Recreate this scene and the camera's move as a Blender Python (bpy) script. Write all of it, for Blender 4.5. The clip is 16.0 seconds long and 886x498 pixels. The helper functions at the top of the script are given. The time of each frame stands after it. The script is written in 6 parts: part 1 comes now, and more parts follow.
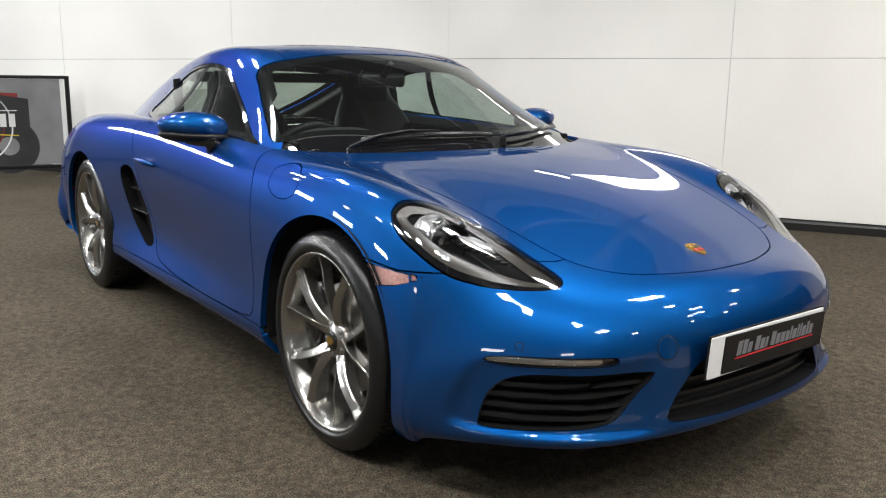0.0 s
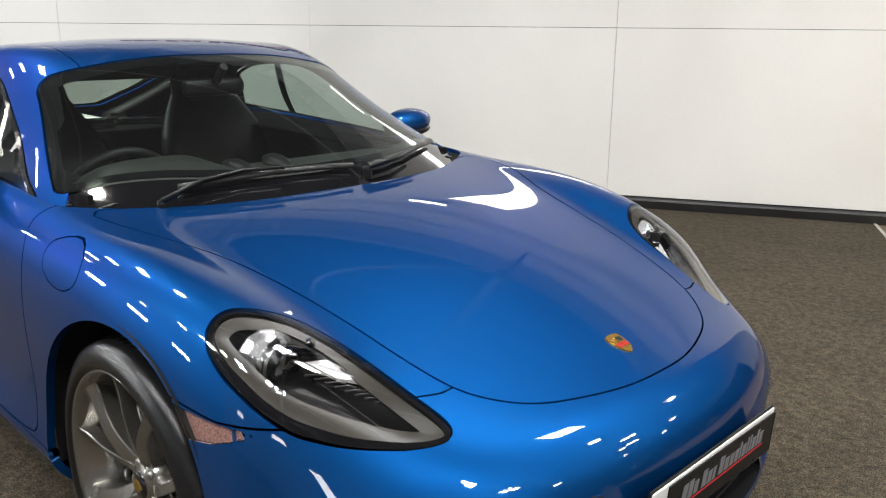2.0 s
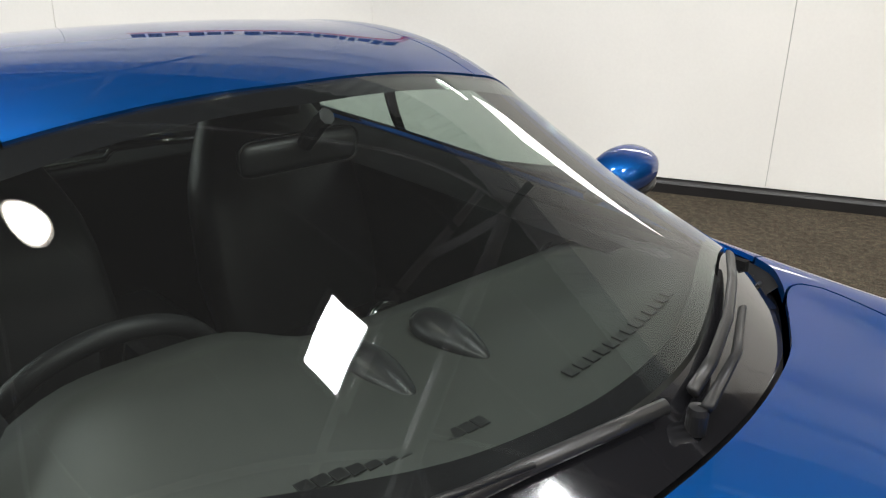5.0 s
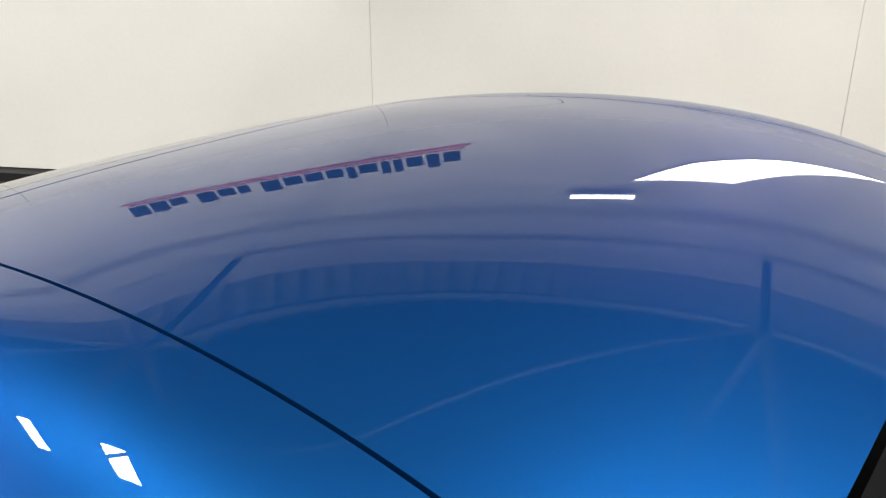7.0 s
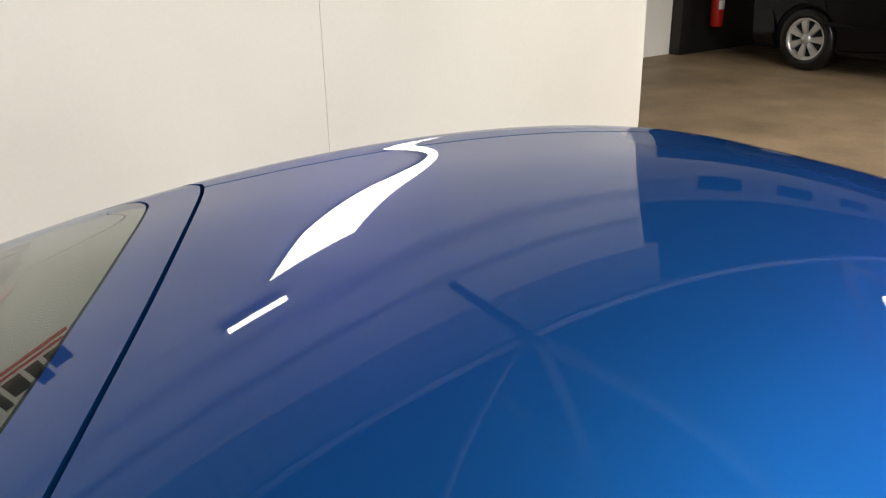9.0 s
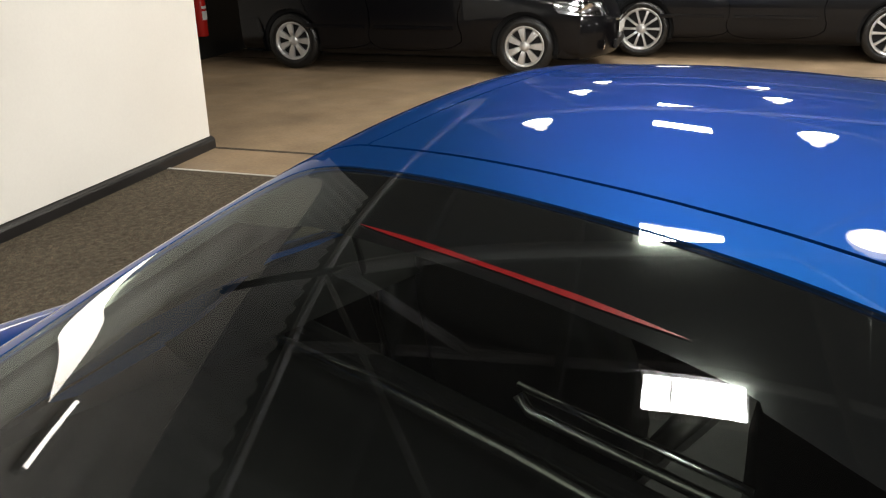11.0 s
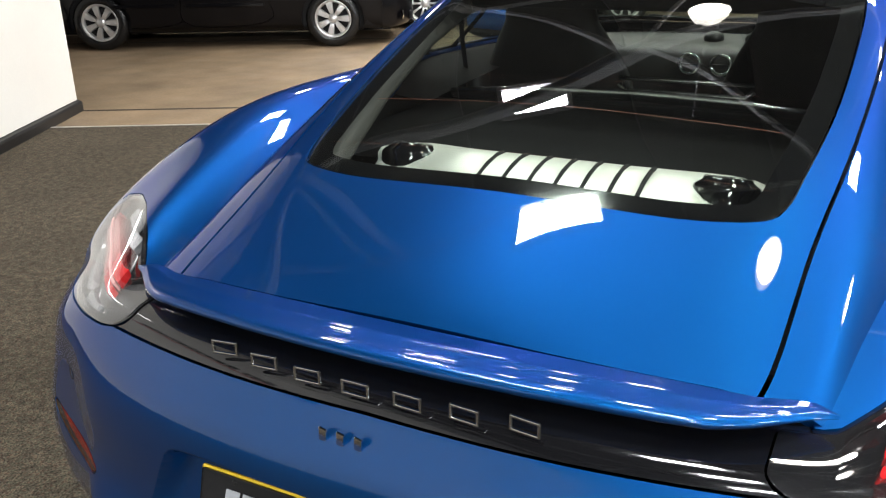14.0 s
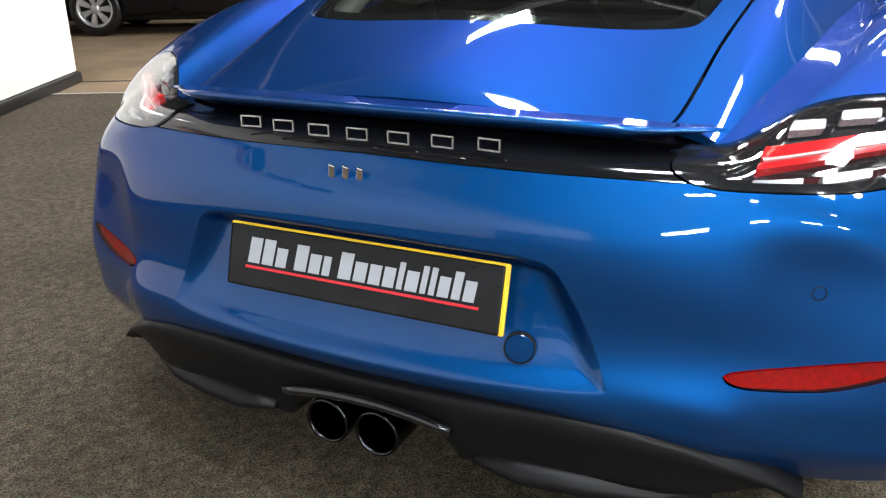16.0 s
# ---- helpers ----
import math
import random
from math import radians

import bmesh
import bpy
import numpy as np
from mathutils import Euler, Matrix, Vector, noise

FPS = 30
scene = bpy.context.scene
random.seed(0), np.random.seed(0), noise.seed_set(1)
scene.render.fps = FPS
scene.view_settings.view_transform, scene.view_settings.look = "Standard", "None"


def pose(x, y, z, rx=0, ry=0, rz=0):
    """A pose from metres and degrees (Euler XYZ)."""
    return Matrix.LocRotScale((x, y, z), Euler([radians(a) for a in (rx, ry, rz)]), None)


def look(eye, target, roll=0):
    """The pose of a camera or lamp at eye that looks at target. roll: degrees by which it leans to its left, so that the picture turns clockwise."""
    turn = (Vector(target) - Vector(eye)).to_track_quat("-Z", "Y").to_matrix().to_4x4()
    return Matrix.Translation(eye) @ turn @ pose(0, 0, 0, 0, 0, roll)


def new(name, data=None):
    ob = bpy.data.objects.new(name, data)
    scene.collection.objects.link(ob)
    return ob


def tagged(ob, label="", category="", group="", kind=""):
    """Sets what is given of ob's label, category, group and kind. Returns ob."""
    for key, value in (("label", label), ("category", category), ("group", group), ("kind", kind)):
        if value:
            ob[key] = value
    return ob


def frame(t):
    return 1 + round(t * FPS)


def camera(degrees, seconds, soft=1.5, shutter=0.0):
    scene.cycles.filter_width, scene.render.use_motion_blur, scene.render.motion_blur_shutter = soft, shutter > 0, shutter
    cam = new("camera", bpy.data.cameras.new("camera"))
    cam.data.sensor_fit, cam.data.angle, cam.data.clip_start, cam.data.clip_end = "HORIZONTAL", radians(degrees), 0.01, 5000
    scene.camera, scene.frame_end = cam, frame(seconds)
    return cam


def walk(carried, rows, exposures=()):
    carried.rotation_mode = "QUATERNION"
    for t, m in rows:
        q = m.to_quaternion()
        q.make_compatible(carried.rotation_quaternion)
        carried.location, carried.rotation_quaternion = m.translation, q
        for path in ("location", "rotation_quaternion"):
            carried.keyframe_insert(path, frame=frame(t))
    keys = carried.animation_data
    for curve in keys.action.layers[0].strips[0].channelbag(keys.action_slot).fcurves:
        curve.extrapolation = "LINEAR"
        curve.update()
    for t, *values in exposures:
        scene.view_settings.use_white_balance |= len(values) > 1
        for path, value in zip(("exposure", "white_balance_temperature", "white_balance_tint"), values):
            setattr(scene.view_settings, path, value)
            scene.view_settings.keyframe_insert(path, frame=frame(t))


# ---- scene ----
cam = camera(56.5, 16.0, soft=1.2)
PATH = [
    (0, (3.336, -1.964, 1.096), (1.767, -0.788, 0.701), 0.7),
    (0.5, (3.232, -1.932, 1.131), (1.694, -0.717, 0.734), 0.5),
    (1, (3.118, -1.851, 1.206), (1.659, -0.543, 0.806), 0.4),
    (1.5, (2.974, -1.653, 1.255), (1.583, -0.277, 0.84), 0.3),
    (2, (2.839, -1.487, 1.312), (1.483, -0.113, 0.79), 0.5),
    (2.5, (2.639, -1.321, 1.344), (1.331, 0.03, 0.662), 0.6),
    (3, (2.438, -1.162, 1.359), (1.149, 0.188, 0.639), 0.6),
    (3.5, (2.22, -0.964, 1.374), (0.929, 0.379, 0.645), 0.5),
    (4, (1.935, -0.862, 1.365), (0.644, 0.49, 0.654), 1.5),
    (4.5, (1.646, -0.817, 1.401), (0.319, 0.506, 0.701), 1.8),
    (5, (1.353, -0.746, 1.448), (0.025, 0.561, 0.721), 1.3),
    (5.2, (1.238, -0.736, 1.494), (-0.083, 0.565, 0.745), 1.5),
    (7.3, (0.196, -0.695, 1.492), (-0.835, 0.864, 0.78), -0.7),
    (7.5, (0.149, -0.718, 1.497), (-0.78, 0.923, 0.831), -0.7),
    (8, (0.006, -0.666, 1.499), (-0.567, 1.127, 0.824), -1.7),
    (8.5, (-0.213, -0.705, 1.503), (-0.42, 1.16, 0.812), -2.0),
    (9.0, (-0.445, -0.700, 1.530), (-0.255, 1.140, 0.790), -1.1),
    (9.5, (-0.626, -0.746, 1.537), (-0.073, 1.034, 0.811), -2.0),
    (10, (-0.812, -0.626, 1.511), (0.06, 1.023, 0.79), -1.7),
    (10.2, (-0.898, -0.575, 1.504), (0.083, 1.012, 0.781), -1.6),
    (12.3, (-2.338, -0.527, 1.508), (-0.76, 0.465, 0.781), -0.6),
    (12.5, (-2.371, -0.494, 1.47), (-0.778, 0.471, 0.741), -0.9),
    (13, (-2.502, -0.431, 1.408), (-0.873, 0.467, 0.674), -0.9),
    (13.5, (-2.688, -0.432, 1.345), (-1.038, 0.433, 0.62), -0.5),
    (14, (-2.867, -0.489, 1.29), (-1.205, 0.354, 0.564), -0.9),
    (14.5, (-2.994, -0.602, 1.216), (-1.323, 0.223, 0.49), -0.9),
    (15, (-3.079, -0.64, 1.157), (-1.409, 0.182, 0.425), -0.9),
    (15.5, (-3.16, -0.651, 1.099), (-1.49, 0.167, 0.362), -0.8),
    (16, (-3.219, -0.666, 1.043), (-1.534, 0.152, 0.341), -0.7),
]
EXPOSURES = [(0, 0.08, 6500, 10), (3, 0.04, 6500, 10), (5.2, 0.18, 6600, 10), (7.3, 0.10, 6850, 10), (8.5, 0.08, 7000, 10), (10.2, -0.16, 7100, 10), (12.3, 0.45, 6900, 10), (13.5, 0.40, 6600, 10),
             (14.2, 0.40, 6500, 10), (15, 0.27, 6450, 10), (15.5, 0.45, 6400, 10), (16, 0.62, 6350, 10)]
walk(cam, [(t, look(eye, target, roll)) for t, eye, target, roll in PATH], EXPOSURES)

# The car stands along x (nose at +x, left side at +y); the room is turned 28 degrees to it.
TURN = radians(28.0)
U = Vector((math.cos(TURN), math.sin(TURN), 0))
N = Vector((-math.sin(TURN), math.cos(TURN), 0))
WALL = 3.604        # distance of the display wall from the car's middle, along N


def room(s, d, z=0.0):
    """A place in the room: s along the display wall, d towards it."""
    p = s * U + d * N
    return Vector((p.x, p.y, z))


ROOM = Matrix.Rotation(TURN, 4, "Z")

# ---- light: skylights, hanging lamps and a wall strip ----
world = bpy.data.worlds.new("hall")
scene.world = world
world.use_nodes = True
world.node_tree.nodes["Background"].inputs[0].default_value = (0.9, 0.95, 1.0, 1)
world.node_tree.nodes["Background"].inputs[1].default_value = 0.05
EAVES, RIDGE, RIDGE_D, LAMP_Z = 4.22, 6.30, -3.0, 3.3


def roof_z(d):
    """Height of the roof's underside: it rises from the display wall to the ridge and lies level beyond both."""
    return EAVES + (RIDGE - EAVES) * min(1.0, max(0.0, (3.75 - d) / (3.75 - RIDGE_D)))


DAY, WARM = (0.95, 0.98, 1.0), (1.0, 0.95, 0.86)


def area_lamp(name, m, sx, sy, radiance, colour, disc=False):
    data = bpy.data.lights.new(name, "AREA")
    data.shape, data.size, data.size_y, data.color = ("DISK" if disc else "RECTANGLE"), sx, sy, colour
    data.energy = radiance * math.pi * sx * sy * (math.pi / 4 if disc else 1)
    ob = new(name, data)
    ob.matrix_world = m
    return ob


SKYLIGHTS = [(1.36, .62), (3.46, .72), (8.0, .66), (10.1, .66), (-3.3, .66), (-5.4, .66), (-7.6, .66), (-1.3, -4.9), (1.8, -4.9), (-4.4, -4.9), (4.9, -4.9), (8.0, -4.9)]
PITCH = math.atan2(RIDGE - EAVES, 3.75 - RIDGE_D)


def in_roof(s, d, drop):
    """A place in the plane of the roof, facing down."""
    return ROOM @ Matrix.Translation((s, d, roof_z(d) - drop)) @ Matrix.Rotation(-PITCH if d > RIDGE_D else 0.0, 4, "X")


def sky_size(d):
    return (.44, .76) if d > RIDGE_D else (.62, .95)


for s, d in SKYLIGHTS:
    area_lamp("skylight", in_roof(s, d, .02), *sky_size(d), 105.0, DAY)
LAMPS = [(s, -.52) for s in (-5.5, -.70, 1.66, 4.0, 6.9, 9.4)] + [(s, -3.0) for s in (-5.2, -2.6, -.8, 1.1, 2.9, 4.9, 7.4)] + [(s, 1.70) for s in (4.5, 7.4, 9.9)]
for s, d in LAMPS:
    area_lamp("hanging_lamp", ROOM @ Matrix.Translation((s, d, LAMP_Z)), .26, .26, 115.0, WARM, True)
# short strip lamp high on the display wall
area_lamp("wall_strip", ROOM @ Matrix.Translation((.19, WALL - .085, 2.62)) @ Matrix.Rotation(radians(-90), 4, "X"), .40, .04, 16.0, (1, .98, .95))
# added fill lamps high in the outer walls, to brighten the car's tail and flank
FILL_WINDOWS = [("west", d) for d in (-8.0, -5.0, -2.0, 1.0)] + [("south", s) for s in (-6.5, 0.5, 7.5)]
for side, k in FILL_WINDOWS:
    place = Matrix.Translation((-11.93, k, 3.5)) @ Matrix.Rotation(radians(-90), 4, "Y") @ Matrix.Rotation(radians(90), 4, "Z") if side == "west" else Matrix.Translation((k, -11.93, 3.5)) @ Matrix.Rotation(radians(90), 4, "X")
    area_lamp("high_fill_light", ROOM @ place, 1.3, .5, 85.0 if side == "west" else 22.0, DAY)

# ---- materials ----
def material(name, base, rough=0.5, metal=0.0, coat=0.0, coat_rough=0.03, spec=0.5, vary=0.0, vary_scale=3.0, bump=0.0, bump_scale=200.0,
             fine=0.0, fine_scale=300.0, emit=None, strength=0.0, trans=0.0, ior=1.45, rough_vary=0.0, island=0.0):
    """A principled material with two scales of variation: broad (vary) and fine (fine), and a fine relief."""
    mat = bpy.data.materials.new(name)
    mat.use_nodes = True
    nt = mat.node_tree
    b = nt.nodes["Principled BSDF"]
    b.inputs["Base Color"].default_value = (*base, 1)
    b.inputs["Roughness"].default_value = rough
    b.inputs["Metallic"].default_value = metal
    b.inputs["Coat Weight"].default_value = coat
    b.inputs["Coat Roughness"].default_value = coat_rough
    b.inputs["Specular IOR Level"].default_value = spec
    b.inputs["Transmission Weight"].default_value = trans
    b.inputs["IOR"].default_value = ior
    if emit:
        b.inputs["Emission Color"].default_value = (*emit, 1)
        b.inputs["Emission Strength"].default_value = strength
    tex = nt.nodes.new("ShaderNodeTexCoord")
    geo = nt.nodes.new("ShaderNodeNewGeometry")

    def noise_node(scale, detail=5):
        n = nt.nodes.new("ShaderNodeTexNoise")
        n.inputs["Scale"].default_value = scale
        n.inputs["Detail"].default_value = detail
        nt.links.new(geo.outputs["Position"], n.inputs["Vector"])
        return n

    col = None
    for amount, scale in ((vary, vary_scale), (fine, fine_scale)):
        if not amount:
            continue
        n = noise_node(scale)
        r = nt.nodes.new("ShaderNodeMapRange")
        r.inputs["From Min"].default_value, r.inputs["From Max"].default_value = 0.3, 0.7
        r.inputs["To Min"].default_value, r.inputs["To Max"].default_value = 1 - amount, 1 + amount
        nt.links.new(n.outputs["Fac"], r.inputs["Value"])
        m = nt.nodes.new("ShaderNodeVectorMath")
        m.operation = "SCALE"
        if col is None:
            m.inputs[0].default_value = base
        else:
            nt.links.new(col, m.inputs[0])
        nt.links.new(r.outputs["Result"], m.inputs["Scale"])
        col = m.outputs[0]
    if col is not None:
        nt.links.new(col, b.inputs["Base Color"])
    if rough_vary:
        n = noise_node(vary_scale * 2.3)
        r = nt.nodes.new("ShaderNodeMapRange")
        r.inputs["To Min"].default_value, r.inputs["To Max"].default_value = rough - rough_vary, rough + rough_vary
        nt.links.new(n.outputs["Fac"], r.inputs["Value"])
        nt.links.new(r.outputs["Result"], b.inputs["Roughness"])
    if bump:
        n = noise_node(bump_scale, 3)
        k = nt.nodes.new("ShaderNodeBump")
        k.inputs["Strength"].default_value, k.inputs["Distance"].default_value = bump, 0.002
        nt.links.new(n.outputs["Fac"], k.inputs["Height"])
        nt.links.new(k.outputs["Normal"], b.inputs["Normal"])
    return mat


PAINT = material("blue_metallic_paint", (0.0027, 0.062, 0.230), rough=0.46, metal=0.85, coat=1.0, coat_rough=0.012, fine=0.10, fine_scale=2500, vary=0.03, vary_scale=2)
PAINT.node_tree.nodes["Principled BSDF"].inputs["Coat IOR"].default_value = 1.62
PAINT.node_tree.nodes["Principled BSDF"].inputs["Specular Tint"].default_value = (.04, .45, 1.0, 1)      # flakes stay blue at a glance
PAINT.node_tree.nodes["Principled BSDF"].inputs["Specular Tint"].default_value = (0.02, 0.17, 0.45, 1)
PAINT.node_tree.nodes["Principled BSDF"].inputs["Coat IOR"].default_value = 1.42
BLACK_GLOSS = material("black_gloss", (0.006, 0.006, 0.007), rough=0.08, coat=0.6, vary=0.1)
BLACK_TRIM = material("black_plastic", (0.009, 0.009, 0.0095), rough=0.36, spec=0.35, vary=0.12, bump=0.04, bump_scale=500)
BLACK_SATIN = material("black_satin_plastic", (0.0065, 0.0065, 0.007), rough=0.42, spec=0.2, vary=0.12, bump=0.03, bump_scale=500)
BLACK_HOLE = material("dark_cavity", (0.004, 0.004, 0.005), rough=0.85, vary=0.2)
RUBBER = material("tyre_rubber", (0.008, 0.008, 0.0085), rough=0.27, spec=0.5, vary=0.15, vary_scale=9, bump=0.2, bump_scale=500)
ALLOY = material("dark_silver_alloy", (0.30, 0.29, 0.27), rough=0.24, metal=0.9, coat=0.5, vary=0.05, fine=0.06, fine_scale=1500)
CHROME = material("chrome", (0.82, 0.82, 0.83), rough=0.06, metal=1.0, fine=0.02)
SATIN = material("satin_metal", (0.5, 0.5, 0.5), rough=0.25, metal=1.0, vary=0.05, vary_scale=20)
STEEL = material("brake_steel", (0.35, 0.34, 0.33), rough=0.35, metal=1.0, vary=0.2, vary_scale=40)


def glass_material(name, tint, rough=0.0, ior=1.52, dust_veil=.0045, slope=4.6):
    """Thin tinted pane: a clear mirror-like gloss over a see-through tint."""
    mat = bpy.data.materials.new(name)
    mat.use_nodes = True
    nt = mat.node_tree
    nt.nodes.clear()
    out = nt.nodes.new("ShaderNodeOutputMaterial")
    clear = nt.nodes.new("ShaderNodeBsdfTransparent")
    clear.inputs["Color"].default_value = (*tint, 1)
    gloss = nt.nodes.new("ShaderNodeBsdfGlossy")
    gloss.inputs["Roughness"].default_value = rough
    gloss.inputs["Color"].default_value = (1, 1, 1, 1)
    # Schlick's gloss, alike from both sides of the pane
    lw = nt.nodes.new("ShaderNodeLayerWeight")
    lw.inputs["Blend"].default_value = 0.5
    power = nt.nodes.new("ShaderNodeMath")
    power.operation = "POWER"
    power.inputs[1].default_value = slope
    fres = nt.nodes.new("ShaderNodeMapRange")
    f0 = ((ior - 1) / (ior + 1)) ** 2
    fres.inputs["To Min"].default_value, fres.inputs["To Max"].default_value = f0, 0.95
    nt.links.new(lw.outputs["Facing"], power.inputs[0])
    nt.links.new(power.outputs[0], fres.inputs["Value"])
    mix = nt.nodes.new("ShaderNodeMixShader")
    nt.links.new(fres.outputs[0], mix.inputs[0])
    nt.links.new(clear.outputs[0], mix.inputs[1])
    nt.links.new(gloss.outputs[0], mix.inputs[2])
    # a thin pale film: dust, and a painted veil of haze over the dark inside
    veil = nt.nodes.new("ShaderNodeBsdfDiffuse")
    film = nt.nodes.new("ShaderNodeMixShader")
    film.inputs[0].default_value = dust_veil
    nt.links.new(mix.outputs[0], film.inputs[1])
    nt.links.new(veil.outputs[0], film.inputs[2])
    nt.links.new(film.outputs[0], out.inputs[0])
    return mat


GLASS = glass_material("tinted_glass", (0.60, 0.68, 0.64))
GLASS_DARK = glass_material("rear_glass", (0.62, 0.68, 0.62), dust_veil=.001)
CABIN_DARK = material("dark_cabin_carpet", (.0055, .0055, .006), rough=.9, spec=.2, vary=.2, vary_scale=20, bump=.06, bump_scale=900)
LENS = glass_material("clear_lens", (0.95, 0.96, 0.97), ior=1.75, dust_veil=.001)
TAIL_LENS = glass_material("tail_lens", (0.93, 0.94, 0.95), ior=1.75, dust_veil=.006, slope=3.3)      # thick: both faces mirror
RED_LENS = glass_material("red_lens", (0.75, 0.03, 0.03))
WALL_PAINT = material("white_board", (0.82, 0.795, 0.75), rough=0.6, vary=0.025, vary_scale=1.2, fine=0.012, fine_scale=60, bump=0.04, bump_scale=150)
CARPET = material("grey_carpet", (0.066, 0.058, 0.047), rough=0.95, spec=0.15, vary=0.35, vary_scale=34, fine=0.85, fine_scale=210, bump=1.0, bump_scale=240)


def yarn_mix(mat, colours, scale, strength):
    """Mixes the hues of single yarns into a carpet's speckle, and a slow unevenness from wear."""
    nt = mat.node_tree
    b = nt.nodes["Principled BSDF"]
    source = b.inputs["Base Color"].links[0].from_socket
    geo = nt.nodes.new("ShaderNodeNewGeometry")
    n = nt.nodes.new("ShaderNodeTexNoise")
    n.inputs["Scale"].default_value, n.inputs["Detail"].default_value = scale, 2
    nt.links.new(geo.outputs["Position"], n.inputs["Vector"])
    ramp = nt.nodes.new("ShaderNodeValToRGB")
    ramp.color_ramp.elements[0].position, ramp.color_ramp.elements[1].position = .34, .66
    ramp.color_ramp.elements[0].color, ramp.color_ramp.elements[1].color = (*colours[0], 1), (*colours[2], 1)
    ramp.color_ramp.elements.new(.5).color = (*colours[1], 1)
    nt.links.new(n.outputs["Fac"], ramp.inputs["Fac"])
    wear = nt.nodes.new("ShaderNodeTexNoise")
    wear.inputs["Scale"].default_value, wear.inputs["Detail"].default_value = 1.3, 4
    nt.links.new(geo.outputs["Position"], wear.inputs["Vector"])
    r = nt.nodes.new("ShaderNodeMapRange")
    r.inputs["From Min"].default_value, r.inputs["From Max"].default_value = .3, .7
    r.inputs["To Min"].default_value, r.inputs["To Max"].default_value = .86, 1.14
    nt.links.new(wear.outputs["Fac"], r.inputs["Value"])
    tint = nt.nodes.new("ShaderNodeMix")
    tint.data_type, tint.blend_type = "RGBA", "MULTIPLY"
    tint.inputs["Factor"].default_value = strength
    nt.links.new(source, tint.inputs["A"])
    nt.links.new(ramp.outputs["Color"], tint.inputs["B"])
    worn = nt.nodes.new("ShaderNodeVectorMath")
    worn.operation = "SCALE"
    nt.links.new(tint.outputs["Result"], worn.inputs[0])
    nt.links.new(r.outputs["Result"], worn.inputs["Scale"])
    nt.links.new(worn.outputs[0], b.inputs["Base Color"])


yarn_mix(CARPET, ((1.0, .72, .58), (1.12, 1.05, .92), (.78, .86, .70)), 120, .85)
CONCRETE = material("brown_concrete", (0.225, 0.160, 0.100), rough=0.55, vary=0.30, vary_scale=1.6, fine=0.12, fine_scale=40, bump=0.2, bump_scale=60, rough_vary=0.15)
SKIRT = material("black_skirting", (0.016, 0.015, 0.015), rough=0.35, vary=0.2, vary_scale=5)
LIT_SHADE = material("lit_lamp_shade", (0.8, 0.79, 0.76), rough=.3, emit=(1.0, 0.95, 0.86), strength=5.0)
WHITE_LIGHT = material("sun_patch_glow", (0.9, 0.9, 0.9), emit=(1.0, 0.98, 0.95), strength=9.0)
BEAM = material("painted_steel", (0.30, 0.30, 0.31), rough=0.5, vary=0.1)

# ---- mesh tools ----
def mesh_object(name, verts, faces, mat, parent=None, label="", smooth=False, normals=None):
    me = bpy.data.meshes.new(name)
    me.from_pydata([tuple(v) for v in verts], [], [tuple(int(i) for i in f) for f in faces])
    if mat:
        me.materials.append(mat)
    if smooth or normals is not None:
        me.polygons.foreach_set("use_smooth", [True] * len(me.polygons))
    if normals is not None:
        me.normals_split_custom_set_from_vertices([tuple(n) for n in normals])
    me.update()
    ob = new(name, me)
    if parent:
        ob.parent = parent
    if label:
        tagged(ob, label=label)
    return ob


def part(name, bm, mat, parent, label="", smooth=False):
    """Links a bmesh as one mesh object under a thing or a part."""
    me = bpy.data.meshes.new(name)
    bm.normal_update()
    bm.to_mesh(me)
    bm.free()
    if mat:
        me.materials.append(mat)
    if smooth:
        me.polygons.foreach_set("use_smooth", [True] * len(me.polygons))
    ob = new(name, me)
    if parent:
        ob.parent = parent
    if label:
        tagged(ob, label=label)
    return ob


def thing(name, label, category, m=Matrix.Identity(4), group="", kind=""):
    """An Empty at the base of a thing, which parents its parts."""
    ob = new(name)
    ob.empty_display_size = 0.1
    ob.matrix_world = m
    return tagged(ob, label, category, group, kind)


def box(bm, lo, hi, bevel=0.0, m=None, seg=2):
    v = bmesh.ops.create_cube(bm, size=1.0)["verts"]
    lo, hi = Vector(lo), Vector(hi)
    for w in v:
        w.co = Vector([(lo[i] + hi[i]) / 2 + w.co[i] * (hi[i] - lo[i]) for i in range(3)])
    if bevel:
        es = list({e for w in v for e in w.link_edges})
        r = bmesh.ops.bevel(bm, geom=es, offset=bevel, segments=seg, affect="EDGES", profile=0.5)
        v = list({w for f in r["faces"] for w in f.verts} | {w for w in v if w.is_valid})
    if m is not None:
        bmesh.ops.transform(bm, matrix=m, verts=v)
    return v


def lathe(bm, profile, n=48, m=None, closed=False):
    """Turns a profile of (radius, height) round z. Returns its vertices."""
    rings = []
    for r, h in profile:
        rings.append([bm.verts.new((r * math.cos(2 * math.pi * i / n), r * math.sin(2 * math.pi * i / n), h)) for i in range(n)])
    pairs = list(zip(rings, rings[1:])) + ([(rings[-1], rings[0])] if closed else [])
    for a, b in pairs:
        for i in range(n):
            j = (i + 1) % n
            bm.faces.new((a[i], a[j], b[j], b[i]))
    v = [w for r in rings for w in r]
    if m is not None:
        bmesh.ops.transform(bm, matrix=m, verts=v)
    return v


def cap_ring(bm, ring):
    bm.faces.new(ring)


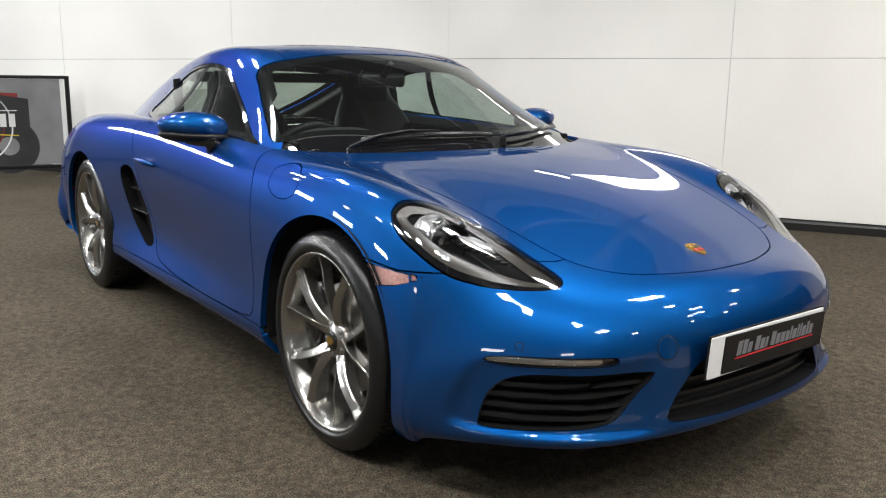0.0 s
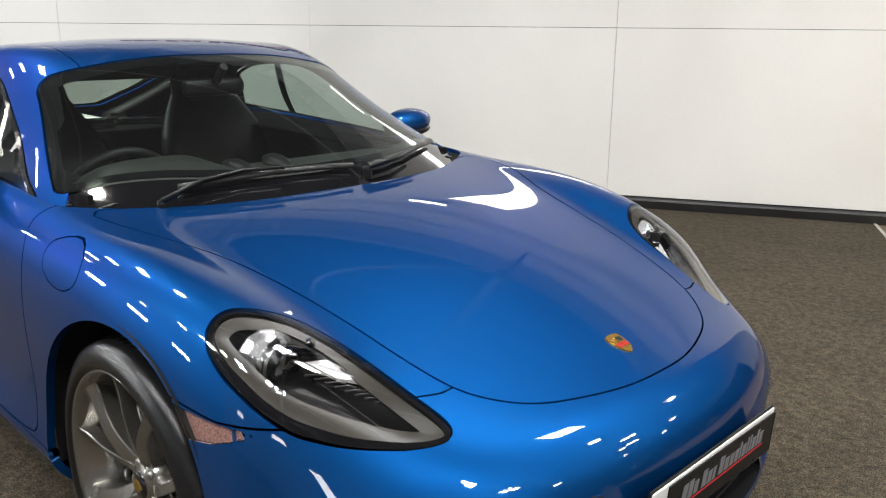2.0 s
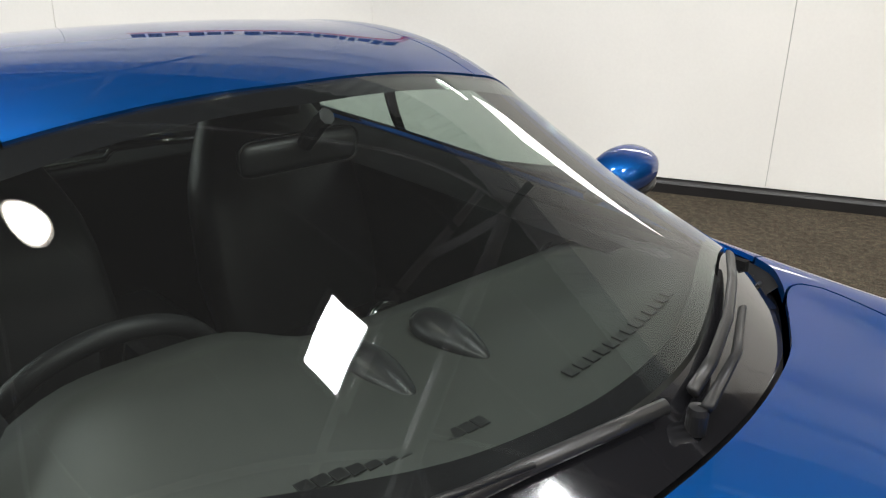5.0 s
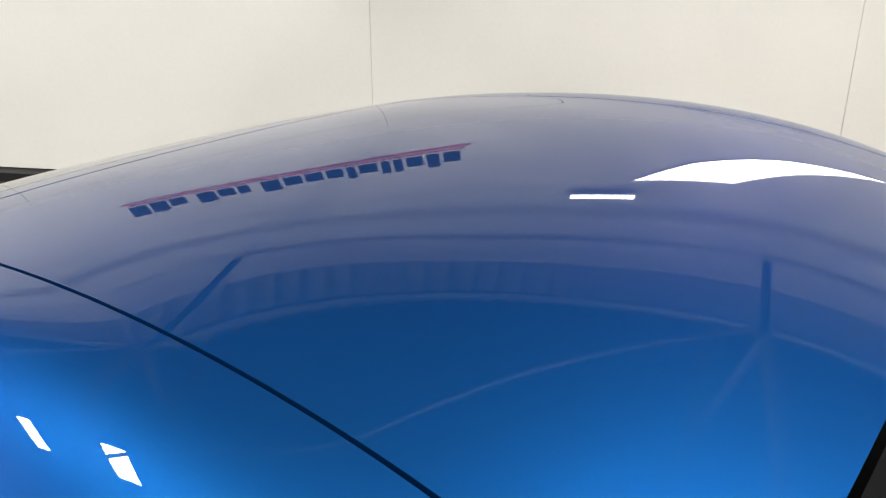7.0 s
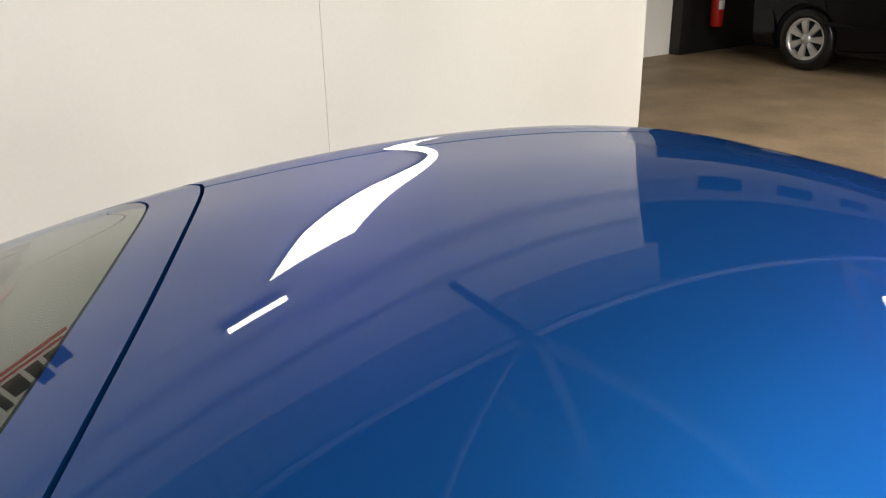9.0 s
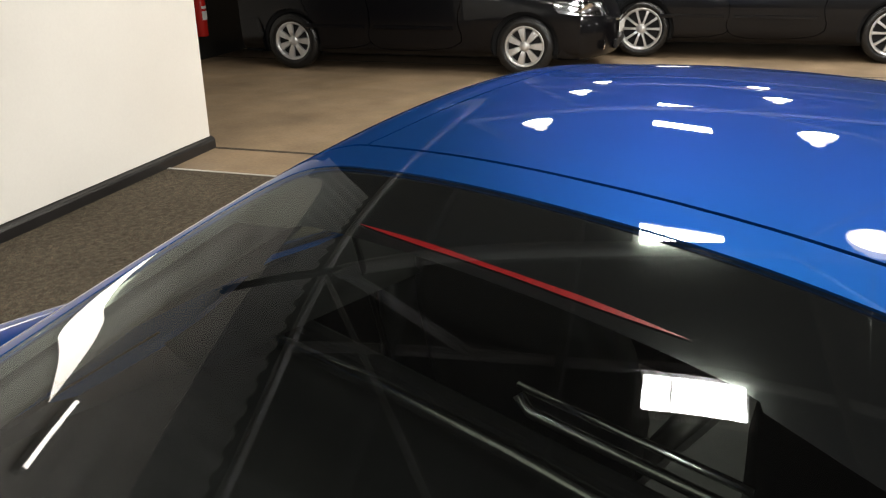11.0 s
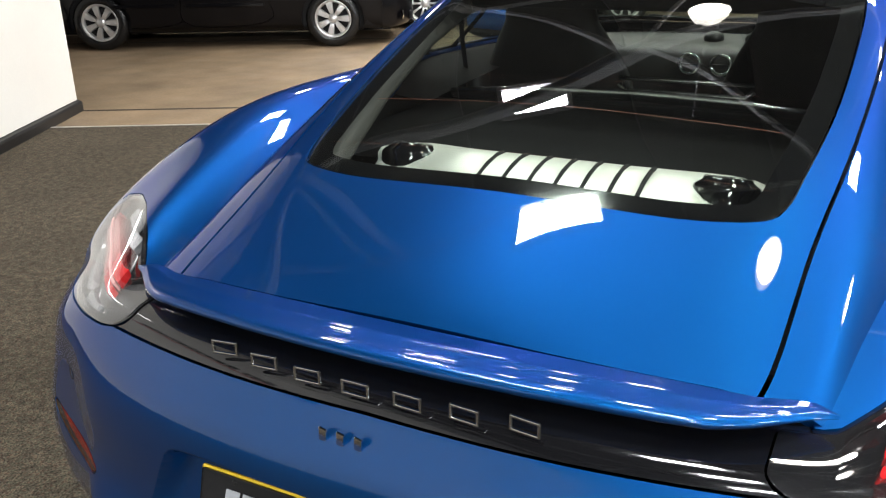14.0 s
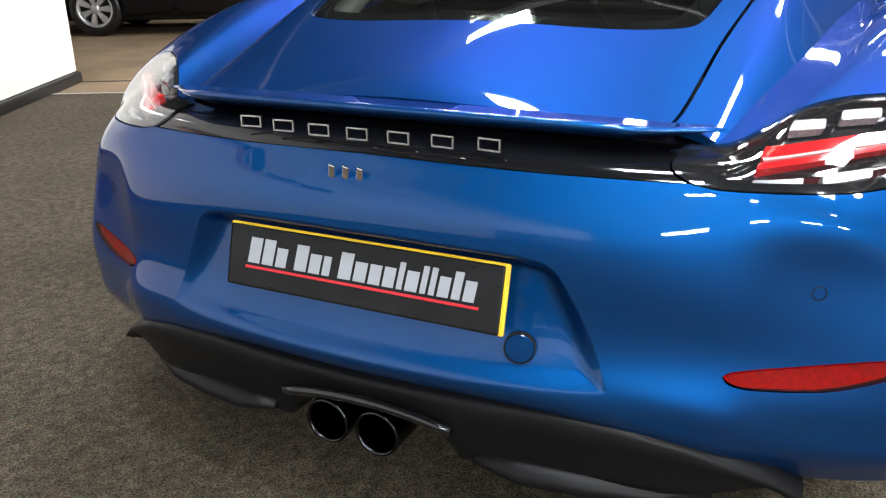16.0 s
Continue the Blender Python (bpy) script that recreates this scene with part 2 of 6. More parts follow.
def tube(bm, points, radius, n=10, closed=False, taper=None, flat=1.0):
    """A round bar along points."""
    pts = [Vector(p) for p in points]
    rings = []
    side = None
    for i, p in enumerate(pts):
        a = pts[i - 1] if (i or closed) else p
        b = pts[(i + 1) % len(pts)] if (i < len(pts) - 1 or closed) else p
        d = (b - a).normalized()
        if side is None:
            side = d.orthogonal().normalized()
        side = (side - d * side.dot(d)).normalized()
        up = d.cross(side)
        r = radius * (taper[i] if taper else 1)
        rings.append([bm.verts.new(p + r * (math.cos(2 * math.pi * k / n) * side + flat * math.sin(2 * math.pi * k / n) * up)) for k in range(n)])
    for i in range(len(rings) - (0 if closed else 1)):
        a, b = rings[i], rings[(i + 1) % len(rings)]
        for k in range(n):
            j = (k + 1) % n
            bm.faces.new((a[k], a[j], b[j], b[k]))
    if not closed:
        bm.faces.new(list(reversed(rings[0])))
        bm.faces.new(rings[-1])
    bmesh.ops.recalc_face_normals(bm, faces=bm.faces[:])


def smooth_loop(points, n=8, closed=True):
    """A rounded polyline through the points (Catmull-Rom)."""
    p = np.array(points, float)
    out = []
    m = len(p)
    for i in range(m if closed else m - 1):
        a, b, c, d = (p[(i + k) % m] if closed else p[min(max(i + k, 0), m - 1)] for k in (-1, 0, 1, 2))
        for k in range(n):
            t = k / n
            out.append(0.5 * (2 * b + (c - a) * t + (2 * a - 5 * b + 4 * c - d) * t * t + (3 * b - a - 3 * c + d) * t ** 3))
    if not closed:
        out.append(p[-1])
    return np.array(out)


def loop_distance(q, loop):
    """Signed distance of 2D points to a closed loop, negative inside."""
    q = np.asarray(q, float)
    best = np.full(len(q), 1e9)
    inside = np.zeros(len(q), bool)
    for a, b in zip(loop, np.roll(loop, -1, axis=0)):
        e = b - a
        L = e @ e
        if L < 1e-14:
            continue
        t = np.clip(((q - a) @ e) / L, 0, 1)
        best = np.minimum(best, np.hypot(*(q - a - t[:, None] * e).T))
        cross = (a[1] > q[:, 1]) != (b[1] > q[:, 1])
        if a[1] != b[1]:
            inside ^= cross & (q[:, 0] < (b[0] - a[0]) * (q[:, 1] - a[1]) / (b[1] - a[1]) + a[0])
    return np.where(inside, -best, best)


class Sheet:
    """A piece of a smooth surface: places, normals and faces. It can be cut along the zero line of a field."""

    def __init__(self, v, n, faces):
        self.v, self.n, self.faces = np.asarray(v, float), np.asarray(n, float), faces

    def clip(self, f, keep_below=True):
        """The part where the field (one value a vertex) is below zero, or above it."""
        f = f if keep_below else -f
        v, n = list(self.v), list(self.n)
        made, faces = {}, []
        for face in self.faces:
            s = [f[i] < 0 for i in face]
            if all(s):
                faces.append(face)
                continue
            if not any(s):
                continue
            poly = []
            for k, i in enumerate(face):
                j = face[(k + 1) % len(face)]
                if f[i] < 0:
                    poly.append(i)
                if (f[i] < 0) != (f[j] < 0):
                    key = (min(i, j), max(i, j))
                    if key not in made:
                        a, b = key
                        t = f[a] / (f[a] - f[b])
                        made[key] = len(v)
                        v.append(self.v[a] * (1 - t) + self.v[b] * t)
                        w = self.n[a] * (1 - t) + self.n[b] * t
                        n.append(w / (np.linalg.norm(w) + 1e-12))
                    poly.append(made[key])
            if len(poly) >= 3:
                faces.append(tuple(poly))
        return Sheet(v, n, faces).packed()

    def packed(self):
        used = sorted({i for f in self.faces for i in f})
        at = {i: k for k, i in enumerate(used)}
        if not used:
            return Sheet(np.zeros((0, 3)), np.zeros((0, 3)), [])
        return Sheet(self.v[used], self.n[used], [tuple(at[i] for i in f) for f in self.faces])

    def split(self, f, gap=0.0022):
        """The two sides of a shut line: below and above, with a gap between them."""
        return self.clip(f + gap), self.clip(f - gap, False)

    def moved(self, off):
        """The sheet pushed along its normals."""
        return Sheet(self.v + self.n * off, self.n, self.faces)

    def both(self, other):
        k = len(self.v)
        return Sheet(np.vstack([self.v, other.v]), np.vstack([self.n, other.n]), list(self.faces) + [tuple(i + k for i in f) for f in other.faces])

    def border(self):
        """Edges that belong to one face only."""
        count = {}
        for f in self.faces:
            for k, i in enumerate(f):
                j = f[(k + 1) % len(f)]
                if (j, i) in count:
                    del count[(j, i)]
                else:
                    count[(i, j)] = 1
        return list(count)

    def largest(self):
        """Its largest unbroken piece."""
        at = list(range(len(self.v)))

        def root(i):
            while at[i] != i:
                at[i] = at[at[i]]
                i = at[i]
            return i

        for f in self.faces:
            for i in f[1:]:
                at[root(i)] = root(f[0])
        roots = [root(f[0]) for f in self.faces]
        best = max(sorted(set(roots)), key=roots.count)
        return Sheet(self.v, self.n, [f for f in self.faces if root(f[0]) == best]).packed()

    def relit(self):
        """The same piece with normals that follow its own faces."""
        n = np.zeros_like(self.v)
        for f in self.faces:
            a, b, c = self.v[f[0]], self.v[f[1]], self.v[f[2]]
            w = np.cross(b - a, c - a)
            if len(f) > 3:
                w = w + np.cross(c - a, self.v[f[3]] - a)
            if w.dot(self.n[f[0]]) < 0:
                w = -w
            for i in f:
                n[i] += w
        return Sheet(self.v, n / (np.linalg.norm(n, axis=1)[:, None] + 1e-12), self.faces)

    def build(self, name, mat, parent, label="", rim=0.010, roll=0.0025):
        """A panel with a rolled edge that turns inwards by rim."""
        v, n, faces = list(self.v), list(self.n), list(self.faces)
        if rim:
            ids = {}

            def edge_vertex(i, deep):
                if (i, deep) not in ids:
                    ids[i, deep] = len(v)
                    v.append(self.v[i] - self.n[i] * (rim if deep else 0))
                    n.append(out[i])
                return ids[i, deep]

            out = {}
            edges = self.border()
            for i, j in edges:
                d = self.v[j] - self.v[i]
                o = np.cross(d, self.n[i])
                for k in (i, j):
                    out[k] = out.get(k, 0) + o
            for k, o in out.items():
                out[k] = o / (np.linalg.norm(o) + 1e-12)
            for i, j in edges:
                faces.append((edge_vertex(j, 0), edge_vertex(i, 0), edge_vertex(i, 1), edge_vertex(j, 1)))
        return mesh_object(name, v, faces, mat, parent, label, normals=n)


def spline_net(net, nu, nv, fit=2):
    """A smooth surface near a net of places (rows along u, columns along v): a cubic B-spline drawn towards its net.
    Returns a half surface mirrored to both sides of y = 0, as a Sheet."""
    net = np.array(net, float)

    def pad(p):
        # across the middle the net is mirrored, at its other borders it runs straight on
        mirror = p[:, 1:2] * np.array([1, -1, 1])
        p = np.concatenate([mirror, p, 2 * p[:, -1:] - p[:, -2:-1]], axis=1)
        return np.concatenate([2 * p[:1] - p[1:2], p, 2 * p[-1:] - p[-2:-1]], axis=0)

    def at_knots(p):
        q = pad(p)
        r = (q[:-2] + 4 * q[1:-1] + q[2:]) / 6
        return (r[:, :-2] + 4 * r[:, 1:-1] + r[:, 2:]) / 6

    ctrl = net.copy()
    for _ in range(fit):
        ctrl = ctrl + 0.9 * (net - at_knots(ctrl))
    q = pad(ctrl)

    def basis(count, per):
        rows = []
        for i in range(count - 1):
            for k in range(per):
                rows.append((i, k / per))
        rows.append((count - 2, 1.0))
        M = np.zeros((len(rows), count + 2))
        D = np.zeros_like(M)
        for r, (i, t) in enumerate(rows):
            M[r, i:i + 4] = np.array([(1 - t) ** 3, 3 * t ** 3 - 6 * t * t + 4, -3 * t ** 3 + 3 * t * t + 3 * t + 1, t ** 3]) / 6
            D[r, i:i + 4] = np.array([-(1 - t) ** 2, 3 * t * t - 4 * t, -3 * t * t + 2 * t + 1, t * t]) / 2
        return M, D

    Mu, Du = basis(net.shape[0], nu)
    Mv, Dv = basis(net.shape[1], nv)
    P = np.einsum("ai,ijk,bj->abk", Mu, q, Mv)
    Tu = np.einsum("ai,ijk,bj->abk", Du, q, Mv)
    Tv = np.einsum("ai,ijk,bj->abk", Mu, q, Dv)
    n = np.cross(Tv, Tu)
    n /= np.linalg.norm(n, axis=2, keepdims=True) + 1e-12
    P[:, 0, 1] = 0
    flip = np.array([1, -1, 1])
    full = np.concatenate([(P * flip)[:, :0:-1], P], axis=1)
    fn = np.concatenate([(n * flip)[:, :0:-1], n], axis=1)
    a, b = full.shape[:2]
    idx = np.arange(a * b).reshape(a, b)
    faces = np.stack([idx[:-1, :-1], idx[:-1, 1:], idx[1:, 1:], idx[1:, :-1]], -1).reshape(-1, 4)
    s = Sheet(full.reshape(-1, 3), fn.reshape(-1, 3), [tuple(f) for f in faces.tolist()])
    # faces run the way of their normals
    f0 = s.faces[len(s.faces) // 3]
    if np.cross(s.v[f0[1]] - s.v[f0[0]], s.v[f0[2]] - s.v[f0[0]]) @ s.n[f0[0]] < 0:
        s.faces = [tuple(reversed(f)) for f in s.faces]
    return s

# ---- the sports car: its two smooth skins ----
# Lines that run from the lower edge of the nose over the car to the lower edge of the tail; each row is x, y, z.
SPINE = [(2.07, 0, 0.205), (2.156, 0, 0.232), (2.146, 0, 0.31), (2.155, 0, 0.45), (2.118, 0, 0.555), (2.03, 0, 0.6051), (1.923, 0, 0.6372), (1.6, 0, 0.7555), (1.24, 0, 0.823), (0.97, 0, 0.8635), (0.5, 0, 0.8876), (0, 0, 0.89), (-0.5, 0, 0.89), (-1.0, 0, 0.85), (-1.4, 0, 0.82), (-1.75, 0, 0.79), (-1.99, 0, 0.768), (-2.1, 0, 0.755), (-2.145, 0, 0.69), (-2.185, 0, 0.55), (-2.19, 0, 0.44), (-2.18, 0, 0.36), (-2.12, 0, 0.33)]
INNER = [(2.05, 0.27, 0.203), (2.142, 0.27, 0.23), (2.131, 0.27, 0.31), (2.137, 0.27, 0.445), (2.101, 0.27, 0.545), (2.024, 0.27, 0.599), (1.915, 0.26, 0.6255), (1.6, 0.28, 0.7397), (1.24, 0.28, 0.8249), (0.95, 0.28, 0.8574), (0.5, 0.3, 0.8837), (0, 0.3, 0.89), (-0.5, 0.3, 0.89), (-1.0, 0.3, 0.85), (-1.4, 0.3, 0.82), (-1.75, 0.28, 0.79), (-1.985, 0.26, 0.766), (-2.09, 0.26, 0.752), (-2.13, 0.27, 0.685), (-2.17, 0.28, 0.55), (-2.172, 0.28, 0.44), (-2.165, 0.28, 0.36), (-2.1, 0.28, 0.33)]
VALLEY = [(1.98, 0.5, 0.2), (2.078, 0.51, 0.228), (2.066, 0.51, 0.305), (2.068, 0.51, 0.43), (2.038, 0.5, 0.515), (1.973, 0.5, 0.5771), (1.88, 0.475, 0.628), (1.6, 0.485, 0.7239), (1.24, 0.52, 0.8073), (0.9, 0.54, 0.8585), (0.5, 0.55, 0.881), (0, 0.56, 0.895), (-0.5, 0.57, 0.9), (-1.0, 0.58, 0.8815), (-1.4, 0.58, 0.8516), (-1.75, 0.56, 0.7983), (-1.96, 0.52, 0.7515), (-2.04, 0.52, 0.745), (-2.075, 0.52, 0.675), (-2.115, 0.52, 0.555), (-2.115, 0.52, 0.44), (-2.125, 0.52, 0.33), (-2.07, 0.51, 0.29)]
CREST = [(1.88, 0.64, 0.197), (1.962, 0.665, 0.225), (1.959, 0.665, 0.3), (1.957, 0.665, 0.41), (1.932, 0.655, 0.49), (1.882, 0.65, 0.5546), (1.8, 0.635, 0.6305), (1.6, 0.665, 0.7514), (1.24, 0.7, 0.8327), (0.9, 0.7, 0.8488), (0.5, 0.7, 0.883), (0, 0.715, 0.905), (-0.5, 0.735, 0.922), (-1.0, 0.75, 0.9225), (-1.4, 0.75, 0.8998), (-1.75, 0.735, 0.8081), (-1.9, 0.7, 0.7522), (-1.955, 0.7, 0.715), (-1.985, 0.69, 0.645), (-2.03, 0.68, 0.555), (-2.03, 0.677, 0.435), (-2.04, 0.672, 0.3), (-1.99, 0.655, 0.235)]
SHOULDER = [(1.78, 0.725, 0.193), (1.84, 0.752, 0.22), (1.842, 0.757, 0.285), (1.84, 0.76, 0.38), (1.82, 0.757, 0.45), (1.78, 0.757, 0.5126), (1.73, 0.752, 0.6019), (1.6, 0.775, 0.729), (1.24, 0.81, 0.8098), (0.9, 0.808, 0.819), (0.5, 0.81, 0.845), (0, 0.815, 0.86), (-0.5, 0.83, 0.875), (-1.0, 0.86, 0.88), (-1.4, 0.865, 0.8637), (-1.75, 0.85, 0.7567), (-1.84, 0.82, 0.687), (-1.885, 0.82, 0.655), (-1.922, 0.822, 0.6), (-1.955, 0.832, 0.53), (-1.968, 0.835, 0.43), (-1.968, 0.828, 0.29), (-1.925, 0.81, 0.225)]
FLANK = [(1.71, .775, .185), (1.753, .795, .212), (1.757, .808, .265), (1.752, .815, .34), (1.735, .816, .39), (1.71, .816, .43), (1.68, .818, .48), (1.6, .834, .52),
         (1.24, .858, .60), (.90, .858, .65), (.5, .855, .65), (0, .852, .66), (-.5, .858, .66), (-1.0, .895, .66), (-1.4, .902, .65), (-1.75, .885, .60), (-1.81, .872, .58),
         (-1.845, .874, .56), (-1.872, .876, .53), (-1.895, .882, .49), (-1.91, .886, .41), (-1.91, .880, .30), (-1.88, .858, .235)]
WAIST = [(1.67, .785, .172), (1.70, .80, .20), (1.706, .82, .235), (1.702, .83, .28), (1.695, .834, .31), (1.68, .836, .34), (1.66, .84, .36), (1.58, .842, .36),
         (1.24, .862, .38), (.90, .852, .40), (.5, .828, .40), (0, .808, .42), (-.5, .810, .42), (-1.0, .88, .42), (-1.4, .897, .42), (-1.75, .88, .42), (-1.79, .872, .43),
         (-1.82, .876, .44), (-1.848, .88, .43), (-1.866, .888, .39), (-1.88, .890, .35), (-1.88, .88, .31), (-1.85, .86, .28)]
SILL = [(1.645, .775, .163), (1.675, .79, .180), (1.682, .81, .197), (1.68, .82, .21), (1.676, .826, .22), (1.667, .83, .23), (1.65, .835, .23), (1.56, .832, .22),
        (1.24, .85, .22), (.90, .865, .26), (.5, .872, .262), (0, .875, .26), (-.5, .872, .26), (-1.0, .87, .26), (-1.4, .887, .24), (-1.75, .87, .28), (-1.78, .862, .31),
        (-1.80, .86, .32), (-1.82, .865, .31), (-1.835, .87, .30), (-1.848, .872, .285), (-1.848, .862, .27), (-1.815, .84, .25)]
HEM = [(1.62, .74, .160), (1.65, .755, .162), (1.656, .77, .164), (1.656, .776, .160), (1.65, .78, .15), (1.64, .785, .15), (1.63, .79, .15), (1.54, .79, .15),
       (1.24, .80, .16), (.90, .79, .175), (.5, .785, .19), (0, .785, .19), (-.5, .785, .19), (-1.0, .80, .19), (-1.4, .845, .18), (-1.75, .835, .23), (-1.76, .82, .25),
       (-1.78, .815, .25), (-1.79, .81, .245), (-1.80, .81, .24), (-1.80, .81, .235), (-1.80, .80, .23), (-1.78, .79, .225)]


def swell(line, side, lip):
    """The tail of a line with more rows: a bulge under the lamps, a shallow hollow, and a lip above the diffuser."""
    p = np.array(line)
    end = p[17:]
    z0, z1 = end[0, 2], end[-1, 2]
    rows = list(p[:18])
    for f in (.12, .24, .40, .55, .67, .76, .84, .92, 1.0):
        z = z0 + (z1 - z0) * f
        x, y = (float(np.interp(-z, -end[:, 2], end[:, k])) for k in (0, 1))
        o = side * .020 * math.exp(-((z - .662) / .036) ** 2) - (side if side < 1.5 else .5) * .011 * math.exp(-((z - .50) / .055) ** 2)
        o += lip * .017 * math.exp(-((z - .400) / .024) ** 2)
        q = Vector((x + 1.35, y)).normalized() * o
        rows.append((x + q.x, y + q.y, z))
    return rows


# the fold between valley and crest: it runs midway, and stands out as an edge on the rear haunch
FOLD = [((9 * (b + c) - (a + d)) / 16).tolist() for a, b, c, d in zip(np.array(INNER), np.array(VALLEY), np.array(CREST), np.array(SHOULDER))]
FOLD[13:17] = [(-1.0, .685, .9114), (-1.4, .69, .8853), (-1.75, .65, .828), (-1.93, .585, .782)]
LINES = [swell(*q) for q in ((SPINE, 1, 1), (INNER, 1, 1), (VALLEY, 1, 1), (FOLD, 1.45, .9), (CREST, 1.9, .8), (SHOULDER, 2.7, .35), (FLANK, 1.4, .1), (WAIST, .2, 0), (SILL, 0, 0), (HEM, 0, 0))]
NET = np.transpose(np.array(LINES), (1, 0, 2))
# away from the haunch the fold follows the smooth skin of the other lines
plain = spline_net(np.delete(NET, 3, axis=1), 1, 2).v.reshape(len(NET), -1, 3)
plain = plain[:, plain.shape[1] // 2:][:, [0, 2, 4, 5, 6, 8, 10, 12, 14, 16]]
NET = np.concatenate([plain[:12], NET[12:18], plain[18:]])
BODY = spline_net(NET, 11, 9)
FINE = spline_net(NET, 30, 24)      # the same skin, drawn finer, for the lamps

# The upper skin: from the foot of the windscreen over the roof to the tail; centre, inner, outer, rail, side glass, belt.
TOP_X = (1.09, .97, .64, .38, .15, -.1, -.35, -.65, -.95, -1.25, -1.55, -1.8, -1.98, -2.07)
TOP_Z = (0.8, 0.871, 1.043, 1.167, 1.238, 1.260, 1.250, 1.206, 1.1291, 1.0375, 0.9483, 0.8643, 0.8033, 0.7387)
PLAN = [  # how far each line stands back in x, its y, and how far it lies below the centre line
    [(0.015, 0.25, 0.003), (0.02, 0.25, 0.016), (0.02, 0.24, 0.0035), (0.01, 0.24, 0.0045), (0.01, 0.24, 0.0047), (0.0, 0.24, 0.004), (0.0, 0.24, 0.0036), (0.0, 0.24, 0.0034), (0.0, 0.24, 0.0032), (0.0, 0.24, 0.0046), (0.0, 0.23, 0.0096), (0.0, 0.22, 0.0111), (0.0, 0.21, 0.0139), (0.0, 0.21, -0.0095)],
    [(0.12, 0.48, 0.0), (0.11, 0.481, 0.001), (0.09, 0.45, 0.0168), (0.06, 0.422, 0.0215), (0.03, 0.422, 0.0224), (0.0, 0.421, 0.0189), (0.0, 0.429, 0.0172), (0.0, 0.426, 0.0163), (0.0, 0.416, 0.0146), (0.0, 0.407, 0.018), (0.0, 0.399, 0.0168), (0.0, 0.384, 0.021), (0.0, 0.38, 0.0232), (0.0, 0.38, -0.022)],
    [(0.27, 0.67, -0.01), (0.27, 0.672, -0.013), (0.19, 0.609, 0.039), (0.12, 0.564, 0.05), (0.06, 0.551, 0.052), (0.0, 0.553, 0.044), (0.0, 0.545, 0.04), (0.0, 0.531, 0.038), (0.0, 0.523, 0.034), (0.0, 0.514, 0.0345), (0.0, 0.497, 0.0389), (0.0, 0.471, 0.0388), (0.0, 0.452, 0.0331), (0.0, 0.45, -0.0132)],
    [(0.37, 0.735, -0.01), (0.37, 0.737, 0.002), (0.25, 0.688, 0.109), (0.14, 0.663, 0.167), (0.06, 0.656, 0.191), (0.0, 0.65, 0.2), (0.0, 0.643, 0.199), (0.0, 0.63, 0.188), (0.0, 0.609, 0.135), (0.0, 0.584, 0.0925), (0.0, 0.55, 0.0701), (0.0, 0.518, 0.0544), (0.0, 0.5, 0.0464), (0.0, 0.5, 0.0068)],
    [(0.41, 0.765, 0.0), (0.41, 0.765, 0.033), (0.26, 0.755, 0.174), (0.14, 0.755, 0.279), (0.06, 0.76, 0.345), (0.0, 0.765, 0.365), (0.0, 0.77, 0.349), (0.0, 0.765, 0.316), (0.0, 0.72, 0.241), (0.0, 0.655, 0.176), (0.0, 0.6, 0.116), (0.0, 0.555, 0.091), (0.0, 0.545, 0.08), (0.0, 0.54, 0.08)],
]
TOP = spline_net([[(x, 0, z)] + [(x - line[i][0], line[i][1], z - line[i][2]) for line in PLAN] for i, (x, z) in enumerate(zip(TOP_X, TOP_Z))], 14, 10)

# ---- the sports car: panels cut from the skins ----
car = thing("sports_car", "blue metallic two-door sports coupe standing on grey carpet", "car")
FRONT, REAR = 1.2375, -1.2375     # axles
R_FRONT, R_REAR = 0.333, 0.345    # tyre radii
ARCH = 0.382


def mirrored(half):
    """A closed loop from its half with y >= 0, ordered from the middle round to the middle."""
    half = [tuple(p) for p in half]
    return half + [(a, -b) for a, b in reversed(half) if abs(b) > 1e-6]


def top_field(s, loop):
    return loop_distance(s.v[:, :2], loop)


def top_half_field(s, loop):
    return loop_distance(np.c_[s.v[:, 0], np.abs(s.v[:, 1])], loop)


def side_field(s, loop, side=0):
    f = loop_distance(s.v[:, [0, 2]], loop)
    return f if not side else np.maximum(f, -side * s.v[:, 1])


def end_field(s, loop):
    return loop_distance(np.c_[np.abs(s.v[:, 1]), s.v[:, 2]], loop)


def tail_field(s):
    return np.maximum(end_field(s, TAILLIGHT), s.v[:, 0] - np.interp(np.abs(s.v[:, 1]), *LAMP_EDGE))


def left_right(s):
    return s.clip(-s.v[:, 1]), s.clip(s.v[:, 1])


def pair(s, name, mat, parent, label="", **kw):
    """The left and the right piece, each a part of its own."""
    return [h.build(name, mat, parent, label, **kw) for h in left_right(s) if h.faces]


BONNET_EDGE = smooth_loop(mirrored([(.988, 0), (.974, .21), (.934, .40), (.885, .51), (.838, .60), (.825, .66), (.86, .692), (.97, .678), (1.074, .648), (1.243, .575),
                                    (1.439, .527), (1.60, .498), (1.73, .474), (1.833, .442), (1.90, .392), (1.957, .315), (2.0, .20), (2.022, .10), (2.027, 0)]), 6)
HEADLIGHT = smooth_loop([(1.514, .773), (1.501, .750), (1.496, .720), (1.502, .686), (1.525, .640), (1.562, .598), (1.627, .566), (1.717, .543), (1.796, .527), (1.878, .510), (1.907, .516),
                         (1.912, .544), (1.881, .599), (1.825, .661), (1.772, .709), (1.725, .745), (1.669, .771), (1.595, .785), (1.543, .784)], 5)
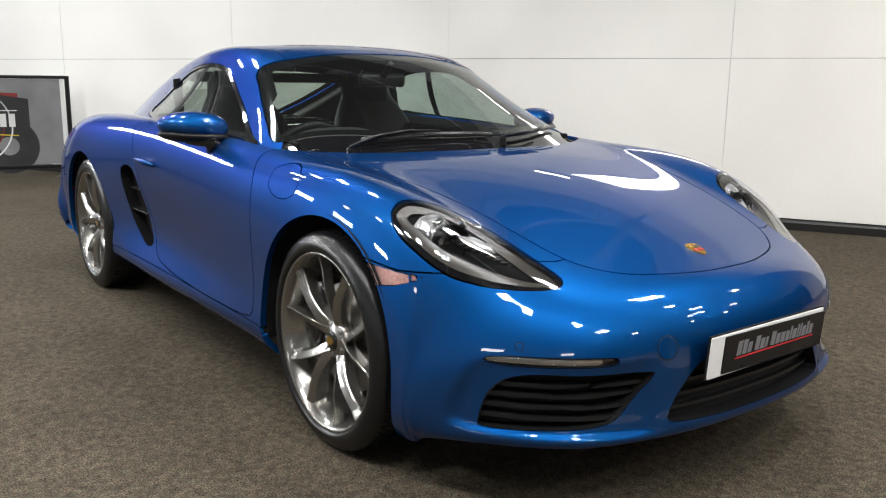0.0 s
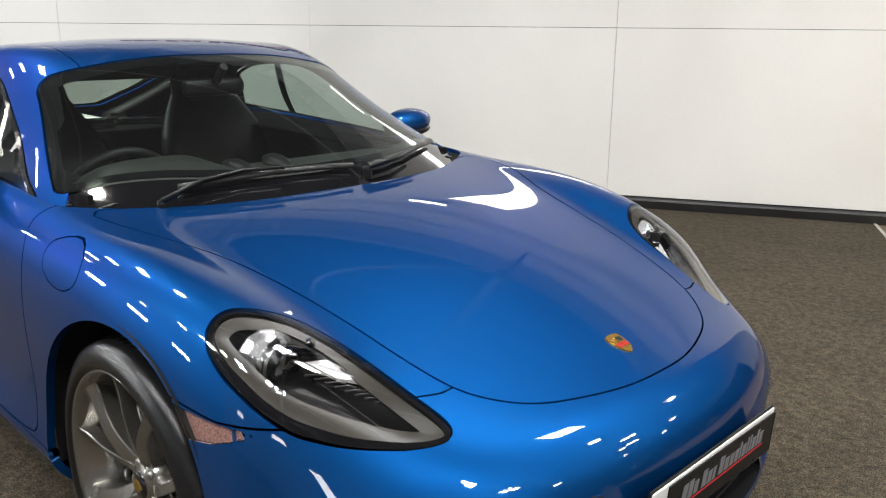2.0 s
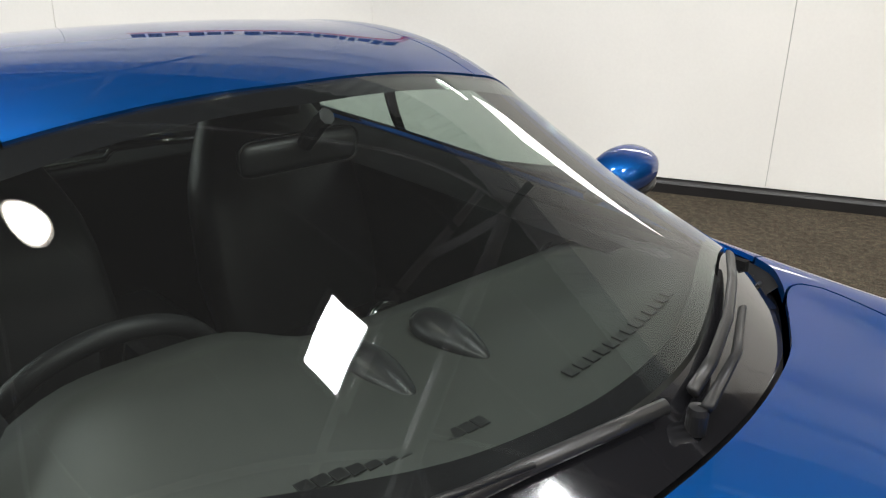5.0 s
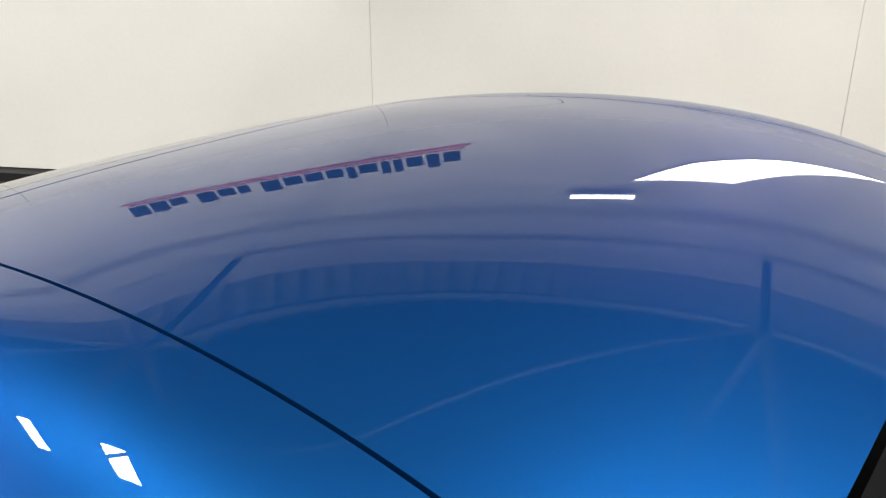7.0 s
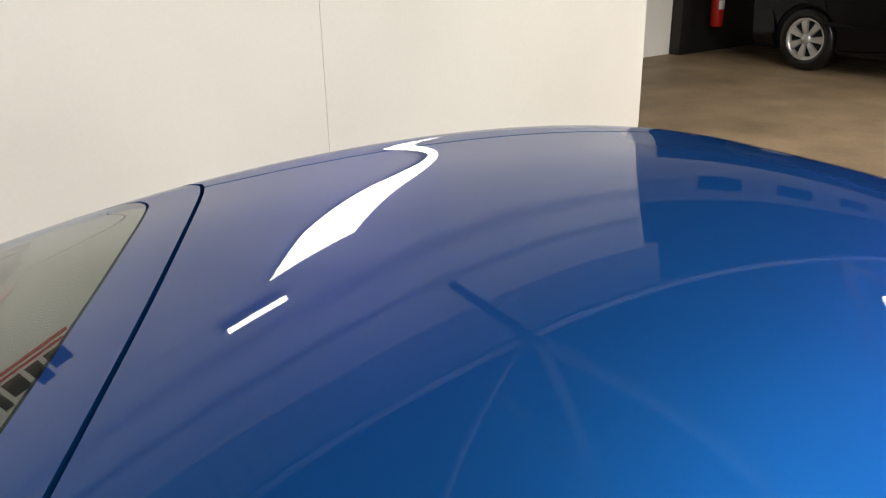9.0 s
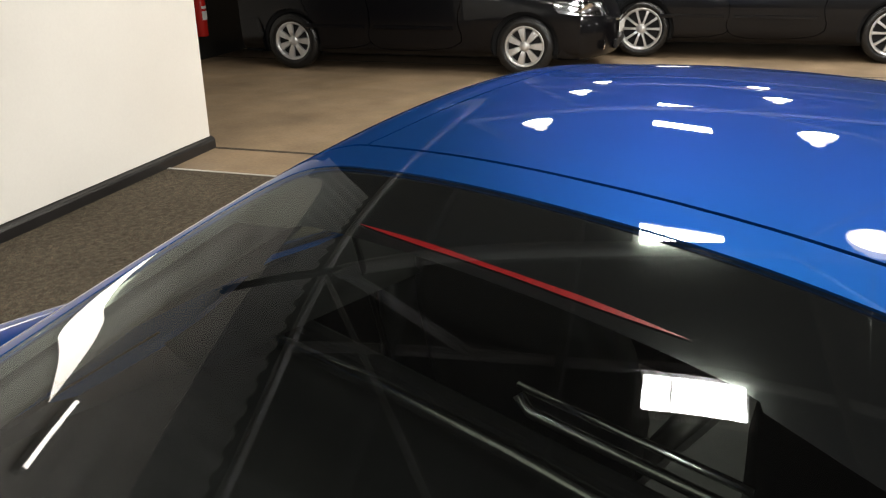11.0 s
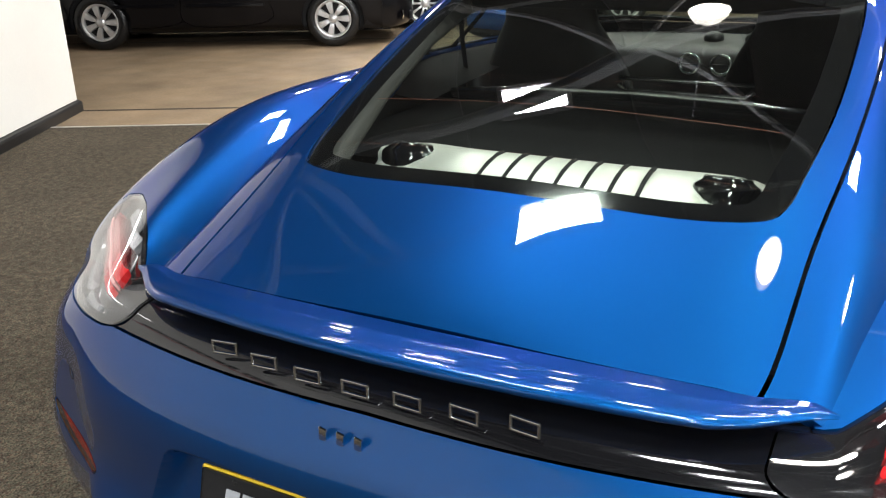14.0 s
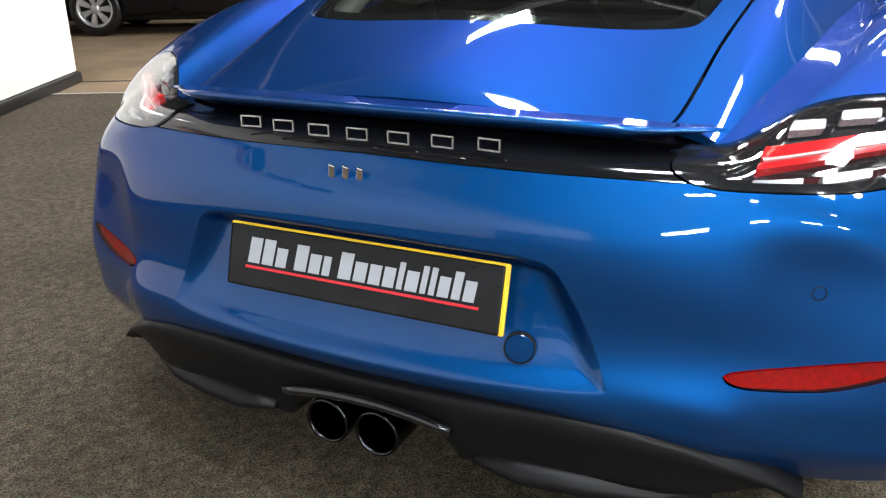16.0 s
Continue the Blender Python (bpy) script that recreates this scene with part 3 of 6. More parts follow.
TAILLIGHT = smooth_loop([(.462, .745), (.480, .770), (.525, .80), (.60, .83), (.68, .85), (.74, .85), (.80, .83), (.842, .77), (.83, .715), (.74, .704), (.60, .711), (.52, .716), (.483, .727)], 6)
LAMP_EDGE = (.44, .525, .56, .60, .69, .74, .79, .85), (-1.985, -1.968, -1.925, -1.878, -1.788, -1.748, -1.735, -1.78)      # y and x of the tail lamp's upper seam
DOOR = smooth_loop([(.715, .875), (.772, .75), (.785, .5), (.79, .36), (.75, .305), (.4, .292), (0, .30), (-.25, .33), (-.325, .40), (-.39, .56), (-.44, .69), (-.49, .80), (-.53, .90), (-.54, 1.05), (.1, 1.08), (.62, 1.05)], 6)
INTAKE = smooth_loop([(-.648, .685), (-.565, .712), (-.487, .685), (-.432, .576), (-.392, .45), (-.352, .372), (-.40, .355), (-.478, .372), (-.60, .446), (-.648, .575)], 6)
FLAP = smooth_loop([(.885, .775), (.897, .825), (.985, .842), (1.06, .818), (1.072, .765), (1.02, .738), (.94, .742)], 6)
MARKER = np.array([(1.43, .626), (1.60, .616), (1.690, .618), (1.665, .601), (1.60, .580), (1.52, .568), (1.45, .568)])
GRILLE = smooth_loop([(.735, .275), (.715, .365), (.665, .404), (.55, .407), (.40, .405), (.385, .395), (.434, .333), (.475, .29), (.52, .276), (.63, .266), (.72, .262)], 5)
CHEEK = smooth_loop([(.36, .243), (.55, .243), (.70, .242), (.775, .250), (.798, .285), (.785, .36), (.757, .425), (.73, .44), (.60, .44), (.46, .44), (.36, .44), (.34, .34)], 5)
DRL = smooth_loop([(.735, .438), (.70, .449), (.60, .452), (.492, .450), (.482, .438), (.50, .430), (.60, .428), (.70, .426)], 5)
CENTRE_HOLE = smooth_loop([(-.348, .28), (-.315, .34), (-.265, .40), (-.235, .416), (0, .42), (.235, .416), (.265, .40), (.315, .34), (.348, .28), (.325, .268), (.2, .262), (0, .26), (-.2, .262), (-.325, .268)], 5)
RECESS = smooth_loop([(-.408, .430), (-.345, .565), (-.30, .605), (-.14, .616), (0, .618), (.14, .616), (.30, .605), (.345, .565), (.408, .430), (.395, .405), (.2, .398), (0, .397), (-.2, .398), (-.395, .405)], 5)
FOG = smooth_loop([(.572, .446), (.60, .424), (.70, .416), (.785, .434), (.81, .455), (.78, .463), (.66, .453)], 5)


# openings of the lower skin
CABIN = smooth_loop(mirrored([(.988, 0), (.974, .21), (.934, .40), (.885, .51), (.838, .60), (.80, .66), (.74, .715), (.60, .735), (0, .742), (-.5, .742), (-.66, .728), (-.9, .63), (-1.25, .575), (-1.55, .525), (-1.8, .485), (-1.93, .44), (-1.955, .30), (-1.96, 0)]), 5)
skin = BODY.clip(.158 - BODY.v[:, 2])
scuttle_sheet = skin.clip(top_field(skin, CABIN))
belt_sheet = scuttle_sheet.clip(np.maximum.reduce([scuttle_sheet.v[:, 0] - .80, -.95 - scuttle_sheet.v[:, 0], .52 - np.abs(scuttle_sheet.v[:, 1])]))
scuttle_sheet = scuttle_sheet.clip(0.60 - scuttle_sheet.v[:, 0])
skin = skin.clip(top_field(skin, CABIN), False)
for x0, z0 in ((FRONT, R_FRONT), (REAR, R_REAR)):
    f = np.maximum(np.hypot(skin.v[:, 0] - x0, skin.v[:, 2] - z0) - ARCH, 0.5 - np.abs(skin.v[:, 1]))
    skin = skin.clip(f, False)
# the tail's lower opening for the diffuser
DIFF_Y, DIFF_TOP = (0, .33, .45, .53, .60, .66, .70), (.352, .354, .345, .325, .292, .258, .225)
f = np.maximum.reduce([np.abs(skin.v[:, 1]) - .70, skin.v[:, 2] - np.interp(np.abs(skin.v[:, 1]), DIFF_Y, DIFF_TOP), skin.v[:, 0] + 1.5])
skin = skin.clip(f, False)

bonnet, skin = skin.split(top_field(skin, BONNET_EDGE))
bonnet.build("bonnet", PAINT, car, "smooth blue metallic bonnet")

f = np.maximum.reduce([top_half_field(skin, HEADLIGHT), 1.2 - skin.v[:, 0], .46 - skin.v[:, 2]])
_, skin = skin.split(f, .002)
light_sheet = FINE.clip(np.maximum.reduce([1.4 - FINE.v[:, 0], .44 - np.abs(FINE.v[:, 1]), .46 - FINE.v[:, 2]]))
light_sheet = light_sheet.clip(top_half_field(light_sheet, HEADLIGHT) + .001)
f = np.maximum(tail_field(skin), skin.v[:, 0] + 1.70)
_, skin = skin.split(f, .002)
tail_sheet = FINE.clip(np.maximum.reduce([FINE.v[:, 0] + 1.70, .42 - np.abs(FINE.v[:, 1]), .66 - FINE.v[:, 2]]))
tail_sheet = tail_sheet.clip(tail_field(tail_sheet) + .001)
# the dark strip between the tail lamps
f = np.maximum.reduce([np.abs(skin.v[:, 1]) - .50, .731 - skin.v[:, 2] - .02 * np.abs(skin.v[:, 1]), skin.v[:, 0] + 1.9])
strip_sheet, skin = skin.split(f, .0015)

# side markers, cut where the bumper meets the front wings
marker_sheet, skin = skin.split(side_field(skin, MARKER), .001)
pair(marker_sheet.moved(.002), "side_marker", LENS, car, "clear side marker lamp", rim=.004)
pair(marker_sheet.moved(-.006), "marker_back", material("marker_reflector", (.55, .30, .26), rough=.3, metal=.6, fine=.4, fine_scale=250), car, rim=.0)
# nose: the bumper cover
v = skin.v
seam = np.interp(np.abs(v[:, 1]), [0, .47, .52, .70, .74, .9], [1.836, 1.836, 1.82, 1.75, 2.3, 2.3])
nose, skin = skin.split(np.minimum(seam - v[:, 0], np.maximum.reduce([v[:, 2] - np.interp(v[:, 0], [1.40, 1.60, 1.75], [.640, .620, .628]), 1.30 - v[:, 0], .60 - np.abs(v[:, 1])])))
skin = skin.clip(np.maximum.reduce([1.5 - skin.v[:, 0], skin.v[:, 2] - .178, np.abs(skin.v[:, 1]) - .80]), False)
# the cheeks round the side openings lie back, with a soft crease outside and below them
deep = np.clip(-end_field(nose, CHEEK) / .022, 0, 1)
deep = deep * deep * (3 - 2 * deep) * np.clip((np.abs(nose.v[:, 1]) - .36) / .06, 0, 1) * np.clip((.445 - nose.v[:, 2]) / .10, 0, 1) ** .5
bent = Sheet(nose.v - nose.n * (.016 * deep)[:, None], nose.n, nose.faces)
near = np.clip(-(end_field(nose, CHEEK) - .03) / .01, 0, 1)[:, None]
mixed = bent.relit().n * near + nose.n * (1 - near)
nose = Sheet(bent.v, mixed / np.linalg.norm(mixed, axis=1)[:, None], nose.faces)
f = end_field(nose, GRILLE)
grille_sheet, nose = nose.split(f, .001)
drl_sheet, nose = nose.split(end_field(nose, DRL), .001)
hole_sheet, nose = nose.split(loop_distance(nose.v[:, 1:], CENTRE_HOLE), .001)
bumper = nose.largest().build("front_bumper", PAINT, car, "blue front bumper with three black air openings", rim=.006)


def disc_on(name, x_sign, y, z, r, parent, mat=PAINT):
    """A flush round cover on the nose or the tail, with a fine dark gap round it."""
    s = FINE
    k = s.v[:, 0] * x_sign > 1.5
    d = np.where(k, (s.v[:, 1] - y) ** 2 + (s.v[:, 2] - z) ** 2, 9.0)
    i = int(np.argmin(d))
    n = Vector(s.n[i]).normalized()
    m = Matrix.Translation(Vector(s.v[i])) @ n.to_track_quat("Z", "Y").to_matrix().to_4x4()
    bm = bmesh.new()
    lathe(bm, [(.0001, .0006), (r - .0022, .0005), (r - .0012, .0), (r - .0008, -.003)], 40, m)
    bmesh.ops.recalc_face_normals(bm, faces=bm.faces[:])
    ob = part(name, bm, mat, parent)
    bm = bmesh.new()
    lathe(bm, [(r - .0010, -.002), (r - .0008, .0009), (r + .0006, .0009), (r + .0008, -.002)], 40, m)
    part("gap", bm, BLACK_HOLE, ob)
    return ob


disc_on("tow_cover", 1, -.349, .462, .030, bumper)
for y in (-.669, .669):
    disc_on("parking_sensor", 1, y, .474, .0105, bumper)

# tail: the bumper cover
v = skin.v
f = np.maximum(v[:, 0] + 1.665, v[:, 2] - np.interp(np.abs(v[:, 1]), [0, .46, .84, .9], [.731, .725, .71, .70]))
tail, skin = skin.split(f)
_, tail = tail.split(loop_distance(tail.v[:, 1:], RECESS), .0)
recess_sheet = FINE.clip(np.maximum.reduce([FINE.v[:, 0] + 1.9, .36 - FINE.v[:, 2], FINE.v[:, 2] - .66, np.abs(FINE.v[:, 1]) - .46]))
recess_sheet = recess_sheet.clip(loop_distance(recess_sheet.v[:, 1:], RECESS))
fog_sheet, tail = tail.split(end_field(tail, FOG), .0015)
rear_bumper = tail.build("rear_bumper", PAINT, car, "blue rear bumper with a recessed number plate", rim=.03)
for y in (-.68, .68):
    disc_on("parking_sensor", -1, y, .567, .0105, rear_bumper)


def sink(s, depth):
    """Pushes a sheet in along x, towards the car's middle."""
    return Sheet(s.v + np.array([depth, 0, 0]), s.n, s.faces)


# the recess deepens towards its top
def recess_shape(s):
    k = np.clip((s.v[:, 2] - .40) / .2, 0, 1)
    edge = np.clip(-loop_distance(s.v[:, 1:], RECESS) / .034, 0, 1)
    edge = edge * edge * (3 - 2 * edge)
    v = s.v.copy()
    v[:, 0] += (.008 + .034 * k) * edge
    return Sheet(v, s.n, s.faces).relit()


recess_shape(recess_sheet).build("plate_recess", PAINT, rear_bumper, rim=.0)
bm = bmesh.new()
m = Matrix.Translation((-2.160, -.279, .459)) @ Vector((-1, -.2, .12)).normalized().to_track_quat("Z", "Y").to_matrix().to_4x4()
lathe(bm, [(.0001, .0008), (.0215, .0007), (.0225, .0), (.0235, -.02)], 40, m)
bmesh.ops.recalc_face_normals(bm, faces=bm.faces[:])
tow = part("tow_cover", bm, PAINT, rear_bumper)
bm = bmesh.new()
lathe(bm, [(.0232, -.01), (.0234, .001), (.0248, .001), (.025, -.01)], 40, m)
part("gap", bm, BLACK_HOLE, tow)
pair(fog_sheet, "rear_reflector", RED_LENS, car, "long red plastic rear reflector", rim=.004)
pair(fog_sheet.moved(-.008), "reflector_back", material("reflector_red", (.45, .01, .012), rough=.25, fine=.3, fine_scale=160, bump=.5, bump_scale=300), car, rim=.0)

# the flanks
doors, flaps = [], []
for side, name in ((1, "left"), (-1, "right")):
    v = skin.v
    half = skin.clip(-side * v[:, 1])
    door, half = half.split(side_field(half, DOOR, side))
    intake, half = half.split(side_field(half, INTAKE, side), .001)
    door = door.clip(side_field(door, INTAKE, side), False)
    if side < 0:
        flap, half = half.split(side_field(half, FLAP, side), .0015)
        flap.build("fuel_flap", PAINT, car, "rounded blue fuel filler flap")
    sill, half = half.split(np.maximum.reduce([half.v[:, 2] - .292, half.v[:, 0] - .86, -.86 - half.v[:, 0]]), .0015)
    wing = half.clip(.2 - half.v[:, 0])
    quarter = half.clip(half.v[:, 0] - .2)
    d = door.build("door", PAINT, car, "closed blue car door")
    doors.append(d)
    wing.build("front_wing", PAINT, car, rim=.02)
    quarter.build("rear_quarter", PAINT, car, "blue rear quarter panel with an air intake", rim=.02)
    sill.build("sill", PAINT, car)
    intake.moved(-.055).build("air_intake", BLACK_HOLE, car, "black side air intake", rim=.0)
    # the throat of the intake
    me_v, me_f = [], []
    for i, j in intake.border():
        k = len(me_v)
        me_v += [intake.v[i], intake.v[j], intake.v[j] - intake.n[j] * .055, intake.v[i] - intake.n[i] * .055]
        me_f.append((k, k + 1, k + 2, k + 3))
    mesh_object("intake_throat", me_v, me_f, BLACK_TRIM, car)
    # fins in the intake
    for zz in (.60, .50):
        bm = bmesh.new()
        box(bm, (-.63, side * .80 - .03, zz - .004), (-.40, side * .80 + .03, zz + .004), .003)
        part("intake_fin", bm, BLACK_TRIM, car)

# black air openings of the nose
sink(hole_sheet, -.05).build("centre_mesh", BLACK_HOLE, bumper, "black central air opening", rim=0)


def throat(s, depth, name, parent, mat):
    v, f = [], []
    for i, j in s.border():
        k = len(v)
        a, b, d = s.v[i], s.v[j], np.array([-depth, 0, 0])
        v += [a, b, b + d, a + d]
        f.append((k, k + 1, k + 2, k + 3))
    return mesh_object(name, v, f, mat, parent)


throat(hole_sheet, .05, "opening_side", bumper, BLACK_TRIM)
for g in left_right(grille_sheet):
    sink(g, -.06).build("grille_back", BLACK_HOLE, bumper, rim=0)
    throat(g, .06, "opening_side", bumper, BLACK_TRIM)
    # slats follow the curve of the nose
    for z0 in (.292, .320, .348, .376):
        row = g.clip(np.maximum(np.abs(g.v[:, 2] - z0) - .0055, end_field(g, GRILLE) + .001))
        if row.faces:
            sink(row, -.012).build("slat", BLACK_TRIM, bumper, rim=.03)
for g in left_right(drl_sheet):
    sink(g, -.012).build("lamp_housing", BLACK_GLOSS, bumper, rim=0)
    throat(g, .012, "opening_side", bumper, BLACK_TRIM)
    y = np.abs(g.v[:, 1])
    lit = g.clip(np.maximum(np.abs(g.v[:, 2] - .440) - .007, .515 - y))
    sink(lit, -.003).build("daytime_lamp", LENS, bumper, "thin clear daytime lamp", rim=.004)
    sink(lit, -.009).build("light_guide", SATIN, bumper, rim=0)
for k in range(3):
    z0 = .290 + .034 * k
    row = hole_sheet.clip(np.abs(hole_sheet.v[:, 2] - z0) - .005)
    sink(row, -.03).build("slat", BLACK_TRIM, bumper, rim=.02)

# wheel housings
for x0, z0 in ((FRONT, R_FRONT), (REAR, R_REAR)):
    for side in (1, -1):
        bm = bmesh.new()
        n = 28
        rows = []
        for y in (.50, .80, .835 if x0 > 0 else .865):
            rows.append([bm.verts.new((x0 + (ARCH + .012) * math.cos(math.pi * 1.14 * i / n - .07 * math.pi), side * y, z0 + (ARCH + .012) * math.sin(math.pi * 1.14 * i / n - .07 * math.pi))) for i in range(n + 1)])
        for a, b in zip(rows, rows[1:]):
            for i in range(n):
                bm.faces.new((a[i], a[i + 1], b[i + 1], b[i]))
        bm.faces.new(rows[0])
        part("wheel_housing", bm, BLACK_HOLE, car)

# floor pan
bm = bmesh.new()
box(bm, (-1.75, -.70, .17), (1.7, .70, .20), .01)
box(bm, (-1.95, -.52, .22), (-.75, .52, .35), .02)
part("floor_pan", bm, BLACK_HOLE, car)
bm = bmesh.new()
box(bm, (1.55, -.5, .16), (1.98, .5, .30), .03)
box(bm, (1.64, -.62, .30), (1.80, .62, .45), .03)
part("crash_frame", bm, BLACK_HOLE, car)

# ---- upper skin: roof, glass, pillars, hatch ----
SCREEN = smooth_loop(mirrored([(.250, 0), (.247, .12), (.243, .30), (.233, .44), (.217, .535), (.238, .570), (.29, .586), (.384, .617), (.511, .66), (.615, .693), (.655, .695), (.685, .66), (.715, .585), (.765, .48), (.828, .345), (.880, .19), (.902, 0)]), 6)
ROOF = smooth_loop([(.30, -.47), (.30, .47), (.26, .437), (.10, .432), (-.25, .428), (-.6, .424), (-.663, .42), (-.652, .3), (-.646, .15), (-.644, 0), (-.646, -.15), (-.652, -.3), (-.663, -.42), (-.6, -.424), (-.25, -.428), (.10, -.432), (.26, -.437)], 4)
HATCH = smooth_loop(mirrored([(-.644, 0), (-.646, .15), (-.652, .3), (-.662, .42), (-.68, .462), (-.73, .497), (-.90, .523), (-1.129, .519), (-1.427, .497), (-1.694, .466), (-1.955, .443), (-1.975, .40), (-1.99, .2), (-1.996, 0)]), 6)
REAR_GLASS = smooth_loop(mirrored([(-.713, 0), (-.715, .15), (-.725, .33), (-.743, .425), (-.80, .468), (-.95, .478), (-1.20, .470), (-1.375, .457), (-1.55, .434), (-1.62, .422), (-1.664, .395), (-1.691, .30), (-1.700, .15), (-1.702, 0)]), 6)
WINDOW = smooth_loop([(.60, .868), (.50, .905), (.398, .946), (.24, 1.033), (.113, 1.105), (.005, 1.147), (-.143, 1.166), (-.35, 1.158), (-.50, 1.122), (-.62, 1.058), (-.70, .99), (-.715, .955), (-.68, .935), (-.4, .912), (0, .896), (.4, .877)], 6)
shell = TOP
# what dips under the lower skin is left off
shell = shell.clip(np.where(shell.v[:, 0] > -1.0, .845 - shell.v[:, 2], -1.0))
shell = shell.clip(-2.03 - shell.v[:, 0])
screen, shell = shell.split(np.maximum(top_field(shell, SCREEN), -shell.v[:, 0]), .003)
shell = shell.clip(shell.v[:, 0] - np.interp(np.abs(shell.v[:, 1]), [0, .5, .64, .70, .80], [.5, .55, .62, .71, .73]))
hatch, shell = shell.split(np.maximum(top_field(shell, HATCH), shell.v[:, 0] + .5), .003)
hatch = hatch.clip(-1.9975 - hatch.v[:, 0])
roof, shell = shell.split(np.maximum(top_field(shell, ROOF), -.75 - shell.v[:, 0]), .0018)
roof.build("roof", PAINT, car, "smooth blue roof panel")
glass_rear, hatch_rim = hatch.split(top_field(hatch, REAR_GLASS), .002)
tailgate = hatch_rim.build("tailgate", PAINT, car, "blue tailgate round a dark rear window")
g = glass_rear.build("rear_window", GLASS_DARK, tailgate, "dark tinted rear window", rim=.004)
g.visible_shadow = False
g = screen.moved(-.002).build("windscreen", GLASS, car, "clear curved windscreen", rim=.004)
g.visible_shadow = False
f = top_field(screen, SCREEN)
edge = screen.clip(-(f + np.where(screen.v[:, 0] < .42, .055, .032))).moved(-.006)
edge.build("screen_border", BLACK_GLOSS, car, "black border of the windscreen", rim=0)
f = top_field(glass_rear, REAR_GLASS)
edge = glass_rear.clip(-(f + np.where(glass_rear.v[:, 0] > -.90, .150, .045))).moved(-.006)
edge.build("window_border", BLACK_GLOSS, tailgate, "black border of the rear window", rim=0)
# heating wires of the rear window
wires = []
for k in range(15):
    x0 = -.82 - .055 * k
    w = glass_rear.clip(np.maximum(np.abs(glass_rear.v[:, 0] - x0) - .0012, np.abs(glass_rear.v[:, 1]) - .40)).moved(-.004)
    wires.append(w)
w = wires[0]
for o in wires[1:]:
    w = w.both(o)
tagged(w.build("heating_wire", material("heater_print", (.20, .06, .03), rough=.5, fine=.1), tailgate, "thin brown heating lines", rim=0), kind="stuff")

for side in (1, -1):
    half = shell.clip(-side * shell.v[:, 1])
    f = np.maximum(side_field(half, WINDOW, side), .52 - np.abs(half.v[:, 1]))
    win, frame_sheet = half.split(f, .002)
    frame_sheet = frame_sheet.clip(-1.965 - frame_sheet.v[:, 0])
    frame_sheet.build("side_frame", PAINT, car, "blue roof rail and pillars", rim=.014)
    rubber = win.clip(-(side_field(win, WINDOW) + .014))
    rubber.moved(.0005).build("window_seal", BLACK_GLOSS, car, "black rubber window seal", rim=.006)
    pane = win.clip(side_field(win, WINDOW) + .012)
    px = pane.v[:, 0] + .30 - .5 * (pane.v[:, 2] - 1.0)
    front = pane.clip(-(px - .018))
    back = pane.clip(px + .018)
    post = pane.clip(np.abs(px) - .02)
    front.moved(-.004).build("door_window", GLASS, car, "tinted door window", rim=.003).visible_shadow = False
    back.moved(-.004).build("quarter_window", GLASS, car, "tinted rear quarter window", rim=.003).visible_shadow = False
    post.moved(-.003).build("window_post", BLACK_GLOSS, car, rim=.004)
    # dark inner trim behind the painted frame
    inner = frame_sheet.clip(.86 - frame_sheet.v[:, 2]).moved(-.022)
    inner.build("pillar_trim", BLACK_HOLE, car, rim=0)
for b in left_right(belt_sheet):
    b.moved(-.014).build("door_trim", CABIN_DARK, car, "black upper door trim", rim=0)
roof.moved(-.025).build("headliner", BLACK_HOLE, car, "black roof lining", rim=0)
hatch_rim.clip(hatch_rim.v[:, 0] + 1.70, False).moved(-.02).build("tailgate_trim", BLACK_HOLE, tailgate, rim=0)
cowl = TOP.clip(np.maximum.reduce([top_field(TOP, CABIN) + .006, .62 - TOP.v[:, 0], .835 - TOP.v[:, 2]]))
cowl = cowl.clip(top_field(cowl, SCREEN) - .004, False).largest()
cowl_top = cowl.moved(-.006).build("cowl_panel", BLACK_GLOSS, car, "ribbed black plastic cowl between glass and bonnet", rim=.012)
for half in left_right(cowl):
    half = half.clip(.16 - np.abs(half.v[:, 1]))
    for k in range(4):
        rib = half.clip(np.abs(top_field(half, SCREEN) - .018 - .019 * k) - .0035)
        if len(rib.faces) > 12:
            rib.largest().moved(-.002).build("rib", BLACK_TRIM, cowl_top, rim=.006)
scuttle_sheet.moved(-.040).build("scuttle", BLACK_TRIM, car, "black ribbed scuttle panel at the windscreen", rim=0)

# ---- the sports car: lamps, wheels, trim ----
GREY_TRAY = material("grey_bezel", (.026, .022, .017), rough=.36, vary=.08, vary_scale=15)
MIRROR_FACE = material("mirror_reflector", (.85, .85, .86), rough=.08, metal=1.0, vary=.05, vary_scale=60)
REFLECTOR = material("lamp_reflector", (.88, .88, .88), rough=.16, metal=.6, fine=.25, fine_scale=180, bump=.6, bump_scale=260)
LAMP_CLEAR = material("clear_lamp_plastic", (.42, .42, .43), rough=.22, metal=.5, fine=.3, fine_scale=160, bump=.6, bump_scale=220)
REFLECTOR_RING = material("bright_ring", (.75, .75, .76), rough=.22, metal=.85, fine=.1)
FIN = material("lamp_fin", (.16, .155, .15), rough=.3, metal=.8, vary=.1, vary_scale=20)
LEATHER = material("black_leather", (.008, .008, .0085), rough=.45, spec=.3, vary=.15, vary_scale=12, bump=.25, bump_scale=420)
DASH = material("dash_skin", (.021, .0225, .020), rough=.5, vary=.08, vary_scale=10, bump=.06, bump_scale=400)
SILVER = material("silver_engine_cover", (.84, .86, .78), rough=.34, metal=.2, vary=.05, vary_scale=14, fine=.02, fine_scale=600)
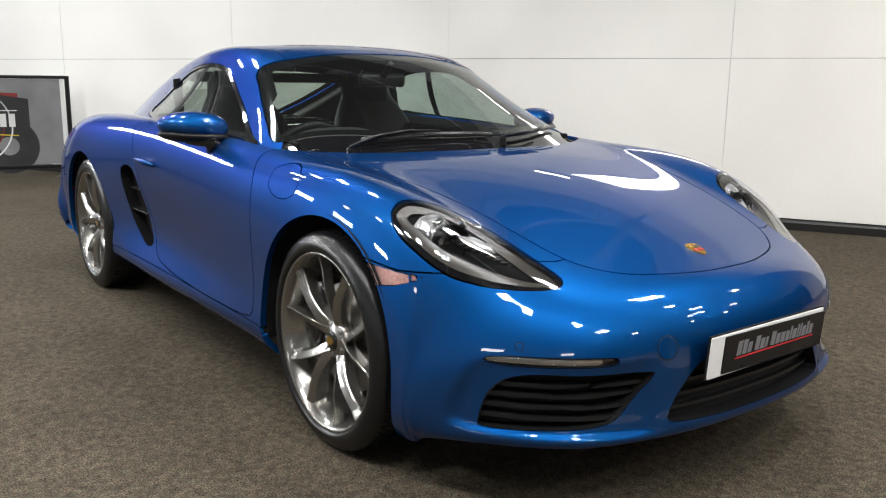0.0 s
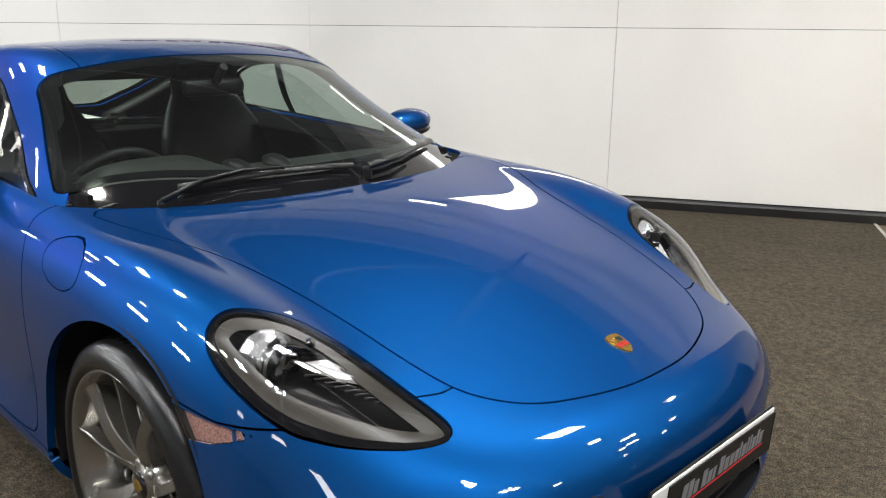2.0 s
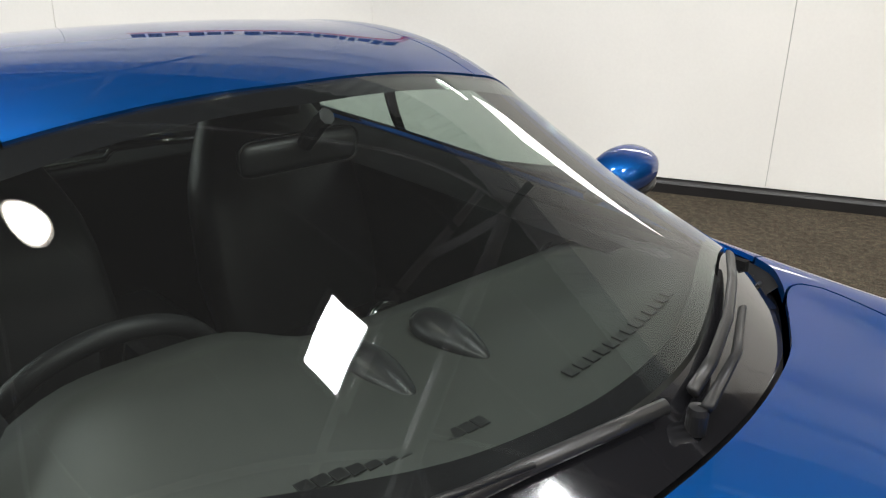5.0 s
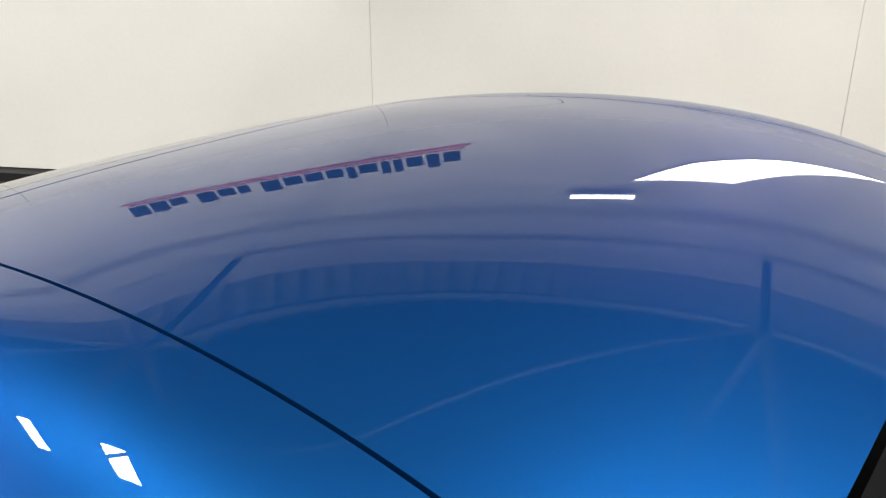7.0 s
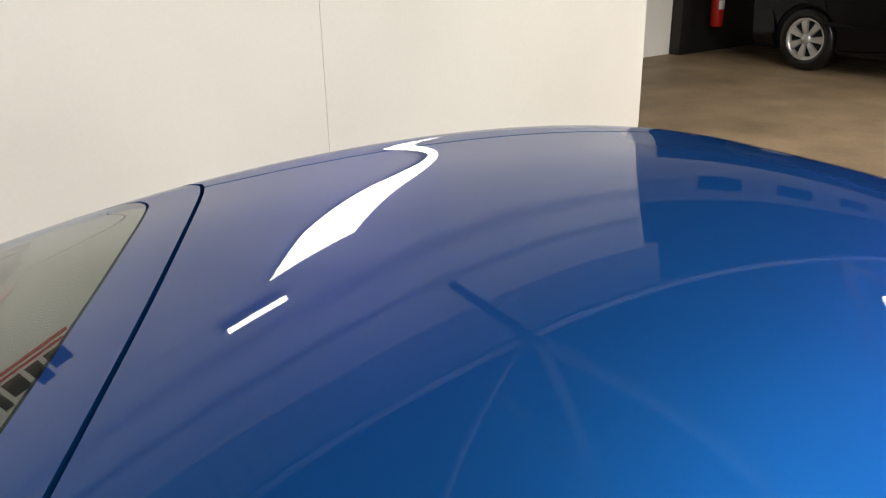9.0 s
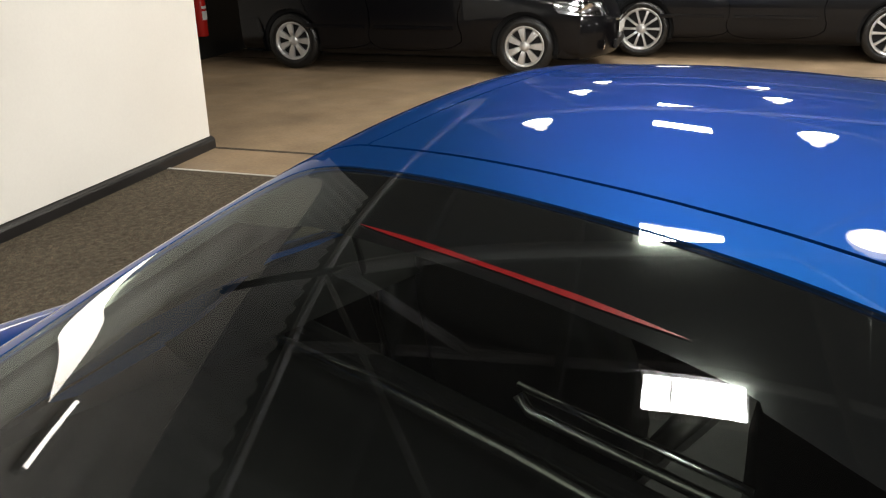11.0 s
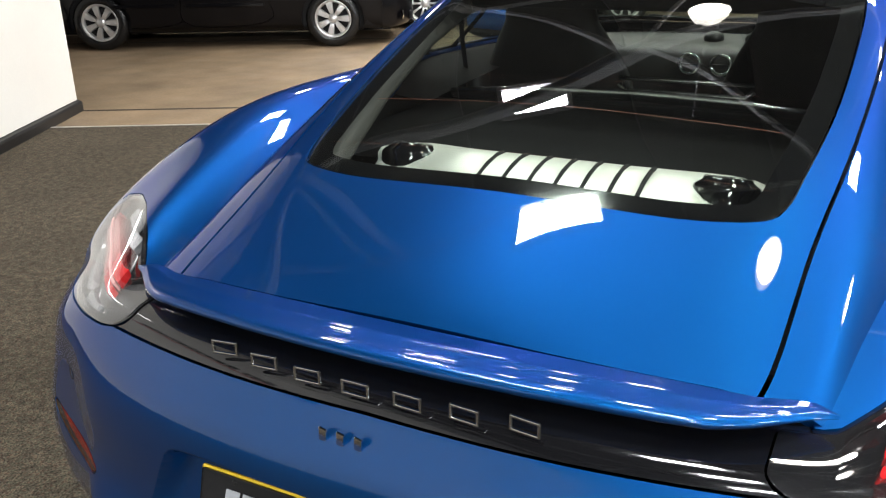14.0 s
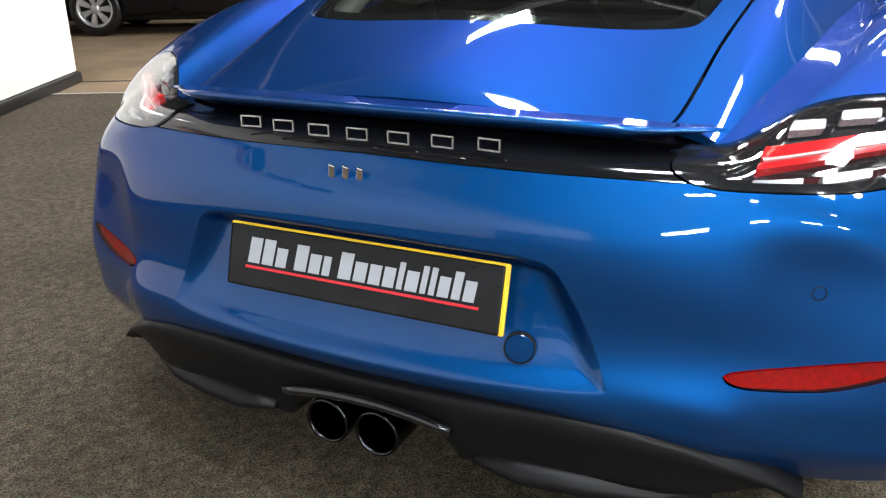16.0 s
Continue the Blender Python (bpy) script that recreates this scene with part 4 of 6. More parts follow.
RED_PLASTIC = material("red_lamp_plastic", (.50, .008, .010), rough=.12, coat=.8, emit=(.9, .01, .01), strength=.05, fine=.15, fine_scale=220)
GOLD = material("crest_gold", (.55, .34, .07), rough=.25, metal=.9, vary=.1, vary_scale=80)
CREST_RED = material("crest_red", (.35, .015, .012), rough=.3, fine=.1)
PLATE_BLACK = material("plate_black", (.010, .010, .011), rough=.4, spec=.25, vary=.3, vary_scale=12, fine=.1, fine_scale=90)
PLATE_WHITE = material("plate_white", (.78, .78, .78), rough=.35, vary=.04, vary_scale=8)
PLATE_YELLOW = material("plate_yellow", (.80, .56, .03), rough=.35, vary=.05, vary_scale=8)
PLATE_GREY = material("lettering_grey", (.34, .355, .38), rough=.4, fine=.03)
PLATE_RED = material("plate_red", (.55, .02, .03), rough=.4, fine=.03)
LIGHT_LINE = material("light_line", (.75, .38, .36), rough=.3, fine=.1)
RUBBER_SHINY = material("wiper_black", (.014, .014, .014), rough=.3, vary=.1)


def ring_sheet(s, f, width):
    """The border strip of a sheet, where its field lies above -width."""
    return s.clip(-(f + width))


def on_body(x, y, s=BODY):
    """The skin's height and normal above a place in plan."""
    d = (s.v[:, 0] - x) ** 2 + (s.v[:, 1] - y) ** 2 - s.v[:, 2] * 1e-4
    i = int(np.argmin(d))
    n = s.n[i]
    z = s.v[i, 2] - (n[0] * (x - s.v[i, 0]) + n[1] * (y - s.v[i, 1])) / max(n[2], .1)
    return Vector((x, y, z)), Vector(n)


# headlights
for s in left_right(light_sheet):
    side = 1 if s.v[:, 1].mean() > 0 else -1
    f = top_half_field(s, HEADLIGHT)
    lamp = s.moved(-.001).build("headlight", LENS, car, "almond-shaped headlight with clear cover and dark bezel", rim=.0)
    lamp.visible_shadow = False
    ring_sheet(s, f, .011).moved(-.006).build("lamp_seal", BLACK_GLOSS, lamp, "black gloss seal", rim=.02)
    inner = s.clip(f + .008)
    fi = top_half_field(inner, HEADLIGHT)
    # the bowl deepens inwards
    deep = np.clip(-fi / .05, 0, 1)
    bowl = Sheet(inner.v - inner.n * (.010 + .062 * deep ** 1.5)[:, None], inner.n, inner.faces).relit()
    bowl.build("bowl", BLACK_TRIM, lamp, "dark lamp bowl", rim=0)
    outer = (inner.v[:, 0] - 1.47) * -.52 - (np.abs(inner.v[:, 1]) - .73)
    tray = inner.clip(np.maximum.reduce([fi + .012, -(fi + .030 + .008 * (outer < .03)), outer - .30]))
    dt = np.clip(-top_half_field(tray, HEADLIGHT) / .05, 0, 1)
    Sheet(tray.v - tray.n * (.008 + .022 * dt)[:, None], tray.n, tray.faces).relit().build("bezel", GREY_TRAY, lamp, "grey inner bezel", rim=.004)
    # main projector, looking ahead and a little outwards
    m = look((1.596, side * .652, .680), (2.57, side * .81, .775))
    bm = bmesh.new()
    lathe(bm, [(.034, .014), (.037, .019), (.041, .019), (.044, .012), (.045, .004)], 36, m)
    part("projector_ring", bm, CHROME, lamp, "chrome projector ring", smooth=True)
    bm = bmesh.new()
    lathe(bm, [(.0445, .005), (.046, -.02), (.046, -.05)], 36, m)
    part("projector_barrel", bm, BLACK_GLOSS, lamp, "black projector barrel", smooth=True)
    bm = bmesh.new()
    bmesh.ops.create_uvsphere(bm, u_segments=28, v_segments=16, radius=.036)
    bmesh.ops.transform(bm, matrix=m @ Matrix.Translation((0, 0, .006)) @ Matrix.Diagonal((1, 1, .45, 1)), verts=bm.verts)
    part("projector_lens", bm, BLACK_GLOSS, lamp, "dark glass projector", smooth=True)
    # faceted dish beside the projector
    bm = bmesh.new()
    lathe(bm, [(.012, -.030), (.030, -.024), (.047, -.010), (.058, .006), (.061, .006)], 13, look((1.572, side * .676, .692), (2.45, side * .86, .86)))
    part("reflector_cup", bm, REFLECTOR_RING, lamp, "polished faceted reflector cup")
    # faceted reflectors round the projector
    for k, (ang, r, w) in enumerate(((.5, .052, .013), (1.3, .055, .016), (2.2, .054, .015), (3.2, .052, .010), (5.4, .054, .009))):
        bm = bmesh.new()
        box(bm, (-w, -.007, -.010), (w, .007, .004), .003, m @ Matrix.Rotation(ang * side, 4, "Z") @ Matrix.Translation((0, r + .006, -.012)) @ Matrix.Rotation(.7, 4, "X"))
        part("light_point", bm, SATIN if k % 2 else CHROME, lamp)

    def under_lens(x, y, depth):
        q, nq = on_body(x, y)
        return Vector((x, side * y, q.z - depth))

    # bright wedge-shaped reflector blade
    bm = bmesh.new()
    top = [under_lens(1.640, .640, .034), under_lens(1.648, .596, .030), under_lens(1.700, .568, .026), under_lens(1.758, .536, .020), under_lens(1.690, .606, .036)]
    low = [v - Vector((0, 0, .006)) for v in top]
    a = [bm.verts.new(v) for v in top]
    b = [bm.verts.new(v) for v in low]
    bm.faces.new(a if side > 0 else a[::-1])
    bm.faces.new(b[::-1] if side > 0 else b)
    for k in range(5):
        bm.faces.new((a[k - 1], a[k], b[k], b[k - 1]) if side < 0 else (b[k - 1], b[k], a[k], a[k - 1]))
    part("reflector_blade", bm, REFLECTOR, lamp, "bright wedge-shaped reflector")
    # fine dark fins of the indicator
    for k in range(8):
        x = 1.672 + .014 * k
        y = .634 - .0125 * k
        bm = bmesh.new()
        tube(bm, [under_lens(x - .016, y + .020, .046), under_lens(x, y, .036), under_lens(x + .008, y - .012, .036)], .0032, 6, flat=.5)
        part("indicator_fin", bm, FIN, lamp, smooth=True)

# tail lamps
for s in left_right(tail_sheet):
    side = 1 if s.v[:, 1].mean() > 0 else -1
    f = tail_field(s)
    lamp = s.build("tail_lamp", TAIL_LENS, car, "clear tail lamp with a red light bar in a black housing", rim=0)
    lamp.visible_shadow = False
    ring_sheet(s, f, .012).moved(-.004).build("lamp_seal", BLACK_GLOSS, lamp, "black gloss seal", rim=.02)
    s.clip(np.maximum(np.abs(s.v[:, 1]) - .530 - .25 * (s.v[:, 2] - .74), f + .004)).moved(-.003).build("dark_tip", BLACK_GLOSS, lamp, "black gloss inner tip", rim=.005)
    inner = s.clip(f + .010)
    di = np.clip(-tail_field(inner) / .03, 0, 1)
    Sheet(inner.v - inner.n * (.008 + .022 * di)[:, None], inner.n, inner.faces).relit().build("bowl", BLACK_GLOSS, lamp, "black lamp bowl", rim=0)
    for za, zb, y0, name, mat, dep in ((.755, .767, .575, "light_bar", RED_PLASTIC, .014), (.7435, .7505, .575, "light_bar", RED_PLASTIC, .014), (.7515, .7540, .58, "light_line", LIGHT_LINE, .012)):
        bar = inner.clip(np.maximum.reduce([za - inner.v[:, 2] + .05 * (np.abs(inner.v[:, 1]) - .55), inner.v[:, 2] - zb - .05 * (np.abs(inner.v[:, 1]) - .55), y0 - np.abs(inner.v[:, 1]), tail_field(inner) + .012]))
        if bar.faces:
            bar.moved(-dep).build(name, mat, lamp, "red light bar" if mat is RED_PLASTIC else "", rim=.02)
    for za, ya, yb in ((.789, .605, .655), (.797, .675, .73), (.725, .575, .64), (.727, .665, .73)):
        q = inner.clip(np.maximum(np.abs(inner.v[:, 2] - za) - .0055, np.abs(np.abs(inner.v[:, 1]) - (ya + yb) / 2) - (yb - ya) / 2))
        if q.faces:
            q.moved(-.012).build("light_point", LAMP_CLEAR, lamp, "clear light point", rim=.014)

# dark strip between the tail lamps, with a row of plain raised blocks where lettering stands
tail_strip = strip_sheet.moved(-.006).build("tail_strip", BLACK_GLOSS, car, "glossy ribbed black strip between the tail lamps", rim=0)
for z0 in (.740, .7485, .757, .7655):
    rib = strip_sheet.clip(np.maximum.reduce([np.abs(strip_sheet.v[:, 2] - z0) - .0016, np.abs(strip_sheet.v[:, 1]) - .42, strip_sheet.n[:, 0] + .5]))
    if rib.faces:
        rib.largest().moved(-.0035).build("rib", BLACK_GLOSS, tail_strip, rim=.003)


def strip_x(y):
    return -2.118 + .30 * y * y


for k in range(7):
    y = .235 - .0735 * k
    bm = bmesh.new()
    w, h, t = .020, .0105, .0035
    m = Matrix.Translation((strip_x(y) - .004, y, .7575)) @ Matrix.Rotation(.6 * y, 4, "Z")
    box(bm, (-.002, -w, h - t), (.002, w, h), .0008, m)
    box(bm, (-.002, -w, -h), (.002, w, -h + t), .0008, m)
    box(bm, (-.002, w - t, -h), (.002, w, h), .0008, m)
    box(bm, (-.002, -w, -h), (.002, -w + t, h), .0008, m)
    part("badge_block", bm, SATIN, car, "small satin metal block")
for k in range(3):
    y = .046 - .026 * k
    bm = bmesh.new()
    m = Matrix.Translation((-2.1535 + .1 * y * y, y, .700)) @ Matrix.Rotation(.25, 4, "X") @ Matrix.Rotation(-.28, 4, "Y")
    box(bm, (-.002, -.0062, -.0145), (.002, .0062, .0145), .002, m)
    part("model_badge", bm, CHROME, car, "small chrome badge block")

# ducktail spoiler: it runs out to a point on each side, between the tailgate and the tail lamp
rows = []
for i in range(71):
    y = .525 * math.sin(math.pi / 2 * (i / 35 - 1))
    a = abs(y)
    front = float(np.interp(a, (0, .1, .2, .3, .4, .44, .475, .50, .525), (-1.999, -1.998, -1.995, -1.990, -1.983, -1.978, -1.964, -1.958, -1.972)))
    back = float(np.interp(a, (0, .1, .2, .3, .35, .40, .44, .475, .50, .525), (-2.112, -2.1094, -2.1016, -2.0886, -2.080, -2.069, -2.044, -2.014, -1.992, -1.9755)))
    chord = front - back
    k = 1 - max(0.0, min(1.0, (a - .38) / .145))       # thickness
    zf = .7915 - .030 * a * a - .003 * (1 - k)
    zb = .803 - .055 * a * a - .008 * (1 - k)
    prof = [(front, zf), (front - chord * .35, zf - .001 * k), (front - chord * .7, (zf + zb) / 2 + .001), (back + min(.010, .25 * chord), zb), (back + .001, zb - .002), (back, zb - .006 * k - .002), (back + .004 * k, zb - .010 * k - .003),
            (back + min(.02, .3 * chord), zb - .004 - .016 * k), (back + min(.045, .5 * chord), zb - .004 - .026 * k), (front + .01 * k, zf - .004 - .030 * k)]
    low = float(np.interp(a, (.44, .462, .482, .525, .60), (0, .750, .762, .772, .791)))
    rows.append([(x, y, max(z, low)) for x, z in prof])
v = [p for r in rows for p in r]
m_ = len(rows[0])
f = [(i * m_ + k, i * m_ + (k + 1) % m_, (i + 1) * m_ + (k + 1) % m_, (i + 1) * m_ + k) for i in range(70) for k in range(m_)]
mesh_object("spoiler", v, f, PAINT, car, "blue ducktail spoiler lip", smooth=True)

# ---- number plates: plain bars where the lettering stands ----
def plate(name, m, back, label, rim_mat):
    """A plate in its own plane: x to the reader's right, y up, z towards the reader."""
    bm = bmesh.new()
    box(bm, (-.260, -.0555, -.004), (.260, .0555, 0), .003, m)
    p = part(name, bm, back, car, label)
    return p


def lettering(m, parent, mat, red, wide, tall, slant=.12):
    """Upright bars of the size and rhythm of a line of writing: three words, with an underline."""
    # for each bar: how wide it is, and whether it reaches full height
    line = ((1.0, 1), (.95, 1), (.9, 0), None, (1.0, 1), (.9, 0), (.6, 0), None, (1.0, 1), (.95, 0), (.9, 0), (.85, 0), (.42, 1), (.9, 0), (.42, 1), (.42, 1), (.8, 0), (.6, 1), (.8, 0))
    total = sum(.5 if q is None else q[0] + .22 for q in line)
    x = -.5 * wide
    for q in line:
        if q is None:
            x += .5 * wide / total
            continue
        x1 = x + q[0] * wide / total
        bm = bmesh.new()
        vs = box(bm, (x, 0, .0004), (x1, tall if q[1] else tall * .74, .0014), .0, None)
        for w in vs:
            w.co.x += slant * w.co.y
        bmesh.ops.transform(bm, matrix=m, verts=bm.verts)
        part("lettering_bar", bm, mat, parent)
        x = x1 + .22 * wide / total
    bm = bmesh.new()
    box(bm, (-.5 * wide - .004, -.22 * tall, .0004), (.5 * wide + .004, -.12 * tall, .0013), 0, m)
    part("underline", bm, red, parent, "thin red underline")


# rear plate
tilt = math.atan2(.029, .104)
m = Matrix(((0, -math.sin(tilt), -math.cos(tilt), -2.166), (-1, 0, 0, 0), (0, math.cos(tilt), -math.sin(tilt), .5375), (0, 0, 0, 1)))
m[0][1], m[2][1] = math.sin(tilt), math.cos(tilt)
m[0][2], m[2][2] = -math.cos(tilt), math.sin(tilt)
rear_plate = plate("number_plate", m, PLATE_YELLOW, "yellow-edged rear plate with a black printed cover", None)
bm = bmesh.new()
box(bm, (-.2575, -.0548, .0002), (.2525, .0515, .0022), .003, m)
part("plate_cover", bm, PLATE_BLACK, rear_plate, "scuffed black cover")
lettering(m @ Matrix.Translation((-.002, -.012, .0022)), rear_plate, PLATE_GREY, PLATE_RED, .43, .044)
for x, y in ((-.20, .044), (.20, .044), (-.17, -.046), (.11, -.044)):
    bm = bmesh.new()
    lathe(bm, [(.0001, .0036), (.003, .0034), (.0042, .002)], 12, m @ Matrix.Translation((x, y, 0)))
    part("plate_screw", bm, PLATE_BLACK, rear_plate)

# front plate
m = Matrix(((0, .06, .998, 2.172), (1, 0, 0, 0), (0, .998, -.06, .430), (0, 0, 0, 1)))
front_plate = plate("number_plate", m, PLATE_WHITE, "white front plate with a black printed cover", None)
bm = bmesh.new()
box(bm, (-.2635, -.059, -.010), (.2635, .059, -.0042), .003, m)
part("plate_holder", bm, BLACK_TRIM, front_plate)
bm = bmesh.new()
box(bm, (-.205, -.0525, .0002), (.262, .0475, .0024), .003, m @ Matrix.Rotation(-.012, 4, "Z"))
part("plate_cover", bm, PLATE_BLACK, front_plate, "black cover set a little askew")
lettering(m @ Matrix.Translation((.028, -.010, .0024)), front_plate, material("dark_grey_lettering", (.17, .175, .19), rough=.4, fine=.05), PLATE_RED, .36, .038)
for x, y in ((-.12, .036), (.18, .036), (-.12, -.046), (.18, -.046)):
    bm = bmesh.new()
    lathe(bm, [(.0001, .0038), (.003, .0036), (.0042, .002)], 12, m @ Matrix.Translation((x, y, 0)))
    part("plate_screw", bm, PLATE_BLACK, front_plate)

# bonnet crest: a small shield of plain fields
p, n = on_body(1.923, 0)
zax = n.normalized()
yax = Vector((-1, 0, 0)) - zax * Vector((-1, 0, 0)).dot(zax)
yax.normalize()
xax = yax.cross(zax)
m = Matrix((xax, yax, zax)).transposed().to_4x4()
m.translation = p
outline = [(-.0225, .028), (0, .033), (.0225, .028), (.0235, .005), (.018, -.016), (0, -.033), (-.018, -.016), (-.0235, .005)]


def shield(bm, k, z0, z1, m):
    pts = smooth_loop([(a * k, b * k) for a, b in outline], 3)
    lo = [bm.verts.new((x, y, z0)) for x, y in pts]
    hi = [bm.verts.new((x * .97, y * .97, z1)) for x, y in pts]
    bm.faces.new(hi)
    for i in range(len(lo)):
        j = (i + 1) % len(lo)
        bm.faces.new((lo[i], lo[j], hi[j], hi[i]))
    bmesh.ops.transform(bm, matrix=m, verts=lo + hi)


bm = bmesh.new()
shield(bm, 1, 0, .0035, m)
crest = part("bonnet_crest", bm, GOLD, car, "small gold shield badge")
for x, y, mat in ((-.010, .011, GOLD), (.010, -.006, CREST_RED), (-.010, -.006, CREST_RED), (.010, .011, BLACK_TRIM)):
    bm = bmesh.new()
    box(bm, (x - .008, y - .007, .0034), (x + .008, y + .007, .0045), .001, m)
    part("crest_field", bm, mat, crest)

# ---- wheels ----
def wheel_meshes(R, width):
    """The pieces of a wheel on the axis z, outer face at +z; made once and shared."""
    made = {}

    def keep(name, bm, mat, smooth=True):
        bm.normal_update()
        me = bpy.data.meshes.new(name)
        bm.to_mesh(me)
        bm.free()
        me.materials.append(mat)
        if smooth:
            me.polygons.foreach_set("use_smooth", [True] * len(me.polygons))
        made[name] = me

    h = width / 2
    bm = bmesh.new()
    lathe(bm, [(.262, h - .012), (.271, h - .004), (.275, h - .001), (.278, h + .002), (.285, h + .005), (.294, h + .004), (R - .026, h - .001), (R - .022, h - .004), (R - .016, h - .007), (R - .006, h - .015), (R - .001, h - .028), (R, 0), (R - .001, -h + .03), (R - .008, -h + .016), (R - .05, -h), (.24, -h + .02)], 64)
    keep("tyre", bm, RUBBER)
    bm = bmesh.new()
    for a in range(72):
        for k, (r0, z0, z1) in enumerate(((R + .0005, h - .075, h - .034), (R + .0005, -h + .04, -.01))):
            box(bm, (r0 - .006, -.0016, z0), (r0 + .0006, .0016, z1), 0, Matrix.Rotation(2 * math.pi * a / 72, 4, "Z") @ Matrix.Rotation(.35 if k else -.35, 4, "X"))
    for z in (-.045, -.012, .022, .05):
        lathe(bm, [(R + .0004, z - .003), (R + .0008, z), (R + .0004, z + .003)], 64)
    keep("tread_groove", bm, BLACK_HOLE, False)
    bm = bmesh.new()
    lathe(bm, [(.205, -h + .02), (.215, -h + .03), (.222, .0), (.243, h - .05), (.252, h - .028), (.260, h - .010), (.265, h - .006), (.270, h - .002), (.272, h - .006), (.266, h - .016)], 64)
    keep("rim_barrel", bm, ALLOY)
    # one spoke: from the hub out to the rim, ridged
    for sgn in (1, -1):
        bm = bmesh.new()
        secs = []
        for t in np.linspace(0, 1, 9):
            r = .042 + (.256 - .042) * t
            ang = sgn * (radians(9) + radians(10.5) * t ** 1.1)
            cx, cy = r * math.cos(ang), r * math.sin(ang)
            wd = .0095 + .009 * (1 - t) ** 2 + .0065 * t ** 3
            zt = h - .032 + .012 * t + (.012 * (t - .85) / .15 if t > .85 else 0) * .6 - .014 * (1 - t) ** 3 + .010 * math.sin(math.pi * t)
            tx, ty = -math.sin(ang), math.cos(ang)
            sec = []
            for off, dz in ((-1.1, -.034), (-1, -.003), (-.84, 0), (0, .0004), (.84, 0), (1, -.003), (1.1, -.034)):
                sec.append(bm.verts.new((cx + tx * wd * off, cy + ty * wd * off, zt + dz - .013 * (off * sgn + 1) / 2)))
            secs.append(sec)
        for a, b in zip(secs, secs[1:]):
            for k in range(6):
                bm.faces.new((a[k], a[k + 1], b[k + 1], b[k]))
            bm.faces.new((a[6], a[0], b[0], b[6]))
        bmesh.ops.recalc_face_normals(bm, faces=bm.faces[:])
        keep("spoke" if sgn > 0 else "spoke_b", bm, ALLOY, False)
    bm = bmesh.new()
    lathe(bm, [(.001, h - .040), (.033, h - .040), (.037, h - .044), (.052, h - .048), (.060, h - .056), (.062, h - .09)], 48)
    keep("hub", bm, ALLOY)
    bm = bmesh.new()
    lathe(bm, [(.001, h - .033), (.024, h - .034), (.029, h - .037), (.031, h - .041)], 32)
    keep("hub_cap", bm, BLACK_GLOSS)
    bm = bmesh.new()
    shield(bm, .55, h - .034, h - .0315, Matrix.Identity(4))
    keep("cap_crest", bm, GOLD, False)
    bm = bmesh.new()
    lathe(bm, [(.001, h - .046), (.0085, h - .045), (.0105, h - .050), (.0105, h - .07)], 16)
    keep("wheel_bolt", bm, STEEL)
    bm = bmesh.new()
    lathe(bm, [(.07, h - .085), (.165, h - .085), (.168, h - .088), (.168, h - .108), (.165, h - .111), (.07, h - .111)], 56)
    keep("brake_disc", bm, STEEL)
    bm = bmesh.new()
    box(bm, (.105, -.11, h - .135), (.185, .11, h - .062), .016)
    keep("brake_caliper", bm, BLACK_GLOSS)
    return made


def put_wheel(meshes, m, spin, name="wheel", label="dark silver alloy wheel with five split spokes", caliper_angle=160):
    top = new(name, meshes["rim_barrel"])
    top.parent = car
    top.matrix_local = m @ Matrix.Rotation(spin, 4, "Z")
    tagged(top, label=label)

    def add(nm, key, mm=Matrix.Identity(4)):
        o = new(nm, meshes[key])
        o.parent = top
        o.matrix_local = mm
        return o

    add("tyre", "tyre")
    tagged(add("tread_groove", "tread_groove"), kind="stuff")
    for k in range(5):
        rot = Matrix.Rotation(2 * math.pi * k / 5, 4, "Z")
        add("spoke", "spoke", rot)
        add("spoke", "spoke_b", rot)
        add("wheel_bolt", "wheel_bolt", Matrix.Rotation(2 * math.pi * (k + .5) / 5, 4, "Z") @ Matrix.Translation((.047, 0, 0)))
    add("hub", "hub")
    add("hub_cap", "hub_cap")
    add("cap_crest", "cap_crest", Matrix.Rotation(-spin + math.pi / 2, 4, "Z"))
    add("brake_disc", "brake_disc")
    add("brake_caliper", "brake_caliper", Matrix.Rotation(radians(caliper_angle) - spin, 4, "Z"))
    return top


WF, WR = wheel_meshes(R_FRONT, .212), wheel_meshes(R_REAR, .250)
for side in (1, -1):
    turn = Matrix.Rotation(radians(-90 * side), 4, "X")
    put_wheel(WF, Matrix.Translation((FRONT, side * .737, R_FRONT)) @ turn, radians(8 if side < 0 else 40))
    put_wheel(WR, Matrix.Translation((REAR, side * .752, R_REAR)) @ turn, radians(25 if side < 0 else 5))

